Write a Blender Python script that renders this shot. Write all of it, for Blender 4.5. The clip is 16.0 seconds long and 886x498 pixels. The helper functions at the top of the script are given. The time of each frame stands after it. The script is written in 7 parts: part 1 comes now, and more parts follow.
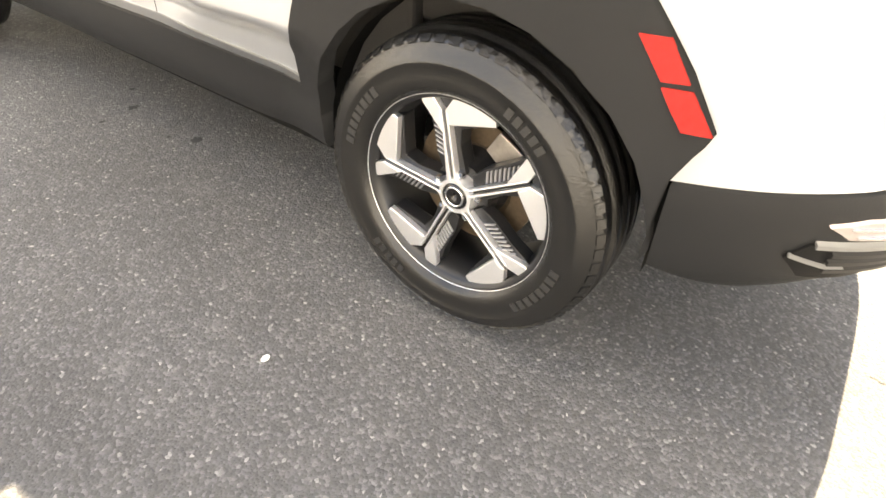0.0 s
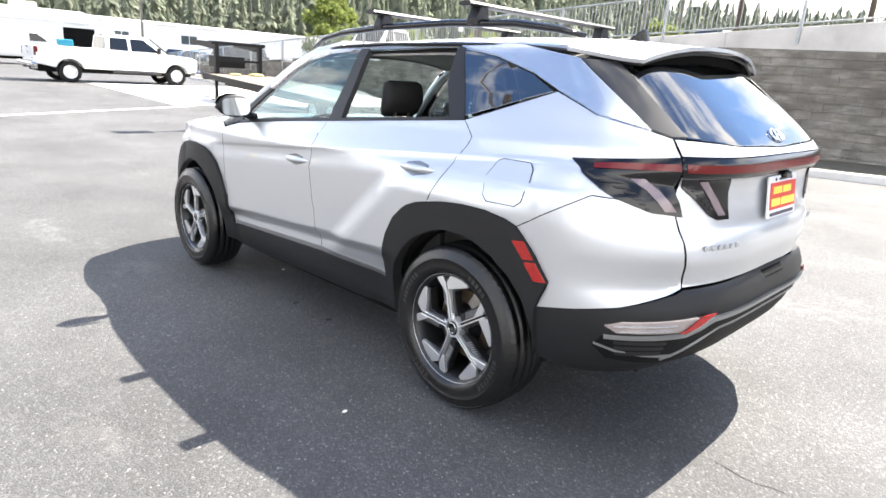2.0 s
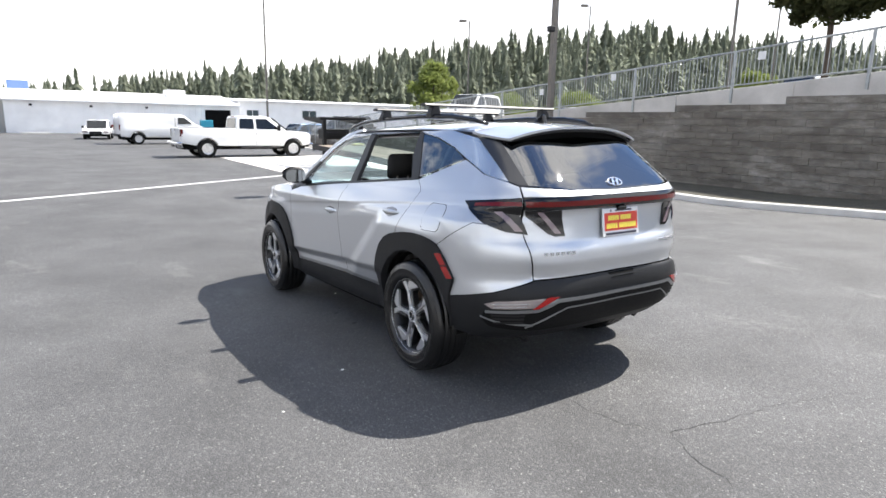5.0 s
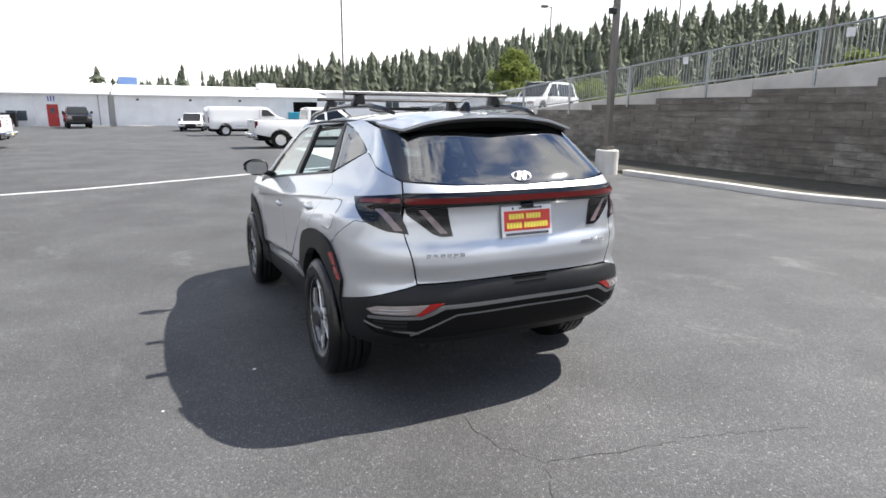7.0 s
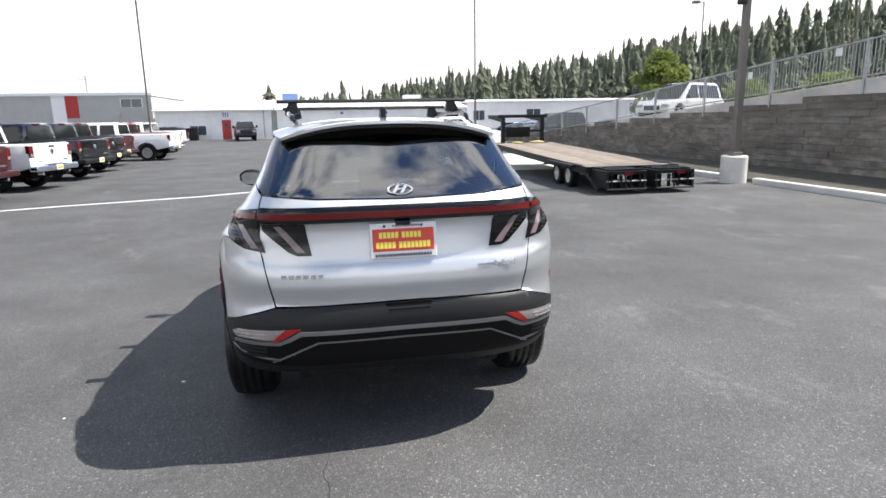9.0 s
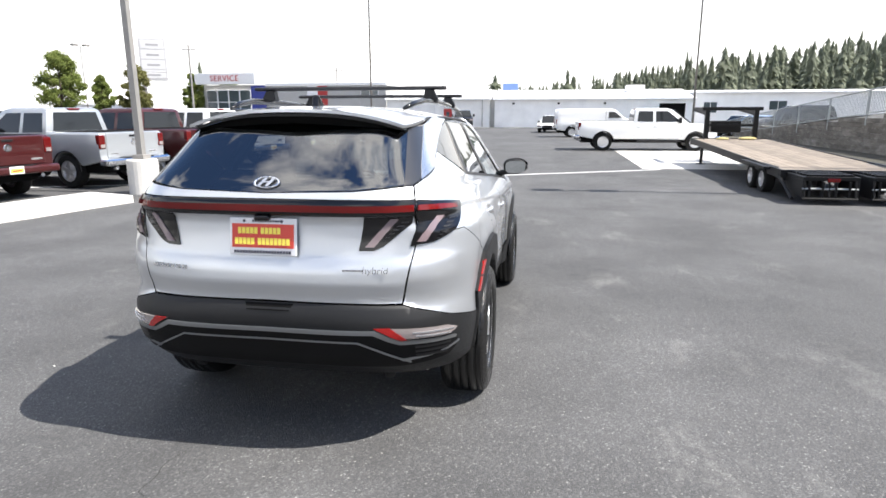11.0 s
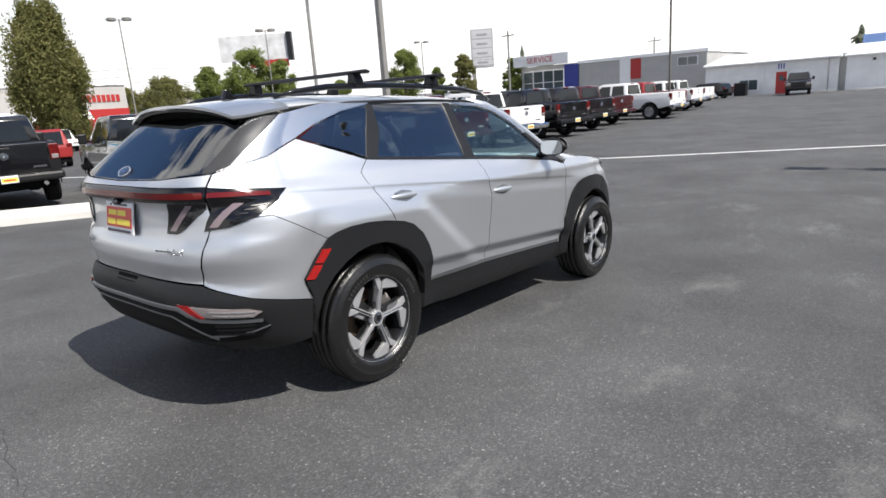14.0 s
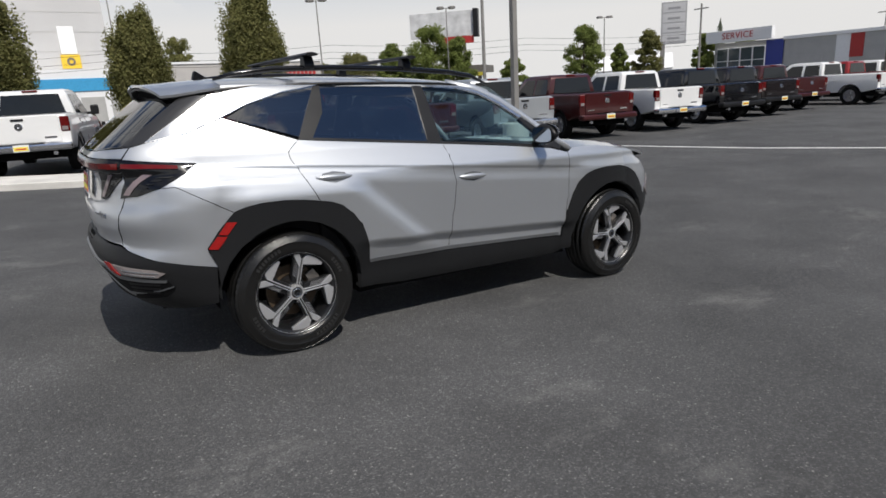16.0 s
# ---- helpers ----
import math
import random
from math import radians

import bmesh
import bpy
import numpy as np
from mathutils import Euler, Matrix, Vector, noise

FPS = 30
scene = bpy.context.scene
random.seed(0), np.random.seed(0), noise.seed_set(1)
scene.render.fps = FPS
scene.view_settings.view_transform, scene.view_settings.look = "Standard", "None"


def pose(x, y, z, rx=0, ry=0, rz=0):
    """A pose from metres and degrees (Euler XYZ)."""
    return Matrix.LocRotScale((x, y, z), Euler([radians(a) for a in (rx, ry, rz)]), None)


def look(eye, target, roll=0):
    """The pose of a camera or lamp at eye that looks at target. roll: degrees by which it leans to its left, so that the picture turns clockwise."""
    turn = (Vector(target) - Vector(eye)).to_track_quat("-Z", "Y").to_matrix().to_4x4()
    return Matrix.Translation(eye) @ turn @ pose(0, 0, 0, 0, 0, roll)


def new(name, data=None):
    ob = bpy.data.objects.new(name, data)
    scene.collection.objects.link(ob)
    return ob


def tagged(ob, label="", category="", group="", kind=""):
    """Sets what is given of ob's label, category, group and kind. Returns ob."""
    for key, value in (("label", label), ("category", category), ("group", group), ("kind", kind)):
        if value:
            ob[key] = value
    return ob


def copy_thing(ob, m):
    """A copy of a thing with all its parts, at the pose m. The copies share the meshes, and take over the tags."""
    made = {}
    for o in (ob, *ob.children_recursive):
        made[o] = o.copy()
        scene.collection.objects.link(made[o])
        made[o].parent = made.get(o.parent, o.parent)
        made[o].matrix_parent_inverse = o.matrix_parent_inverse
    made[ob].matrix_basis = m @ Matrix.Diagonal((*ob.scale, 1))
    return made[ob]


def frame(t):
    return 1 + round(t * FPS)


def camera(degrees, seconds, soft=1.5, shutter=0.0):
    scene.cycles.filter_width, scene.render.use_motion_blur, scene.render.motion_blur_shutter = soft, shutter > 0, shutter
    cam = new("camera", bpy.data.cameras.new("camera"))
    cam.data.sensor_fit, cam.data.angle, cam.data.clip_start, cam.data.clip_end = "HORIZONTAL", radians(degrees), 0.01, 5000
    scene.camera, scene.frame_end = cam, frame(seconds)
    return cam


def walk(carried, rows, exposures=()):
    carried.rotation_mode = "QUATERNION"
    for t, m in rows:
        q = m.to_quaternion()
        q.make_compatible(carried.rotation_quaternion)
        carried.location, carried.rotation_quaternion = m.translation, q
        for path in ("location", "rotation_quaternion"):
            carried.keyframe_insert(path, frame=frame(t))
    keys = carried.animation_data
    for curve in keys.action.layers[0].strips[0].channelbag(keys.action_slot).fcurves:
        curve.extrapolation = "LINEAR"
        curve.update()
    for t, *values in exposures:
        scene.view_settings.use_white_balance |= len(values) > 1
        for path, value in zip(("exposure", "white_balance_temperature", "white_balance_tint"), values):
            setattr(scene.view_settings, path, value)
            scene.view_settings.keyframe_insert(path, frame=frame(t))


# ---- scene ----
cam = camera(72.3, 16.0, soft=1.6)
PATH = [
    (0, (-1.896, -1.911, 1.243), (-0.577, -1.162, -0.060), 8.49),
    (0.5, (-2.171, -2.196, 1.284), (-0.858, -1.270, 0.093), 7.85),
    (1, (-2.313, -2.455, 1.390), (-1.074, -1.353, 0.272), 4.83),
    (1.5, (-2.459, -2.749, 1.470), (-1.144, -1.527, 0.588), 4.03),
    (2, (-2.687, -3.051, 1.526), (-1.335, -1.694, 0.951), 4.42),
    (2.5, (-2.800, -3.376, 1.562), (-1.471, -1.954, 1.101), 4.89),
    (3, (-2.941, -3.669, 1.575), (-1.691, -2.175, 1.121), 3.64),
    (3.2, (-2.962, -3.784, 1.602), (-1.724, -2.269, 1.184), 3.38),
    (5.3, (-2.857, -4.734, 1.693), (-1.783, -3.094, 1.294), 0.42),
    (5.5, (-2.774, -4.760, 1.689), (-1.689, -3.120, 1.323), -0.71),
    (6, (-2.463, -4.766, 1.693), (-1.414, -3.107, 1.309), 1.79),
    (6.5, (-2.129, -4.837, 1.704), (-1.184, -3.127, 1.276), -0.85),
    (7, (-1.790, -4.973, 1.706), (-0.950, -3.215, 1.259), 0.43),
    (7.5, (-1.434, -4.982, 1.703), (-0.765, -3.150, 1.262), 0.73),
    (8, (-1.093, -5.027, 1.693), (-0.544, -3.154, 1.257), -2.02),
    (8.5, (-0.727, -5.079, 1.706), (-0.308, -3.177, 1.251), -0.27),
    (8.7, (-0.584, -5.076, 1.691), (-0.173, -3.163, 1.275), -0.49),
    (10.8, (1.057, -4.754, 1.675), (0.832, -2.821, 1.214), -1.28),
    (11, (1.221, -4.731, 1.669), (0.897, -2.808, 1.226), -0.15),
    (11.5, (1.587, -4.641, 1.660), (0.976, -2.786, 1.232), -2.19),
    (12, (1.940, -4.423, 1.674), (1.206, -2.615, 1.236), -2.91),
    (12.5, (2.347, -4.271, 1.652), (1.451, -2.538, 1.215), -2.06),
    (13, (2.663, -4.044, 1.619), (1.667, -2.361, 1.199), -2.20),
    (13.5, (2.981, -3.786, 1.620), (1.894, -2.162, 1.194), -4.65),
    (14, (3.318, -3.599, 1.611), (2.065, -2.115, 1.134), -4.12),
    (14.5, (3.564, -3.333, 1.572), (2.195, -1.953, 1.104), -4.14),
    (15, (3.797, -3.070, 1.581), (2.329, -1.791, 1.125), -5.95),
    (15.5, (4.084, -2.824, 1.573), (2.525, -1.675, 1.073), -4.73),
    (16, (4.274, -2.498, 1.557), (2.654, -1.443, 1.047), -3.26),
]
EXPOSURES = [(0, 3.38, 9700, 10), (0.5, 2.95, 7900, 10), (1.0, 2.65, 6950, 10), (2.0, 2.1, 6900, 10), (3.2, 1.7, 6800, 10), (5.3, 1.1, 6600, 10), (8.7, 0.85, 6600, 10),
             (10.8, 1.1, 6600, 10), (12.0, 0.9, 6600, 10), (13, 0.66, 6600, 10), (14.5, 0.25, 6600, 10), (15.3, 0.0, 6600, 10), (16.0, -0.35, 6600, 10)]
walk(cam, [(t, look(eye, target, roll)) for t, eye, target, roll in PATH], EXPOSURES)

# ---- daylight ----
CAR_TILT = -2.6  # the lot falls towards the nose of the parked car
to_sun = (pose(0, 0, 0, CAR_TILT, 0, 0) @ Vector((0.757, -0.06, 1.0))).normalized()
world = bpy.data.worlds.new("sky")
scene.world = world
world.use_nodes = True
wt = world.node_tree
wt.nodes.clear()
sky = wt.nodes.new("ShaderNodeTexSky")
sky.sky_type = "NISHITA"
sky.sun_disc = False
sky.sun_elevation = math.asin(to_sun.z)
sky.sun_rotation = math.atan2(to_sun.x, to_sun.y)
sky.air_density, sky.dust_density, sky.ozone_density = 1.0, 0.2, 1.2
# thin bright cloud over most of the sky, broken by blue
coord = wt.nodes.new("ShaderNodeTexCoord")
mapping = wt.nodes.new("ShaderNodeMapping")
mapping.inputs["Scale"].default_value = (1.0, 1.0, 1.5)
cloud = wt.nodes.new("ShaderNodeTexNoise")
cloud.inputs["Scale"].default_value, cloud.inputs["Detail"].default_value, cloud.inputs["Roughness"].default_value = 2.3, 7.0, 0.6
ramp = wt.nodes.new("ShaderNodeValToRGB")
ramp.color_ramp.elements[0].position, ramp.color_ramp.elements[0].color = 0.48, (0, 0, 0, 1)
ramp.color_ramp.elements[1].position, ramp.color_ramp.elements[1].color = 0.585, (0.9, 0.9, 0.9, 1)
sep = wt.nodes.new("ShaderNodeSeparateXYZ")
low = wt.nodes.new("ShaderNodeMapRange")
low.inputs["From Min"].default_value, low.inputs["From Max"].default_value = 0.10, 0.34
low.inputs["To Min"].default_value, low.inputs["To Max"].default_value = 1.0, 0.0
most = wt.nodes.new("ShaderNodeMath")
most.operation = "MAXIMUM"
mix = wt.nodes.new("ShaderNodeMix")
mix.data_type = "RGBA"
mix.inputs["B"].default_value = (12.0, 12.0, 12.0, 1)
back = wt.nodes.new("ShaderNodeBackground")
back.inputs["Strength"].default_value = 0.082
wo = wt.nodes.new("ShaderNodeOutputWorld")
L = wt.links.new
L(coord.outputs["Generated"], mapping.inputs["Vector"])
L(mapping.outputs["Vector"], cloud.inputs["Vector"])
L(cloud.outputs["Fac"], ramp.inputs["Fac"])
L(coord.outputs["Generated"], sep.inputs["Vector"])
L(sep.outputs["Z"], low.inputs["Value"])
L(ramp.outputs["Color"], most.inputs[0])
L(low.outputs["Result"], most.inputs[1])
L(most.outputs["Value"], mix.inputs["Factor"])
deep = wt.nodes.new("ShaderNodeMix")  # clear mountain air
deep.data_type, deep.blend_type = "RGBA", "MULTIPLY"
deep.inputs["Factor"].default_value = 1.0
deep.inputs["B"].default_value = (0.83, 0.99, 1.21, 1)
L(sky.outputs["Color"], deep.inputs["A"])
L(deep.outputs["Result"], mix.inputs["A"])
L(mix.outputs["Result"], back.inputs["Color"])
L(back.outputs["Background"], wo.inputs["Surface"])
sun_data = bpy.data.lights.new("sun", "SUN")
sun_data.energy, sun_data.angle, sun_data.color = 5.0, radians(0.5), (1.0, 0.96, 0.9)
sun = new("sun", sun_data)
sun.matrix_world = look(to_sun * 50, (0, 0, 0))

# ---- materials ----
def nodes_of(name):
    m = bpy.data.materials.new(name)
    m.use_nodes = True
    nt = m.node_tree
    return m, nt, nt.nodes["Principled BSDF"]


def plain(name, color, rough=0.5, metal=0.0, vary=0.12, scale=6.0, bump=0.0, bump_scale=80.0, coat=0.0, spread=0.0, gloss=0.5):
    """A surface with stains at a large scale, grain at a small one, and fine relief."""
    m, nt, b = nodes_of(name)
    n, link = nt.nodes.new, nt.links.new
    co = n("ShaderNodeTexCoord")
    big = n("ShaderNodeTexNoise")
    big.inputs["Scale"].default_value, big.inputs["Detail"].default_value = scale, 5
    fine = n("ShaderNodeTexNoise")
    fine.inputs["Scale"].default_value, fine.inputs["Detail"].default_value = bump_scale, 3
    both = n("ShaderNodeMath")
    both.operation = "MULTIPLY_ADD"
    both.inputs[1].default_value, both.inputs[2].default_value = 0.35, 0.0
    add = n("ShaderNodeMath")
    add.operation = "MULTIPLY_ADD"
    add.inputs[1].default_value = 0.65
    rng = n("ShaderNodeMapRange")
    rng.inputs["From Min"].default_value, rng.inputs["From Max"].default_value = 0.3, 0.7
    rng.inputs["To Min"].default_value, rng.inputs["To Max"].default_value = 1 - vary, 1 + vary
    hsv = n("ShaderNodeHueSaturation")
    hsv.inputs["Color"].default_value = (*color, 1)
    link(co.outputs["Object"], big.inputs["Vector"])
    link(co.outputs["Object"], fine.inputs["Vector"])
    link(fine.outputs["Fac"], both.inputs[0])
    link(big.outputs["Fac"], add.inputs[0])
    link(both.outputs["Value"], add.inputs[2])
    link(add.outputs["Value"], rng.inputs["Value"])
    value = rng.outputs["Result"]
    if spread:
        info = n("ShaderNodeObjectInfo")
        r2 = n("ShaderNodeMapRange")
        r2.inputs["To Min"].default_value, r2.inputs["To Max"].default_value = 1 - spread, 1 + spread
        mul = n("ShaderNodeMath")
        mul.operation = "MULTIPLY"
        link(info.outputs["Random"], r2.inputs["Value"])
        link(r2.outputs["Result"], mul.inputs[0])
        link(value, mul.inputs[1])
        value = mul.outputs["Value"]
    link(value, hsv.inputs["Value"])
    link(hsv.outputs["Color"], b.inputs["Base Color"])
    b.inputs["Roughness"].default_value, b.inputs["Metallic"].default_value = rough, metal
    b.inputs["Specular IOR Level"].default_value = gloss
    if coat:
        b.inputs["Coat Weight"].default_value, b.inputs["Coat Roughness"].default_value = coat, 0.03
    if bump:
        bp = n("ShaderNodeBump")
        bp.inputs["Strength"].default_value, bp.inputs["Distance"].default_value = bump, 0.01
        link(fine.outputs["Fac"], bp.inputs["Height"])
        link(bp.outputs["Normal"], b.inputs["Normal"])
    return m


def glass(name, tint, gloss=0.02, mirror=0.06):
    """A thin tinted pane: it lets light through by its tint and mirrors more the flatter it is seen."""
    m, nt, b = nodes_of(name)
    n, link = nt.nodes.new, nt.links.new
    nt.nodes.remove(b)
    tr, gl, lw, mx = n("ShaderNodeBsdfTransparent"), n("ShaderNodeBsdfGlossy"), n("ShaderNodeLayerWeight"), n("ShaderNodeMixShader")
    power, rng = n("ShaderNodeMath"), n("ShaderNodeMapRange")
    power.operation = "POWER"
    power.inputs[1].default_value = 5.0
    rng.inputs["To Min"].default_value = mirror
    tr.inputs["Color"].default_value = (*tint, 1)
    gl.inputs["Roughness"].default_value = gloss
    lw.inputs["Blend"].default_value = 0.5
    link(lw.outputs["Facing"], power.inputs[0])
    link(power.outputs["Value"], rng.inputs["Value"])
    link(rng.outputs["Result"], mx.inputs["Fac"])
    link(tr.outputs["BSDF"], mx.inputs[1])
    link(gl.outputs["BSDF"], mx.inputs[2])
    link(mx.outputs["Shader"], nt.nodes["Material Output"].inputs["Surface"])
    return m


def asphalt():
    m, nt, b = nodes_of("asphalt")
    n, link = nt.nodes.new, nt.links.new
    co = n("ShaderNodeTexCoord")
    stones = n("ShaderNodeTexVoronoi")
    stones.inputs["Scale"].default_value = 130
    stones.inputs["Randomness"].default_value = 1
    grain = n("ShaderNodeTexNoise")
    grain.inputs["Scale"].default_value, grain.inputs["Detail"].default_value, grain.inputs["Roughness"].default_value = 45, 8, 0.75
    patch = n("ShaderNodeTexNoise")
    patch.inputs["Scale"].default_value, patch.inputs["Detail"].default_value, patch.inputs["Roughness"].default_value = 0.7, 6, 0.62
    wide = n("ShaderNodeTexNoise")
    wide.inputs["Scale"].default_value, wide.inputs["Detail"].default_value = 0.12, 3
    for t in (stones, grain, patch, wide):
        link(co.outputs["Object"], t.inputs["Vector"])
    speck = n("ShaderNodeValToRGB")  # a few pale stones in dark binder
    e = speck.color_ramp.elements
    e[0].position, e[0].color = 0.0, (0.046, 0.046, 0.048, 1)
    e[1].position, e[1].color = 1.0, (0.28, 0.275, 0.26, 1)
    for at, c in ((0.45, 0.060), (0.72, 0.080), (0.88, 0.12)):
        k = e.new(at)
        k.color = (c, c, c * 1.01, 1)
    link(stones.outputs["Color"], speck.inputs["Fac"])
    blot = n("ShaderNodeMapRange")
    blot.inputs["From Min"].default_value, blot.inputs["From Max"].default_value = 0.3, 0.72
    blot.inputs["To Min"].default_value, blot.inputs["To Max"].default_value = 0.74, 1.40
    link(patch.outputs["Fac"], blot.inputs["Value"])
    blot2 = n("ShaderNodeMapRange")
    blot2.inputs["From Min"].default_value, blot2.inputs["From Max"].default_value = 0.3, 0.7
    blot2.inputs["To Min"].default_value, blot2.inputs["To Max"].default_value = 0.80, 1.08
    link(wide.outputs["Fac"], blot2.inputs["Value"])
    mul = n("ShaderNodeMath")
    mul.operation = "MULTIPLY"
    link(blot.outputs["Result"], mul.inputs[0])
    link(blot2.outputs["Result"], mul.inputs[1])
    worn = n("ShaderNodeTexNoise")  # places where the binder is gone and pale stone shows
    worn.inputs["Scale"].default_value, worn.inputs["Detail"].default_value, worn.inputs["Roughness"].default_value = 1.5, 7, 0.72
    stretch = n("ShaderNodeMapping")
    stretch.inputs["Scale"].default_value = (1.0, 0.55, 1.0)
    stretch.inputs["Location"].default_value = (3.7, 1.3, 0.0)
    link(co.outputs["Object"], stretch.inputs["Vector"])
    link(stretch.outputs["Vector"], worn.inputs["Vector"])
    bare = n("ShaderNodeMapRange")
    bare.inputs["From Min"].default_value, bare.inputs["From Max"].default_value = 0.575, 0.76
    bare.inputs["To Min"].default_value, bare.inputs["To Max"].default_value = 0.0, 1.0
    link(worn.outputs["Fac"], bare.inputs["Value"])
    stone2 = n("ShaderNodeMapRange")
    stone2.inputs["From Min"].default_value, stone2.inputs["From Max"].default_value = 0.35, 0.62
    stone2.inputs["To Min"].default_value, stone2.inputs["To Max"].default_value = 0.0, 1.0
    link(grain.outputs["Fac"], stone2.inputs["Value"])
    show = n("ShaderNodeMath")
    show.operation = "MULTIPLY"
    link(bare.outputs["Result"], show.inputs[0])
    link(stone2.outputs["Result"], show.inputs[1])
    pale = n("ShaderNodeMix")
    pale.data_type = "RGBA"
    pale.inputs["B"].default_value = (0.20, 0.197, 0.19, 1)
    link(show.outputs["Value"], pale.inputs["Factor"])
    link(speck.outputs["Color"], pale.inputs["A"])
    hsv = n("ShaderNodeHueSaturation")
    link(pale.outputs["Result"], hsv.inputs["Color"])
    link(mul.outputs["Value"], hsv.inputs["Value"])
    link(hsv.outputs["Color"], b.inputs["Base Color"])
    b.inputs["Roughness"].default_value = 0.82
    bp = n("ShaderNodeBump")
    bp.inputs["Strength"].default_value, bp.inputs["Distance"].default_value = 0.6, 0.006
    mixh = n("ShaderNodeMath")
    mixh.operation = "SUBTRACT"
    link(grain.outputs["Fac"], mixh.inputs[0])
    link(stones.outputs["Distance"], mixh.inputs[1])
    link(mixh.outputs["Value"], bp.inputs["Height"])
    link(bp.outputs["Normal"], b.inputs["Normal"])
    return m


def car_paint(name, base, metal, rough, flake=0.05, coat=1.0, lobe=0.0):
    """Metallic paint under clear coat, with fine flakes."""
    m, nt, b = nodes_of(name)
    n, link = nt.nodes.new, nt.links.new
    co = n("ShaderNodeTexCoord")
    fl = n("ShaderNodeTexVoronoi")
    fl.inputs["Scale"].default_value = 1500
    dust = n("ShaderNodeTexNoise")
    dust.inputs["Scale"].default_value, dust.inputs["Detail"].default_value = 3.0, 6
    link(co.outputs["Object"], fl.inputs["Vector"])
    link(co.outputs["Object"], dust.inputs["Vector"])
    rng = n("ShaderNodeMapRange")
    rng.inputs["To Min"].default_value, rng.inputs["To Max"].default_value = 1 - flake, 1 + flake
    link(fl.outputs["Color"], rng.inputs["Value"])
    hsv = n("ShaderNodeHueSaturation")
    hsv.inputs["Color"].default_value = (*base, 1)
    link(rng.outputs["Result"], hsv.inputs["Value"])
    link(hsv.outputs["Color"], b.inputs["Base Color"])
    r2 = n("ShaderNodeMapRange")
    r2.inputs["To Min"].default_value, r2.inputs["To Max"].default_value = rough - 0.06, rough + 0.08
    link(dust.outputs["Fac"], r2.inputs["Value"])
    link(r2.outputs["Result"], b.inputs["Roughness"])
    b.inputs["Metallic"].default_value = metal
    b.inputs["Coat Weight"].default_value, b.inputs["Coat Roughness"].default_value = coat, 0.02
    if lobe:  # flakes that lie flat mirror more sharply than those that lie askew
        flat, both = n("ShaderNodeBsdfPrincipled"), n("ShaderNodeMixShader")
        link(hsv.outputs["Color"], flat.inputs["Base Color"])
        flat.inputs["Roughness"].default_value, flat.inputs["Metallic"].default_value = lobe, metal
        flat.inputs["Coat Weight"].default_value, flat.inputs["Coat Roughness"].default_value = coat, 0.02
        both.inputs["Fac"].default_value = 0.5
        link(b.outputs["BSDF"], both.inputs[1])
        link(flat.outputs["BSDF"], both.inputs[2])
        link(both.outputs["Shader"], nt.nodes["Material Output"].inputs["Surface"])
    return m


ASPHALT = asphalt()
CONCRETE = plain("concrete", (0.46, 0.44, 0.41), 0.85, vary=0.25, scale=2.0, bump=0.4, bump_scale=60)
KERB = plain("kerb_concrete", (0.62, 0.6, 0.56), 0.85, vary=0.2, scale=1.5, bump=0.3, bump_scale=70)
LINE = plain("line_paint", (0.72, 0.72, 0.7), 0.7, vary=0.2, scale=5, bump=0.3, bump_scale=90)
SOIL = plain("strip_soil", (0.060, 0.056, 0.042), 0.95, vary=0.4, scale=3, bump=0.8, bump_scale=30)
DIRT = plain("far_ground", (0.16, 0.16, 0.13), 0.95, vary=0.3, scale=0.02)
SILVER = car_paint("silver_paint", (0.605, 0.625, 0.650), 0.88, 0.55, lobe=0.33)
CLAD = plain("grey_cladding", (0.012, 0.0124, 0.0134), 0.50, vary=0.08, scale=5, bump=0.12, bump_scale=500, gloss=0.3)
GLOSS_BLACK = plain("gloss_black", (0.006, 0.006, 0.007), 0.14, vary=0.05)
TRIM_BLACK = plain("matt_black_trim", (0.010, 0.010, 0.011), 0.45, vary=0.1, gloss=0.35)
DARK = plain("dark_liner", (0.006, 0.006, 0.006), 0.9, vary=0.2, gloss=0.08)
DULL_SATIN = plain("dull_satin_trim", (0.30, 0.31, 0.32), 0.32, 0.85, vary=0.05)
SATIN = plain("satin_trim", (0.62, 0.64, 0.66), 0.26, 0.9, vary=0.04)
CHROME = plain("chrome", (0.75, 0.76, 0.78), 0.12, 1.0, vary=0.03)
RUBBER = plain("tyre_rubber", (0.009, 0.0088, 0.0085), 0.27, vary=0.25, scale=7, bump=0.2, bump_scale=200)
ALLOY = plain("machined_alloy", (0.80, 0.80, 0.81), 0.32, 0.8, vary=0.05, bump_scale=300)
ALLOY_DARK = plain("painted_dark_alloy", (0.014, 0.0145, 0.016), 0.36, 0.2, vary=0.08)
STEEL = plain("brake_steel", (0.36, 0.33, 0.30), 0.4, 0.9, vary=0.2, scale=30)
RUST = plain("rusty_disc", (0.13, 0.095, 0.065), 0.55, 0.7, vary=0.25, scale=20)
RED_LENS = plain("red_lens", (0.13, 0.005, 0.005), 0.16, vary=0.08)
RED_REFLECTOR = plain("red_reflector", (0.33, 0.009, 0.008), 0.22, vary=0.15, scale=60, coat=0.3)
CLEAR_LENS = plain("clear_lens", (0.40, 0.35, 0.34), 0.16, 0.5, vary=0.12, scale=25, coat=0.8)
PALE_LENS = plain("pale_lens", (0.20, 0.15, 0.16), 0.2, 0.0, vary=0.1, coat=0.8)
TINT = glass("tinted_glass", (0.10, 0.11, 0.115), mirror=0.24)
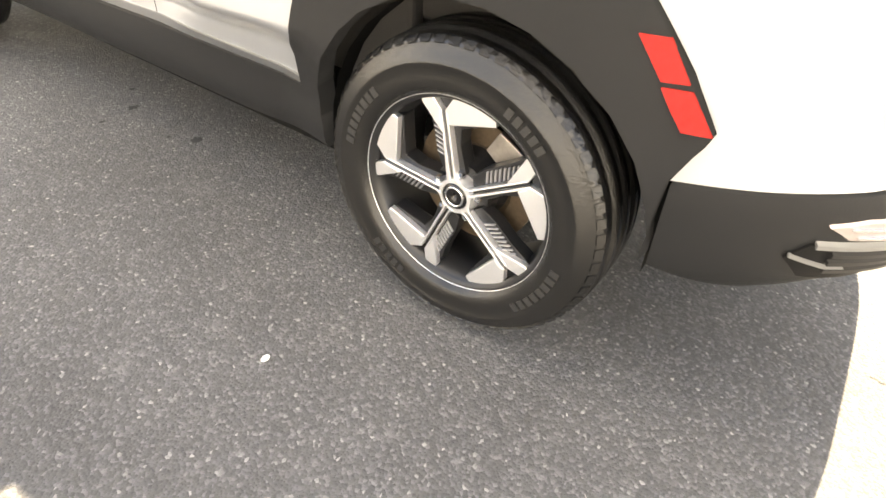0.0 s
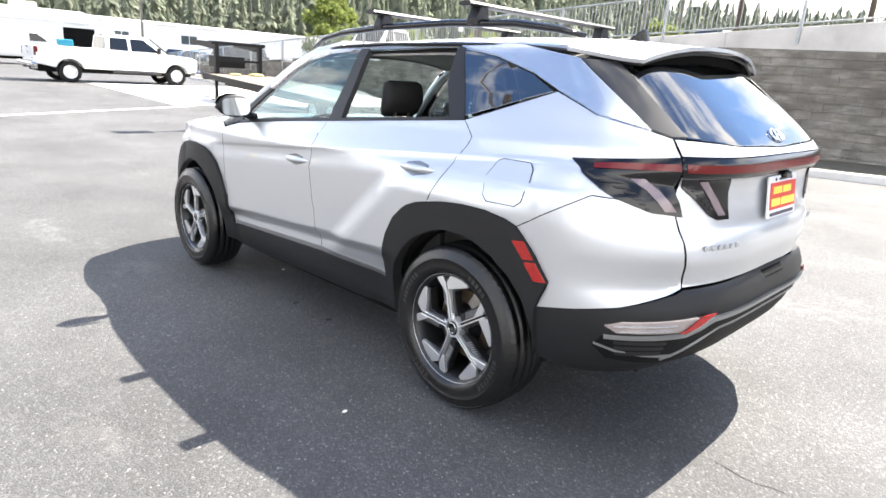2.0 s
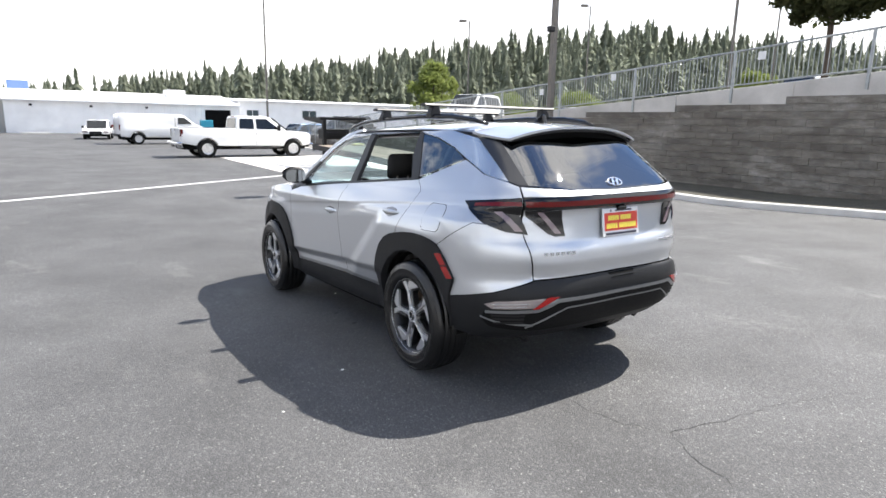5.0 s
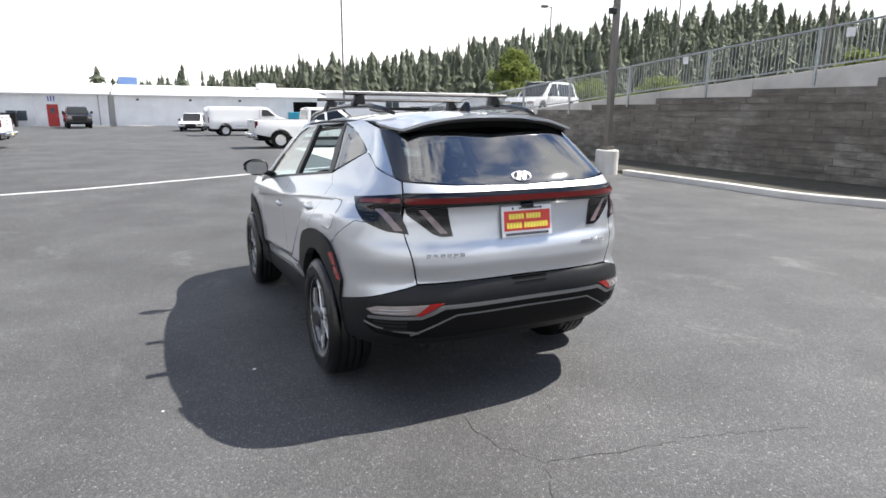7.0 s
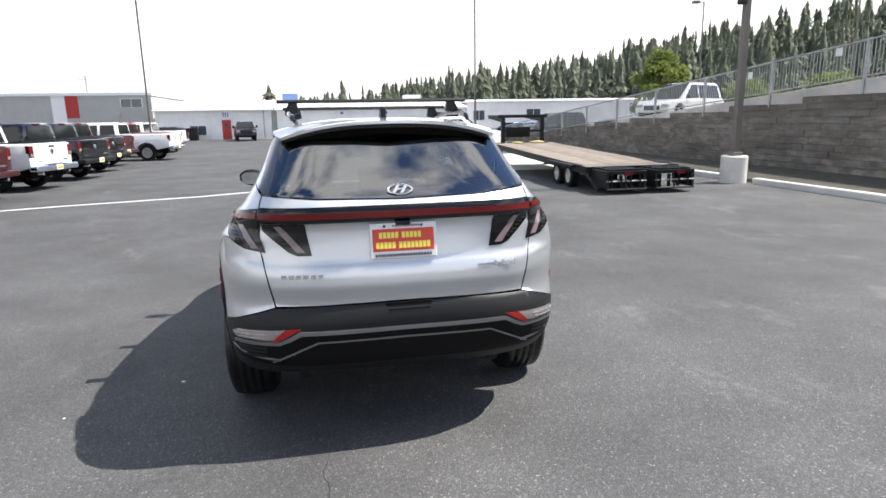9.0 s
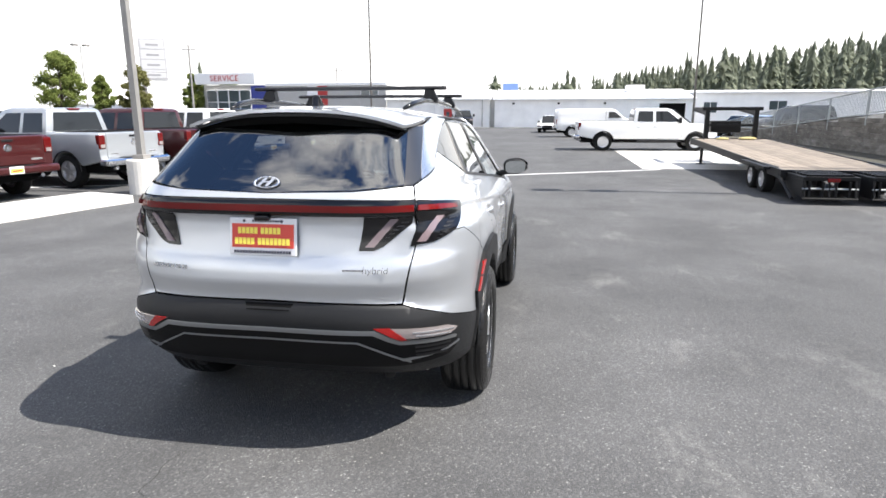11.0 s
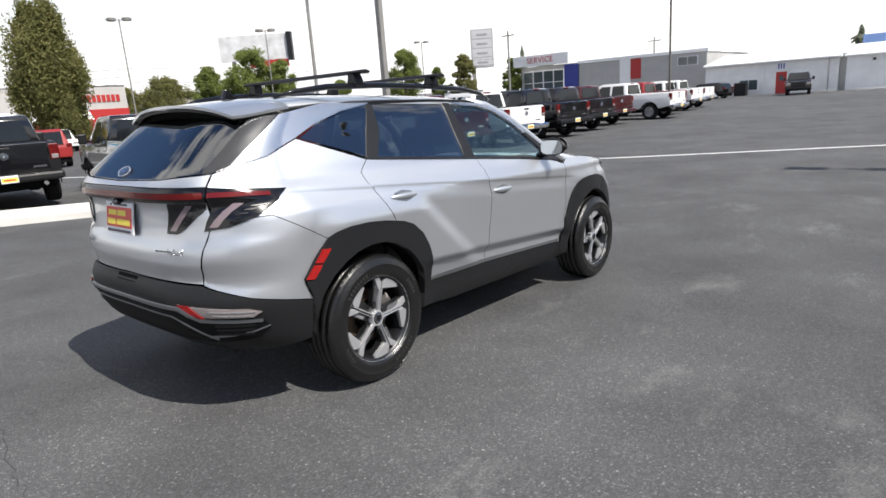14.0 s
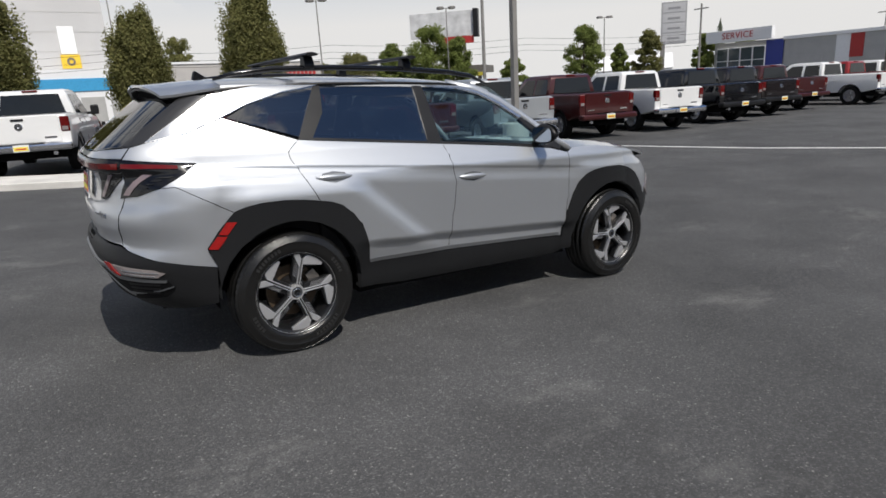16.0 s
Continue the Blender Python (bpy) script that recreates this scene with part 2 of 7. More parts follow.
CLEAR = glass("clear_glass", (0.66, 0.80, 0.80), mirror=0.09)
MIRROR = plain("mirror_glass", (0.62, 0.66, 0.68), 0.02, 1.0, vary=0.01)
SEAT = plain("dark_cloth", (0.022, 0.021, 0.021), 0.85, vary=0.2, bump=0.3, bump_scale=300)
LOWER_BLACK = plain("unpainted_black_plastic", (0.005, 0.005, 0.0055), 0.6, vary=0.15, bump=0.1, bump_scale=400, gloss=0.15)
PIANO = plain("dark_metallic_grey", (0.035, 0.035, 0.037), 0.30, 0.3, vary=0.05, coat=0.4)

# ---- mesh helpers ----
def mesh_from(name, verts, faces, material=None, smooth=False):
    me = bpy.data.meshes.new(name)
    me.from_pydata([tuple(v) for v in verts], [], faces)
    if material:
        me.materials.append(material)
    if smooth:
        me.polygons.foreach_set("use_smooth", [True] * len(me.polygons))
    me.update()
    return me


def part(name, bm, material, parent, label="", smooth=False, at=None):
    """Links a bmesh as one mesh object under a thing or a part."""
    me = bpy.data.meshes.new(name)
    bm.normal_update()
    bm.to_mesh(me)
    bm.free()
    me.materials.append(material)
    if smooth:
        me.polygons.foreach_set("use_smooth", [True] * len(me.polygons))
    if "skin_normal" in me.attributes:
        flat = np.zeros(len(me.vertices) * 3)
        me.attributes["skin_normal"].data.foreach_get("vector", flat)
        me.attributes.remove(me.attributes["skin_normal"])
        me.normals_split_custom_set_from_vertices(flat.reshape(-1, 3).tolist())
    ob = new(name, me)
    if parent:
        ob.parent = parent
    if at is not None:
        ob.matrix_local = at
    if label:
        ob["label"] = label
    return ob


def empty(name, m, label="", category="", group=""):
    ob = new(name)
    ob.empty_display_size = 0.2
    ob.matrix_world = m
    return tagged(ob, label, category, group)


def add_box(bm, x0, x1, y0, y1, z0, z1, bevel=0.0, m=None):
    r = bmesh.ops.create_cube(bm, size=1.0)
    vs = r["verts"]
    for v in vs:
        v.co = Vector(((x0 + x1) / 2 + v.co.x * (x1 - x0), (y0 + y1) / 2 + v.co.y * (y1 - y0), (z0 + z1) / 2 + v.co.z * (z1 - z0)))
    if m is not None:
        bmesh.ops.transform(bm, matrix=m, verts=vs)
    if bevel:
        es = list({e for v in vs for e in v.link_edges})
        bmesh.ops.bevel(bm, geom=es, offset=bevel, segments=2, affect="EDGES", profile=0.5)
    return bm


def box(x0, x1, y0, y1, z0, z1, bevel=0.0, m=None):
    return add_box(bmesh.new(), x0, x1, y0, y1, z0, z1, bevel, m)


def add_tube(bm, points, radius, sides=8, cap=True):
    """A round bar along a line of points, its radius one number or one for each point."""
    pts = [Vector(p) for p in points]
    rad = radius if isinstance(radius, (list, tuple)) else [radius] * len(pts)
    rings = []
    for i, p in enumerate(pts):
        d = (pts[min(i + 1, len(pts) - 1)] - pts[max(i - 1, 0)]).normalized()
        side = d.cross(Vector((0, 0, 1)) if abs(d.z) < 0.9 else Vector((1, 0, 0))).normalized()
        up = side.cross(d)
        rings.append([bm.verts.new(p + rad[i] * (math.cos(a) * side + math.sin(a) * up)) for a in (2 * math.pi * k / sides for k in range(sides))])
    for a, b in zip(rings, rings[1:]):
        for k in range(sides):
            bm.faces.new((a[k], a[(k + 1) % sides], b[(k + 1) % sides], b[k]))
    if cap:
        bm.faces.new(list(reversed(rings[0])))
        bm.faces.new(rings[-1])
    return bm


def tube(points, radius, sides=8):
    return add_tube(bmesh.new(), points, radius, sides)


def add_prism(bm, outline, x0, x1, axis="x", bevel=0.0):
    """A solid with a flat outline (two numbers a point), drawn out along an axis."""
    def at(a, b, c):
        return {"x": (c, a, b), "y": (a, c, b), "z": (a, b, c)}[axis]
    lo = [bm.verts.new(at(a, b, x0)) for a, b in outline]
    hi = [bm.verts.new(at(a, b, x1)) for a, b in outline]
    n = len(outline)
    fs = [bm.faces.new(lo), bm.faces.new(hi)]
    fs += [bm.faces.new((lo[i], lo[(i + 1) % n], hi[(i + 1) % n], hi[i])) for i in range(n)]
    bmesh.ops.recalc_face_normals(bm, faces=fs)
    if bevel:
        bmesh.ops.bevel(bm, geom=list({e for f in fs for e in f.edges}), offset=bevel, segments=2, affect="EDGES", profile=0.5)
    return bm


def prism(outline, x0, x1, axis="x", bevel=0.0):
    return add_prism(bmesh.new(), outline, x0, x1, axis, bevel)


def add_spun(bm, profile, sides=32, axis="x", m=None):
    """A ring or bowl: the profile (along the axis, radius) turned round the axis."""
    rings = []
    for k in range(sides):
        a = 2 * math.pi * k / sides
        ring = []
        for u, r in profile:
            c, s = r * math.cos(a), r * math.sin(a)
            co = Vector((u, c, s) if axis == "x" else (c, s, u))
            ring.append(bm.verts.new(m @ co if m is not None else co))
        rings.append(ring)
    for k in range(sides):
        a, b = rings[k], rings[(k + 1) % sides]
        for i in range(len(profile) - 1):
            bm.faces.new((a[i], b[i], b[i + 1], a[i + 1]))
    return bm


def spun(profile, sides=32, axis="x", m=None):
    bm = add_spun(bmesh.new(), profile, sides, axis, m)
    bmesh.ops.recalc_face_normals(bm, faces=bm.faces)
    return bm


def ease(t):
    t = min(1.0, max(0.0, t))
    return t * t * (3 - 2 * t)


# ---- ground: falls gently by the car, then runs level ----
def ground_z(x, y):
    slope = math.tan(radians(CAR_TILT))
    near = slope * y
    flat = slope * 3.2
    k = ease((y - 1.9) / 3.6)
    z = near * (1 - k) + flat * k
    if y < -9:
        z = slope * -9 + 0.01 * (-9 - y)
    return z


def build_ground():
    def steps(lo, hi):
        xs = [lo * 1.0, -400, -200, -120, -80, -60, -45, -35, -28]
        x = -24.0
        while x <= 24:
            xs.append(x)
            x += 0.75
        return xs + [28, 35, 45, 60, 80, 120, 200, 400, hi]
    xs, ys = steps(-1500, 1500), steps(-1500, 1500)
    verts = [(x, y, ground_z(x, y)) for y in ys for x in xs]
    w = len(xs)
    faces = [(j * w + i, j * w + i + 1, (j + 1) * w + i + 1, (j + 1) * w + i) for j in range(len(ys) - 1) for i in range(w - 1)]
    ob = new("ground", mesh_from("ground", verts, faces, ASPHALT, True))
    tagged(ob, "worn dark grey asphalt of a dealer's parking lot", "asphalt lot", kind="structure")


build_ground()


def strip(name, line, width, height, material, label, category, drop=0.05):
    """A band along a line on the ground, with a little height."""
    bm = bmesh.new()
    pts = [Vector((x, y, 0)) for x, y in line]
    fine = []
    for a, b in zip(pts, pts[1:]):
        n = max(1, int((b - a).length / 0.6))
        fine += [a.lerp(b, i / n) for i in range(n)]
    fine.append(pts[-1])
    rows = []
    for i, p in enumerate(fine):
        d = (fine[min(i + 1, len(fine) - 1)] - fine[max(i - 1, 0)]).normalized()
        s = Vector((d.y, -d.x, 0)) * width / 2
        row = []
        for q, z in ((p - s, -drop), (p - s, height - 0.25 * min(height, 0.08)), (p - s * (1 - 0.04 / width), height), (p + s * (1 - 0.04 / width), height), (p + s, height - 0.25 * min(height, 0.08)), (p + s, -drop)):
            row.append(bm.verts.new((q.x, q.y, ground_z(p.x, p.y) + z)))
        rows.append(row)
    for a, b in zip(rows, rows[1:]):
        for k in range(5):
            bm.faces.new((a[k], a[k + 1], b[k + 1], b[k]))
    bm.faces.new(rows[0])
    bm.faces.new(list(reversed(rows[-1])))
    bmesh.ops.recalc_face_normals(bm, faces=bm.faces)
    ob = part(name, bm, material, None)
    return tagged(ob, label, category, kind="structure")

# ---- the parked silver car: its own space has x to its right, y to its nose, z up ----
from mathutils import geometry


def curve(*pairs):
    """A smooth line through (at, value) pairs, which never overshoots."""
    xs, ys = [p[0] for p in pairs], [p[1] for p in pairs]
    d = [(ys[i + 1] - ys[i]) / (xs[i + 1] - xs[i]) for i in range(len(xs) - 1)]
    m = [d[0]] + [0.0 if d[i - 1] * d[i] <= 0 else 2 * d[i - 1] * d[i] / (d[i - 1] + d[i]) for i in range(1, len(d))] + [d[-1]]

    def f(x):
        if x <= xs[0]:
            return ys[0]
        if x >= xs[-1]:
            return ys[-1]
        i = max(k for k in range(len(xs) - 1) if xs[k] <= x)
        h = xs[i + 1] - xs[i]
        t = (x - xs[i]) / h
        return ((1 + 2 * t) * (1 - t) ** 2 * ys[i] + t * (1 - t) ** 2 * h * m[i]
                + t * t * (3 - 2 * t) * ys[i + 1] + t * t * (t - 1) * h * m[i + 1])
    return f


half_width = curve((0.24, 0.83), (0.30, 0.858), (0.36, 0.872), (0.45, 0.879), (0.55, 0.880), (0.65, 0.881), (0.75, 0.884), (0.85, 0.888),
                   (0.95, 0.893), (1.02, 0.897), (1.045, 0.894), (1.07, 0.880), (1.12, 0.848), (1.17, 0.812), (1.20, 0.790), (1.26, 0.764),
                   (1.33, 0.728), (1.40, 0.692), (1.47, 0.660), (1.53, 0.630), (1.57, 0.605), (1.60, 0.575))
tail_at = curve((0.24, -2.00), (0.34, -2.14), (0.40, -2.22), (0.46, -2.27), (0.54, -2.305), (0.60, -2.335), (0.66, -2.343), (0.705, -2.336),
                (0.73, -2.314), (0.80, -2.330), (0.825, -2.337), (0.88, -2.334), (0.92, -2.322), (0.95, -2.306), (1.08, -2.294), (1.115, -2.302), (1.135, -2.325),
                (1.18, -2.325), (1.20, -2.312), (1.23, -2.285), (1.30, -2.212), (1.40, -2.10), (1.50, -1.985), (1.56, -1.915), (1.60, -1.87))
tail_depth = curve((0.24, 0.42), (0.60, 0.55), (1.10, 0.55), (1.20, 0.50), (1.30, 0.42), (1.45, 0.34), (1.60, 0.30))
tail_square = curve((0.30, 3.6), (0.50, 4.2), (0.63, 3.8), (0.72, 3.2), (0.99, 3.4), (1.15, 4.2), (1.26, 6.0), (1.40, 5.5), (1.55, 4.2))
nose_at = curve((0.24, 2.08), (0.40, 2.20), (0.60, 2.26), (0.80, 2.25), (0.93, 2.14), (1.00, 2.0), (1.10, 1.95))
NOSE_FROM, NOSE_SQUARE, REAR_S = 1.55, 3.0, 1.15


def side_x(y, z):
    x = half_width(z)
    if y < -1.0:
        x -= 0.036 * min(2.0, ((-1.0 - y) / 0.65) ** 2) * ease((z - 1.06) / 0.3)
    # the haunch over the rear wheel, cut off along a slanted fold in the rear door
    back = (-(y + 0.24) - 1.22 * (z - 0.50)) / 1.5
    x += 0.036 * ease(back / 0.15) * ease((1.05 - z) / 0.12) * ease((z - 0.40) / 0.2) * (1 - ease((-1.55 - y) / 0.35) * 0.8)
    # a crease runs below the windows, hollow under its edge
    d = z - (1.128 - 0.066 * (y + 1.6))
    if -0.12 < d < 0.03:
        x -= 0.011 * ease((0.012 - d) / 0.026) * ease((d + 0.105) / 0.080) * ease((y + 1.95) / 0.2) * ease((1.15 - y) / 0.4)
    # the front wing swells over its wheel
    x += 0.022 * ease((y - 0.75) / 0.35) * ease((1.02 - z) / 0.1) * ease((z - 0.40) / 0.2)
    # the doors tuck in above the sill
    tuck = 0.60 - 0.05 * (y + 0.3) - z
    x -= 0.046 * ease(tuck / 0.07) * ease((y + 1.05) / 0.3) * ease((1.0 - y) / 0.2)
    if y > 1.15:
        x -= (0.05 + 0.14 * ease((z - 0.5) / 0.6)) * ((y - 1.15) / 0.7) ** 2
    return x


def skin(s, z):
    """The car's outer skin at s metres round its plan from the middle of the tail (negative: its left) and z metres up."""
    sign, s = (-1, -s) if s < 0 else (1, s)
    r, d = tail_at(z), tail_depth(z)
    if s < REAR_S:
        a = s / REAR_S * math.pi / 2
        x, y = side_x(r + d, z) * math.sin(a) ** (2 / tail_square(z)), r + d * (1 - math.cos(a))
    elif s - REAR_S + r + d < NOSE_FROM:
        y = s - REAR_S + r + d
        x = side_x(y, z)
    else:
        a = min(1.0, (s - REAR_S + r + d - NOSE_FROM) / REAR_S) * math.pi / 2
        x, y = side_x(NOSE_FROM, z) * math.cos(a) ** (2 / NOSE_SQUARE), NOSE_FROM + (nose_at(z) - NOSE_FROM) * math.sin(a)
    return Vector((sign * x, y, z))


def s_at(kind, a, z):
    """s for a point of the flank, given its y ("s" right, "l" left), of the tail ("r") or the nose ("f"), given its x."""
    r, d = tail_at(z), tail_depth(z)
    if kind in "sl":
        sign = 1 if kind == "s" else -1
        if a < r + d:
            return sign * math.acos(max(-1.0, min(1.0, 1 - (a - r) / d))) / (math.pi / 2) * REAR_S
        if a <= NOSE_FROM:
            return sign * (REAR_S + a - r - d)
        t = min(1.0, (a - NOSE_FROM) / (nose_at(z) - NOSE_FROM))
        return sign * (REAR_S + NOSE_FROM - r - d + math.asin(t) / (math.pi / 2) * REAR_S)
    w = side_x(r + d, z)
    t = min(1.0, abs(a) / w) ** (tail_square(z) / 2)
    return math.copysign(math.asin(t) / (math.pi / 2) * REAR_S, a)


def filled(points, place, step=0.04, thick=0.012, gap=0.002, lift=0.0, edge=0.03, shade=False, shear=0.0):
    """A panel: the outline in two numbers, filled with a fine net, laid on place(u, v), its rim turned inwards."""
    fine = []
    n = len(points)
    for i in range(n):
        a, b = Vector(points[i]), Vector(points[(i + 1) % n])
        k = max(1, int((b - a).length / edge))
        fine += [a.lerp(b, j / k) for j in range(k)]
    area = sum(fine[i].x * fine[(i + 1) % len(fine)].y - fine[(i + 1) % len(fine)].x * fine[i].y for i in range(len(fine)))
    if area < 0:
        fine.reverse()
    n = len(fine)
    if gap:
        moved = []
        for i in range(n):
            d1, d2 = (fine[i] - fine[i - 1]).normalized(), (fine[(i + 1) % n] - fine[i]).normalized()
            nn = Vector((-d1.y - d2.y, d1.x + d2.x))
            moved.append(fine[i] + (nn.normalized() * gap if nn.length > 0.2 else nn * 0))
        fine = moved
    lo = Vector((min(p.x for p in fine), min(p.y for p in fine)))
    hi = Vector((max(p.x for p in fine), max(p.y for p in fine)))
    px, py = np.array([p.x for p in fine]), np.array([p.y for p in fine])
    qx, qy = np.roll(px, -1), np.roll(py, -1)
    inner = []
    base = lo.y + step / 2 - max(0.0, shear * (hi.x - lo.x))
    row = 0
    while base < hi.y + abs(shear) * (hi.x - lo.x):
        u = lo.x + step * (0.5 if row % 2 else 0.25)
        while u < hi.x:
            v = base + shear * (u - lo.x)
            cross = (py > v) != (qy > v)
            with np.errstate(divide="ignore", invalid="ignore"):
                hits = cross & (u < (qx - px) * (v - py) / (qy - py) + px)
            if hits.sum() % 2 and np.hypot(px - u, py - v).min() > 0.45 * min(step, edge):
                inner.append(Vector((u, v)))
            u += step * 1.6 if shear else step
        base += step
        row += 1
    out = geometry.delaunay_2d_cdt(fine + inner, [], [list(range(n))], 1, 1e-6)
    verts, faces = out[0], out[2]
    def normal(u, w):
        e = 0.004
        q = (place(u + e, w) - place(u - e, w)).cross(place(u, w + e) - place(u, w - e))
        return q.normalized() if q.length > 1e-12 else Vector((0, 0, 1))
    bm = bmesh.new()
    layer = bm.verts.layers.float_vector.new("skin_normal") if shade else None
    nor = [normal(p.x, p.y) for p in verts]
    vs = [bm.verts.new(place(p.x, p.y) + nrm * lift) for p, nrm in zip(verts, nor)]
    for f in faces:
        if len(set(f)) > 2:
            try:
                bm.faces.new([vs[i] for i in f])
            except ValueError:
                pass
    for v in [v for v in bm.verts if not v.link_faces]:
        bm.verts.remove(v)
    where = {v: nrm for v, nrm in zip(vs, nor) if v.is_valid}
    for f in bm.faces:
        f.smooth = True
    border = [e for e in bm.edges if len(e.link_faces) == 1]
    if thick:
        twin = {}
        for e in border:
            for v in e.verts:
                if v not in twin:
                    twin[v] = bm.verts.new(v.co - where[v] * thick)
        for e in border:
            l = e.link_loops[0]
            a, b = l.vert, l.link_loop_next.vert
            g = bm.faces.new((b, a, twin[a], twin[b]))
            g.smooth = True
            g.material_index = 1 if shade else 0
        for e in border:
            e.smooth = False
        where.update({t: where[v] for v, t in twin.items()})
    if shade:
        for v in bm.verts:
            v[layer] = where[v]
    return bm


def flipped(bm):
    c = bm.copy()
    for v in c.verts:
        v.co.x = -v.co.x
    layer = c.verts.layers.float_vector.get("skin_normal")
    if layer:
        for v in c.verts:
            v[layer] = Vector((-v[layer].x, v[layer].y, v[layer].z))
    bmesh.ops.reverse_faces(c, faces=c.faces)
    return c


def outline(points):
    """Outline points on the skin, (kind, a, z), as (s, z); an edge within one kind is followed closely."""
    out = []
    n = len(points)
    for i in range(n):
        (k1, a1, z1), (k2, a2, z2) = points[i], points[(i + 1) % n]
        if k1 == k2:
            m = max(1, int(math.hypot(a2 - a1, z2 - z1) / 0.04))
            out += [(s_at(k1, a1 + (a2 - a1) * j / m, z1 + (z2 - z1) * j / m), z1 + (z2 - z1) * j / m) for j in range(m)]
        else:
            out.append((s_at(k1, a1, z1), z1))
    return out


CAR = empty("car", pose(0, 0, 0, CAR_TILT, 0, 0), "silver compact suv with dark grey cladding and black roof bars", "car")


def panel(name, points, material, both=True, lift=0.0, thick=0.012, gap=0.002, step=0.04, label="", parent=None, shear=0.0):
    bm = filled(outline(points), skin, step, thick, gap, lift, 0.03 if not shear else 0.02, shade=True, shear=shear)
    left = flipped(bm) if both else None
    obs = [part(name, bm, material, parent or CAR, label)]
    if both:
        obs.append(part(name, left, material, parent or CAR, label))
    # silver panels get near-black rims, which paint the shade into the shut lines
    for ob in obs:
        ob.data.materials.append(DARK if material is SILVER else material)
    return obs


def arc(cy, cz, r, a0, a1, n=14):
    return [("s", cy + r * math.cos(radians(a0 + (a1 - a0) * i / n)), cz + r * math.sin(radians(a0 + (a1 - a0) * i / n))) for i in range(n + 1)]


AXLE, HUB, ARCH = 1.3775, 0.37, 0.438
S = lambda *p: [("s", y, z) for y, z in p]
R = lambda *p: [("r", x, z) for x, z in p]
rear_arch_out = S((-0.872, 0.472), (-0.888, 0.600), (-0.925, 0.715), (-0.985, 0.805), (-1.06, 0.866), (-1.13, 0.892), (-1.20, 0.905), (-1.30, 0.921), (-1.42, 0.930), (-1.55, 0.927), (-1.64, 0.912), (-1.70, 0.890), (-1.79, 0.79), (-1.852, 0.705))
front_arch_out = S((1.83, 0.62), (1.80, 0.705), (1.745, 0.790), (1.67, 0.865), (1.58, 0.912), (1.46, 0.932), (1.28, 0.935), (1.14, 0.922), (1.05, 0.894), (0.975, 0.838), (0.915, 0.740), (0.875, 0.62), (0.852, 0.415))
door_seam_rear = S((-1.25, 1.257), (-1.326, 1.19), (-1.315, 1.125), (-1.244, 0.987), (-1.20, 0.905))
door_seam_mid = S((-0.245, 1.188), (-0.222, 1.048), (-0.196, 0.921), (-0.207, 0.785), (-0.229, 0.629), (-0.226, 0.458))
door_seam_front = S((0.86, 1.075), (0.872, 0.97), (0.876, 0.758), (0.862, 0.62))

# body sides
panel("quarter_panel", R((0.672, 1.03), (0.662, 1.12), (0.66, 1.195), (0.645, 1.250)) + S((-2.06, 1.272), (-1.85, 1.315), (-1.65, 1.393)) + door_seam_rear
      + rear_arch_out[7:12] + S((-1.97, 1.045)), SILVER, step=0.014, shear=-0.066)
panel("bumper_corner", S((-1.97, 1.045), (-1.70, 0.89), (-1.79, 0.79), (-1.852, 0.705), (-1.808, 0.594), (-1.95, 0.622), (-2.10, 0.655))
      + R((0.612, 0.722), (0.672, 1.03)), SILVER)
panel("rear_door", door_seam_rear + list(reversed(rear_arch_out[:7])) + list(reversed(door_seam_mid)), SILVER, step=0.014, shear=-0.066)
panel("front_door", door_seam_mid + S((0.30, 0.437), (0.852, 0.412), (0.862, 0.62), (0.876, 0.758), (0.872, 0.97), (0.86, 1.075), (0.70, 1.112), (0.30, 1.148)), SILVER, step=0.014, shear=-0.066)
panel("front_wing", door_seam_front + list(reversed(front_arch_out[:-1])) + S((1.90, 0.70), (1.97, 0.82), (1.96, 0.93), (1.80, 1.022), (1.5, 1.082), (1.2, 1.112), (0.93, 1.108)), SILVER, step=0.014, shear=-0.066)
# dark cladding
panel("rear_arch_cladding", rear_arch_out + S((-1.808, 0.594)) + S((-1.80, 0.40)) + list(reversed(arc(-AXLE, HUB, ARCH, -8, 172))) + S((-0.93, 0.33), (-0.872, 0.40)), CLAD, lift=0.016, thick=0.05)
panel("front_arch_cladding", front_arch_out + S((0.852, 0.30)) + list(reversed(arc(AXLE, HUB, ARCH, -8, 188))) + S((1.82, 0.32)), CLAD, lift=0.016, thick=0.05)
panel("sill_cladding", S((-0.925, 0.470), (-0.22, 0.452), (0.30, 0.434), (0.87, 0.408), (0.88, 0.30), (0.80, 0.268), (-0.60, 0.285), (-0.93, 0.31)), CLAD, lift=0.012, thick=0.06)
panel("door_edge_moulding", S((-0.86, 0.466), (-0.25, 0.458), (0.83, 0.420), (0.83, 0.440), (-0.25, 0.482), (-0.86, 0.486)), DULL_SATIN, lift=0.007, thick=0.01, gap=0)
# glass, pillars and the bright blade along the roof
panel("quarter_glass", S((-1.63, 1.394), (-1.50, 1.462), (-1.28, 1.530), (-1.075, 1.566), (-1.235, 1.275)), TINT, lift=-0.004, thick=0.004)
rear_glass_line = S((-1.035, 1.572), (-0.355, 1.572), (-0.35, 1.206), (-1.16, 1.262))
bm = filled(outline(rear_glass_line), skin, 0.05, 0.004, 0.003, -0.006)
part("rear_door_glass", bm, TINT, CAR)
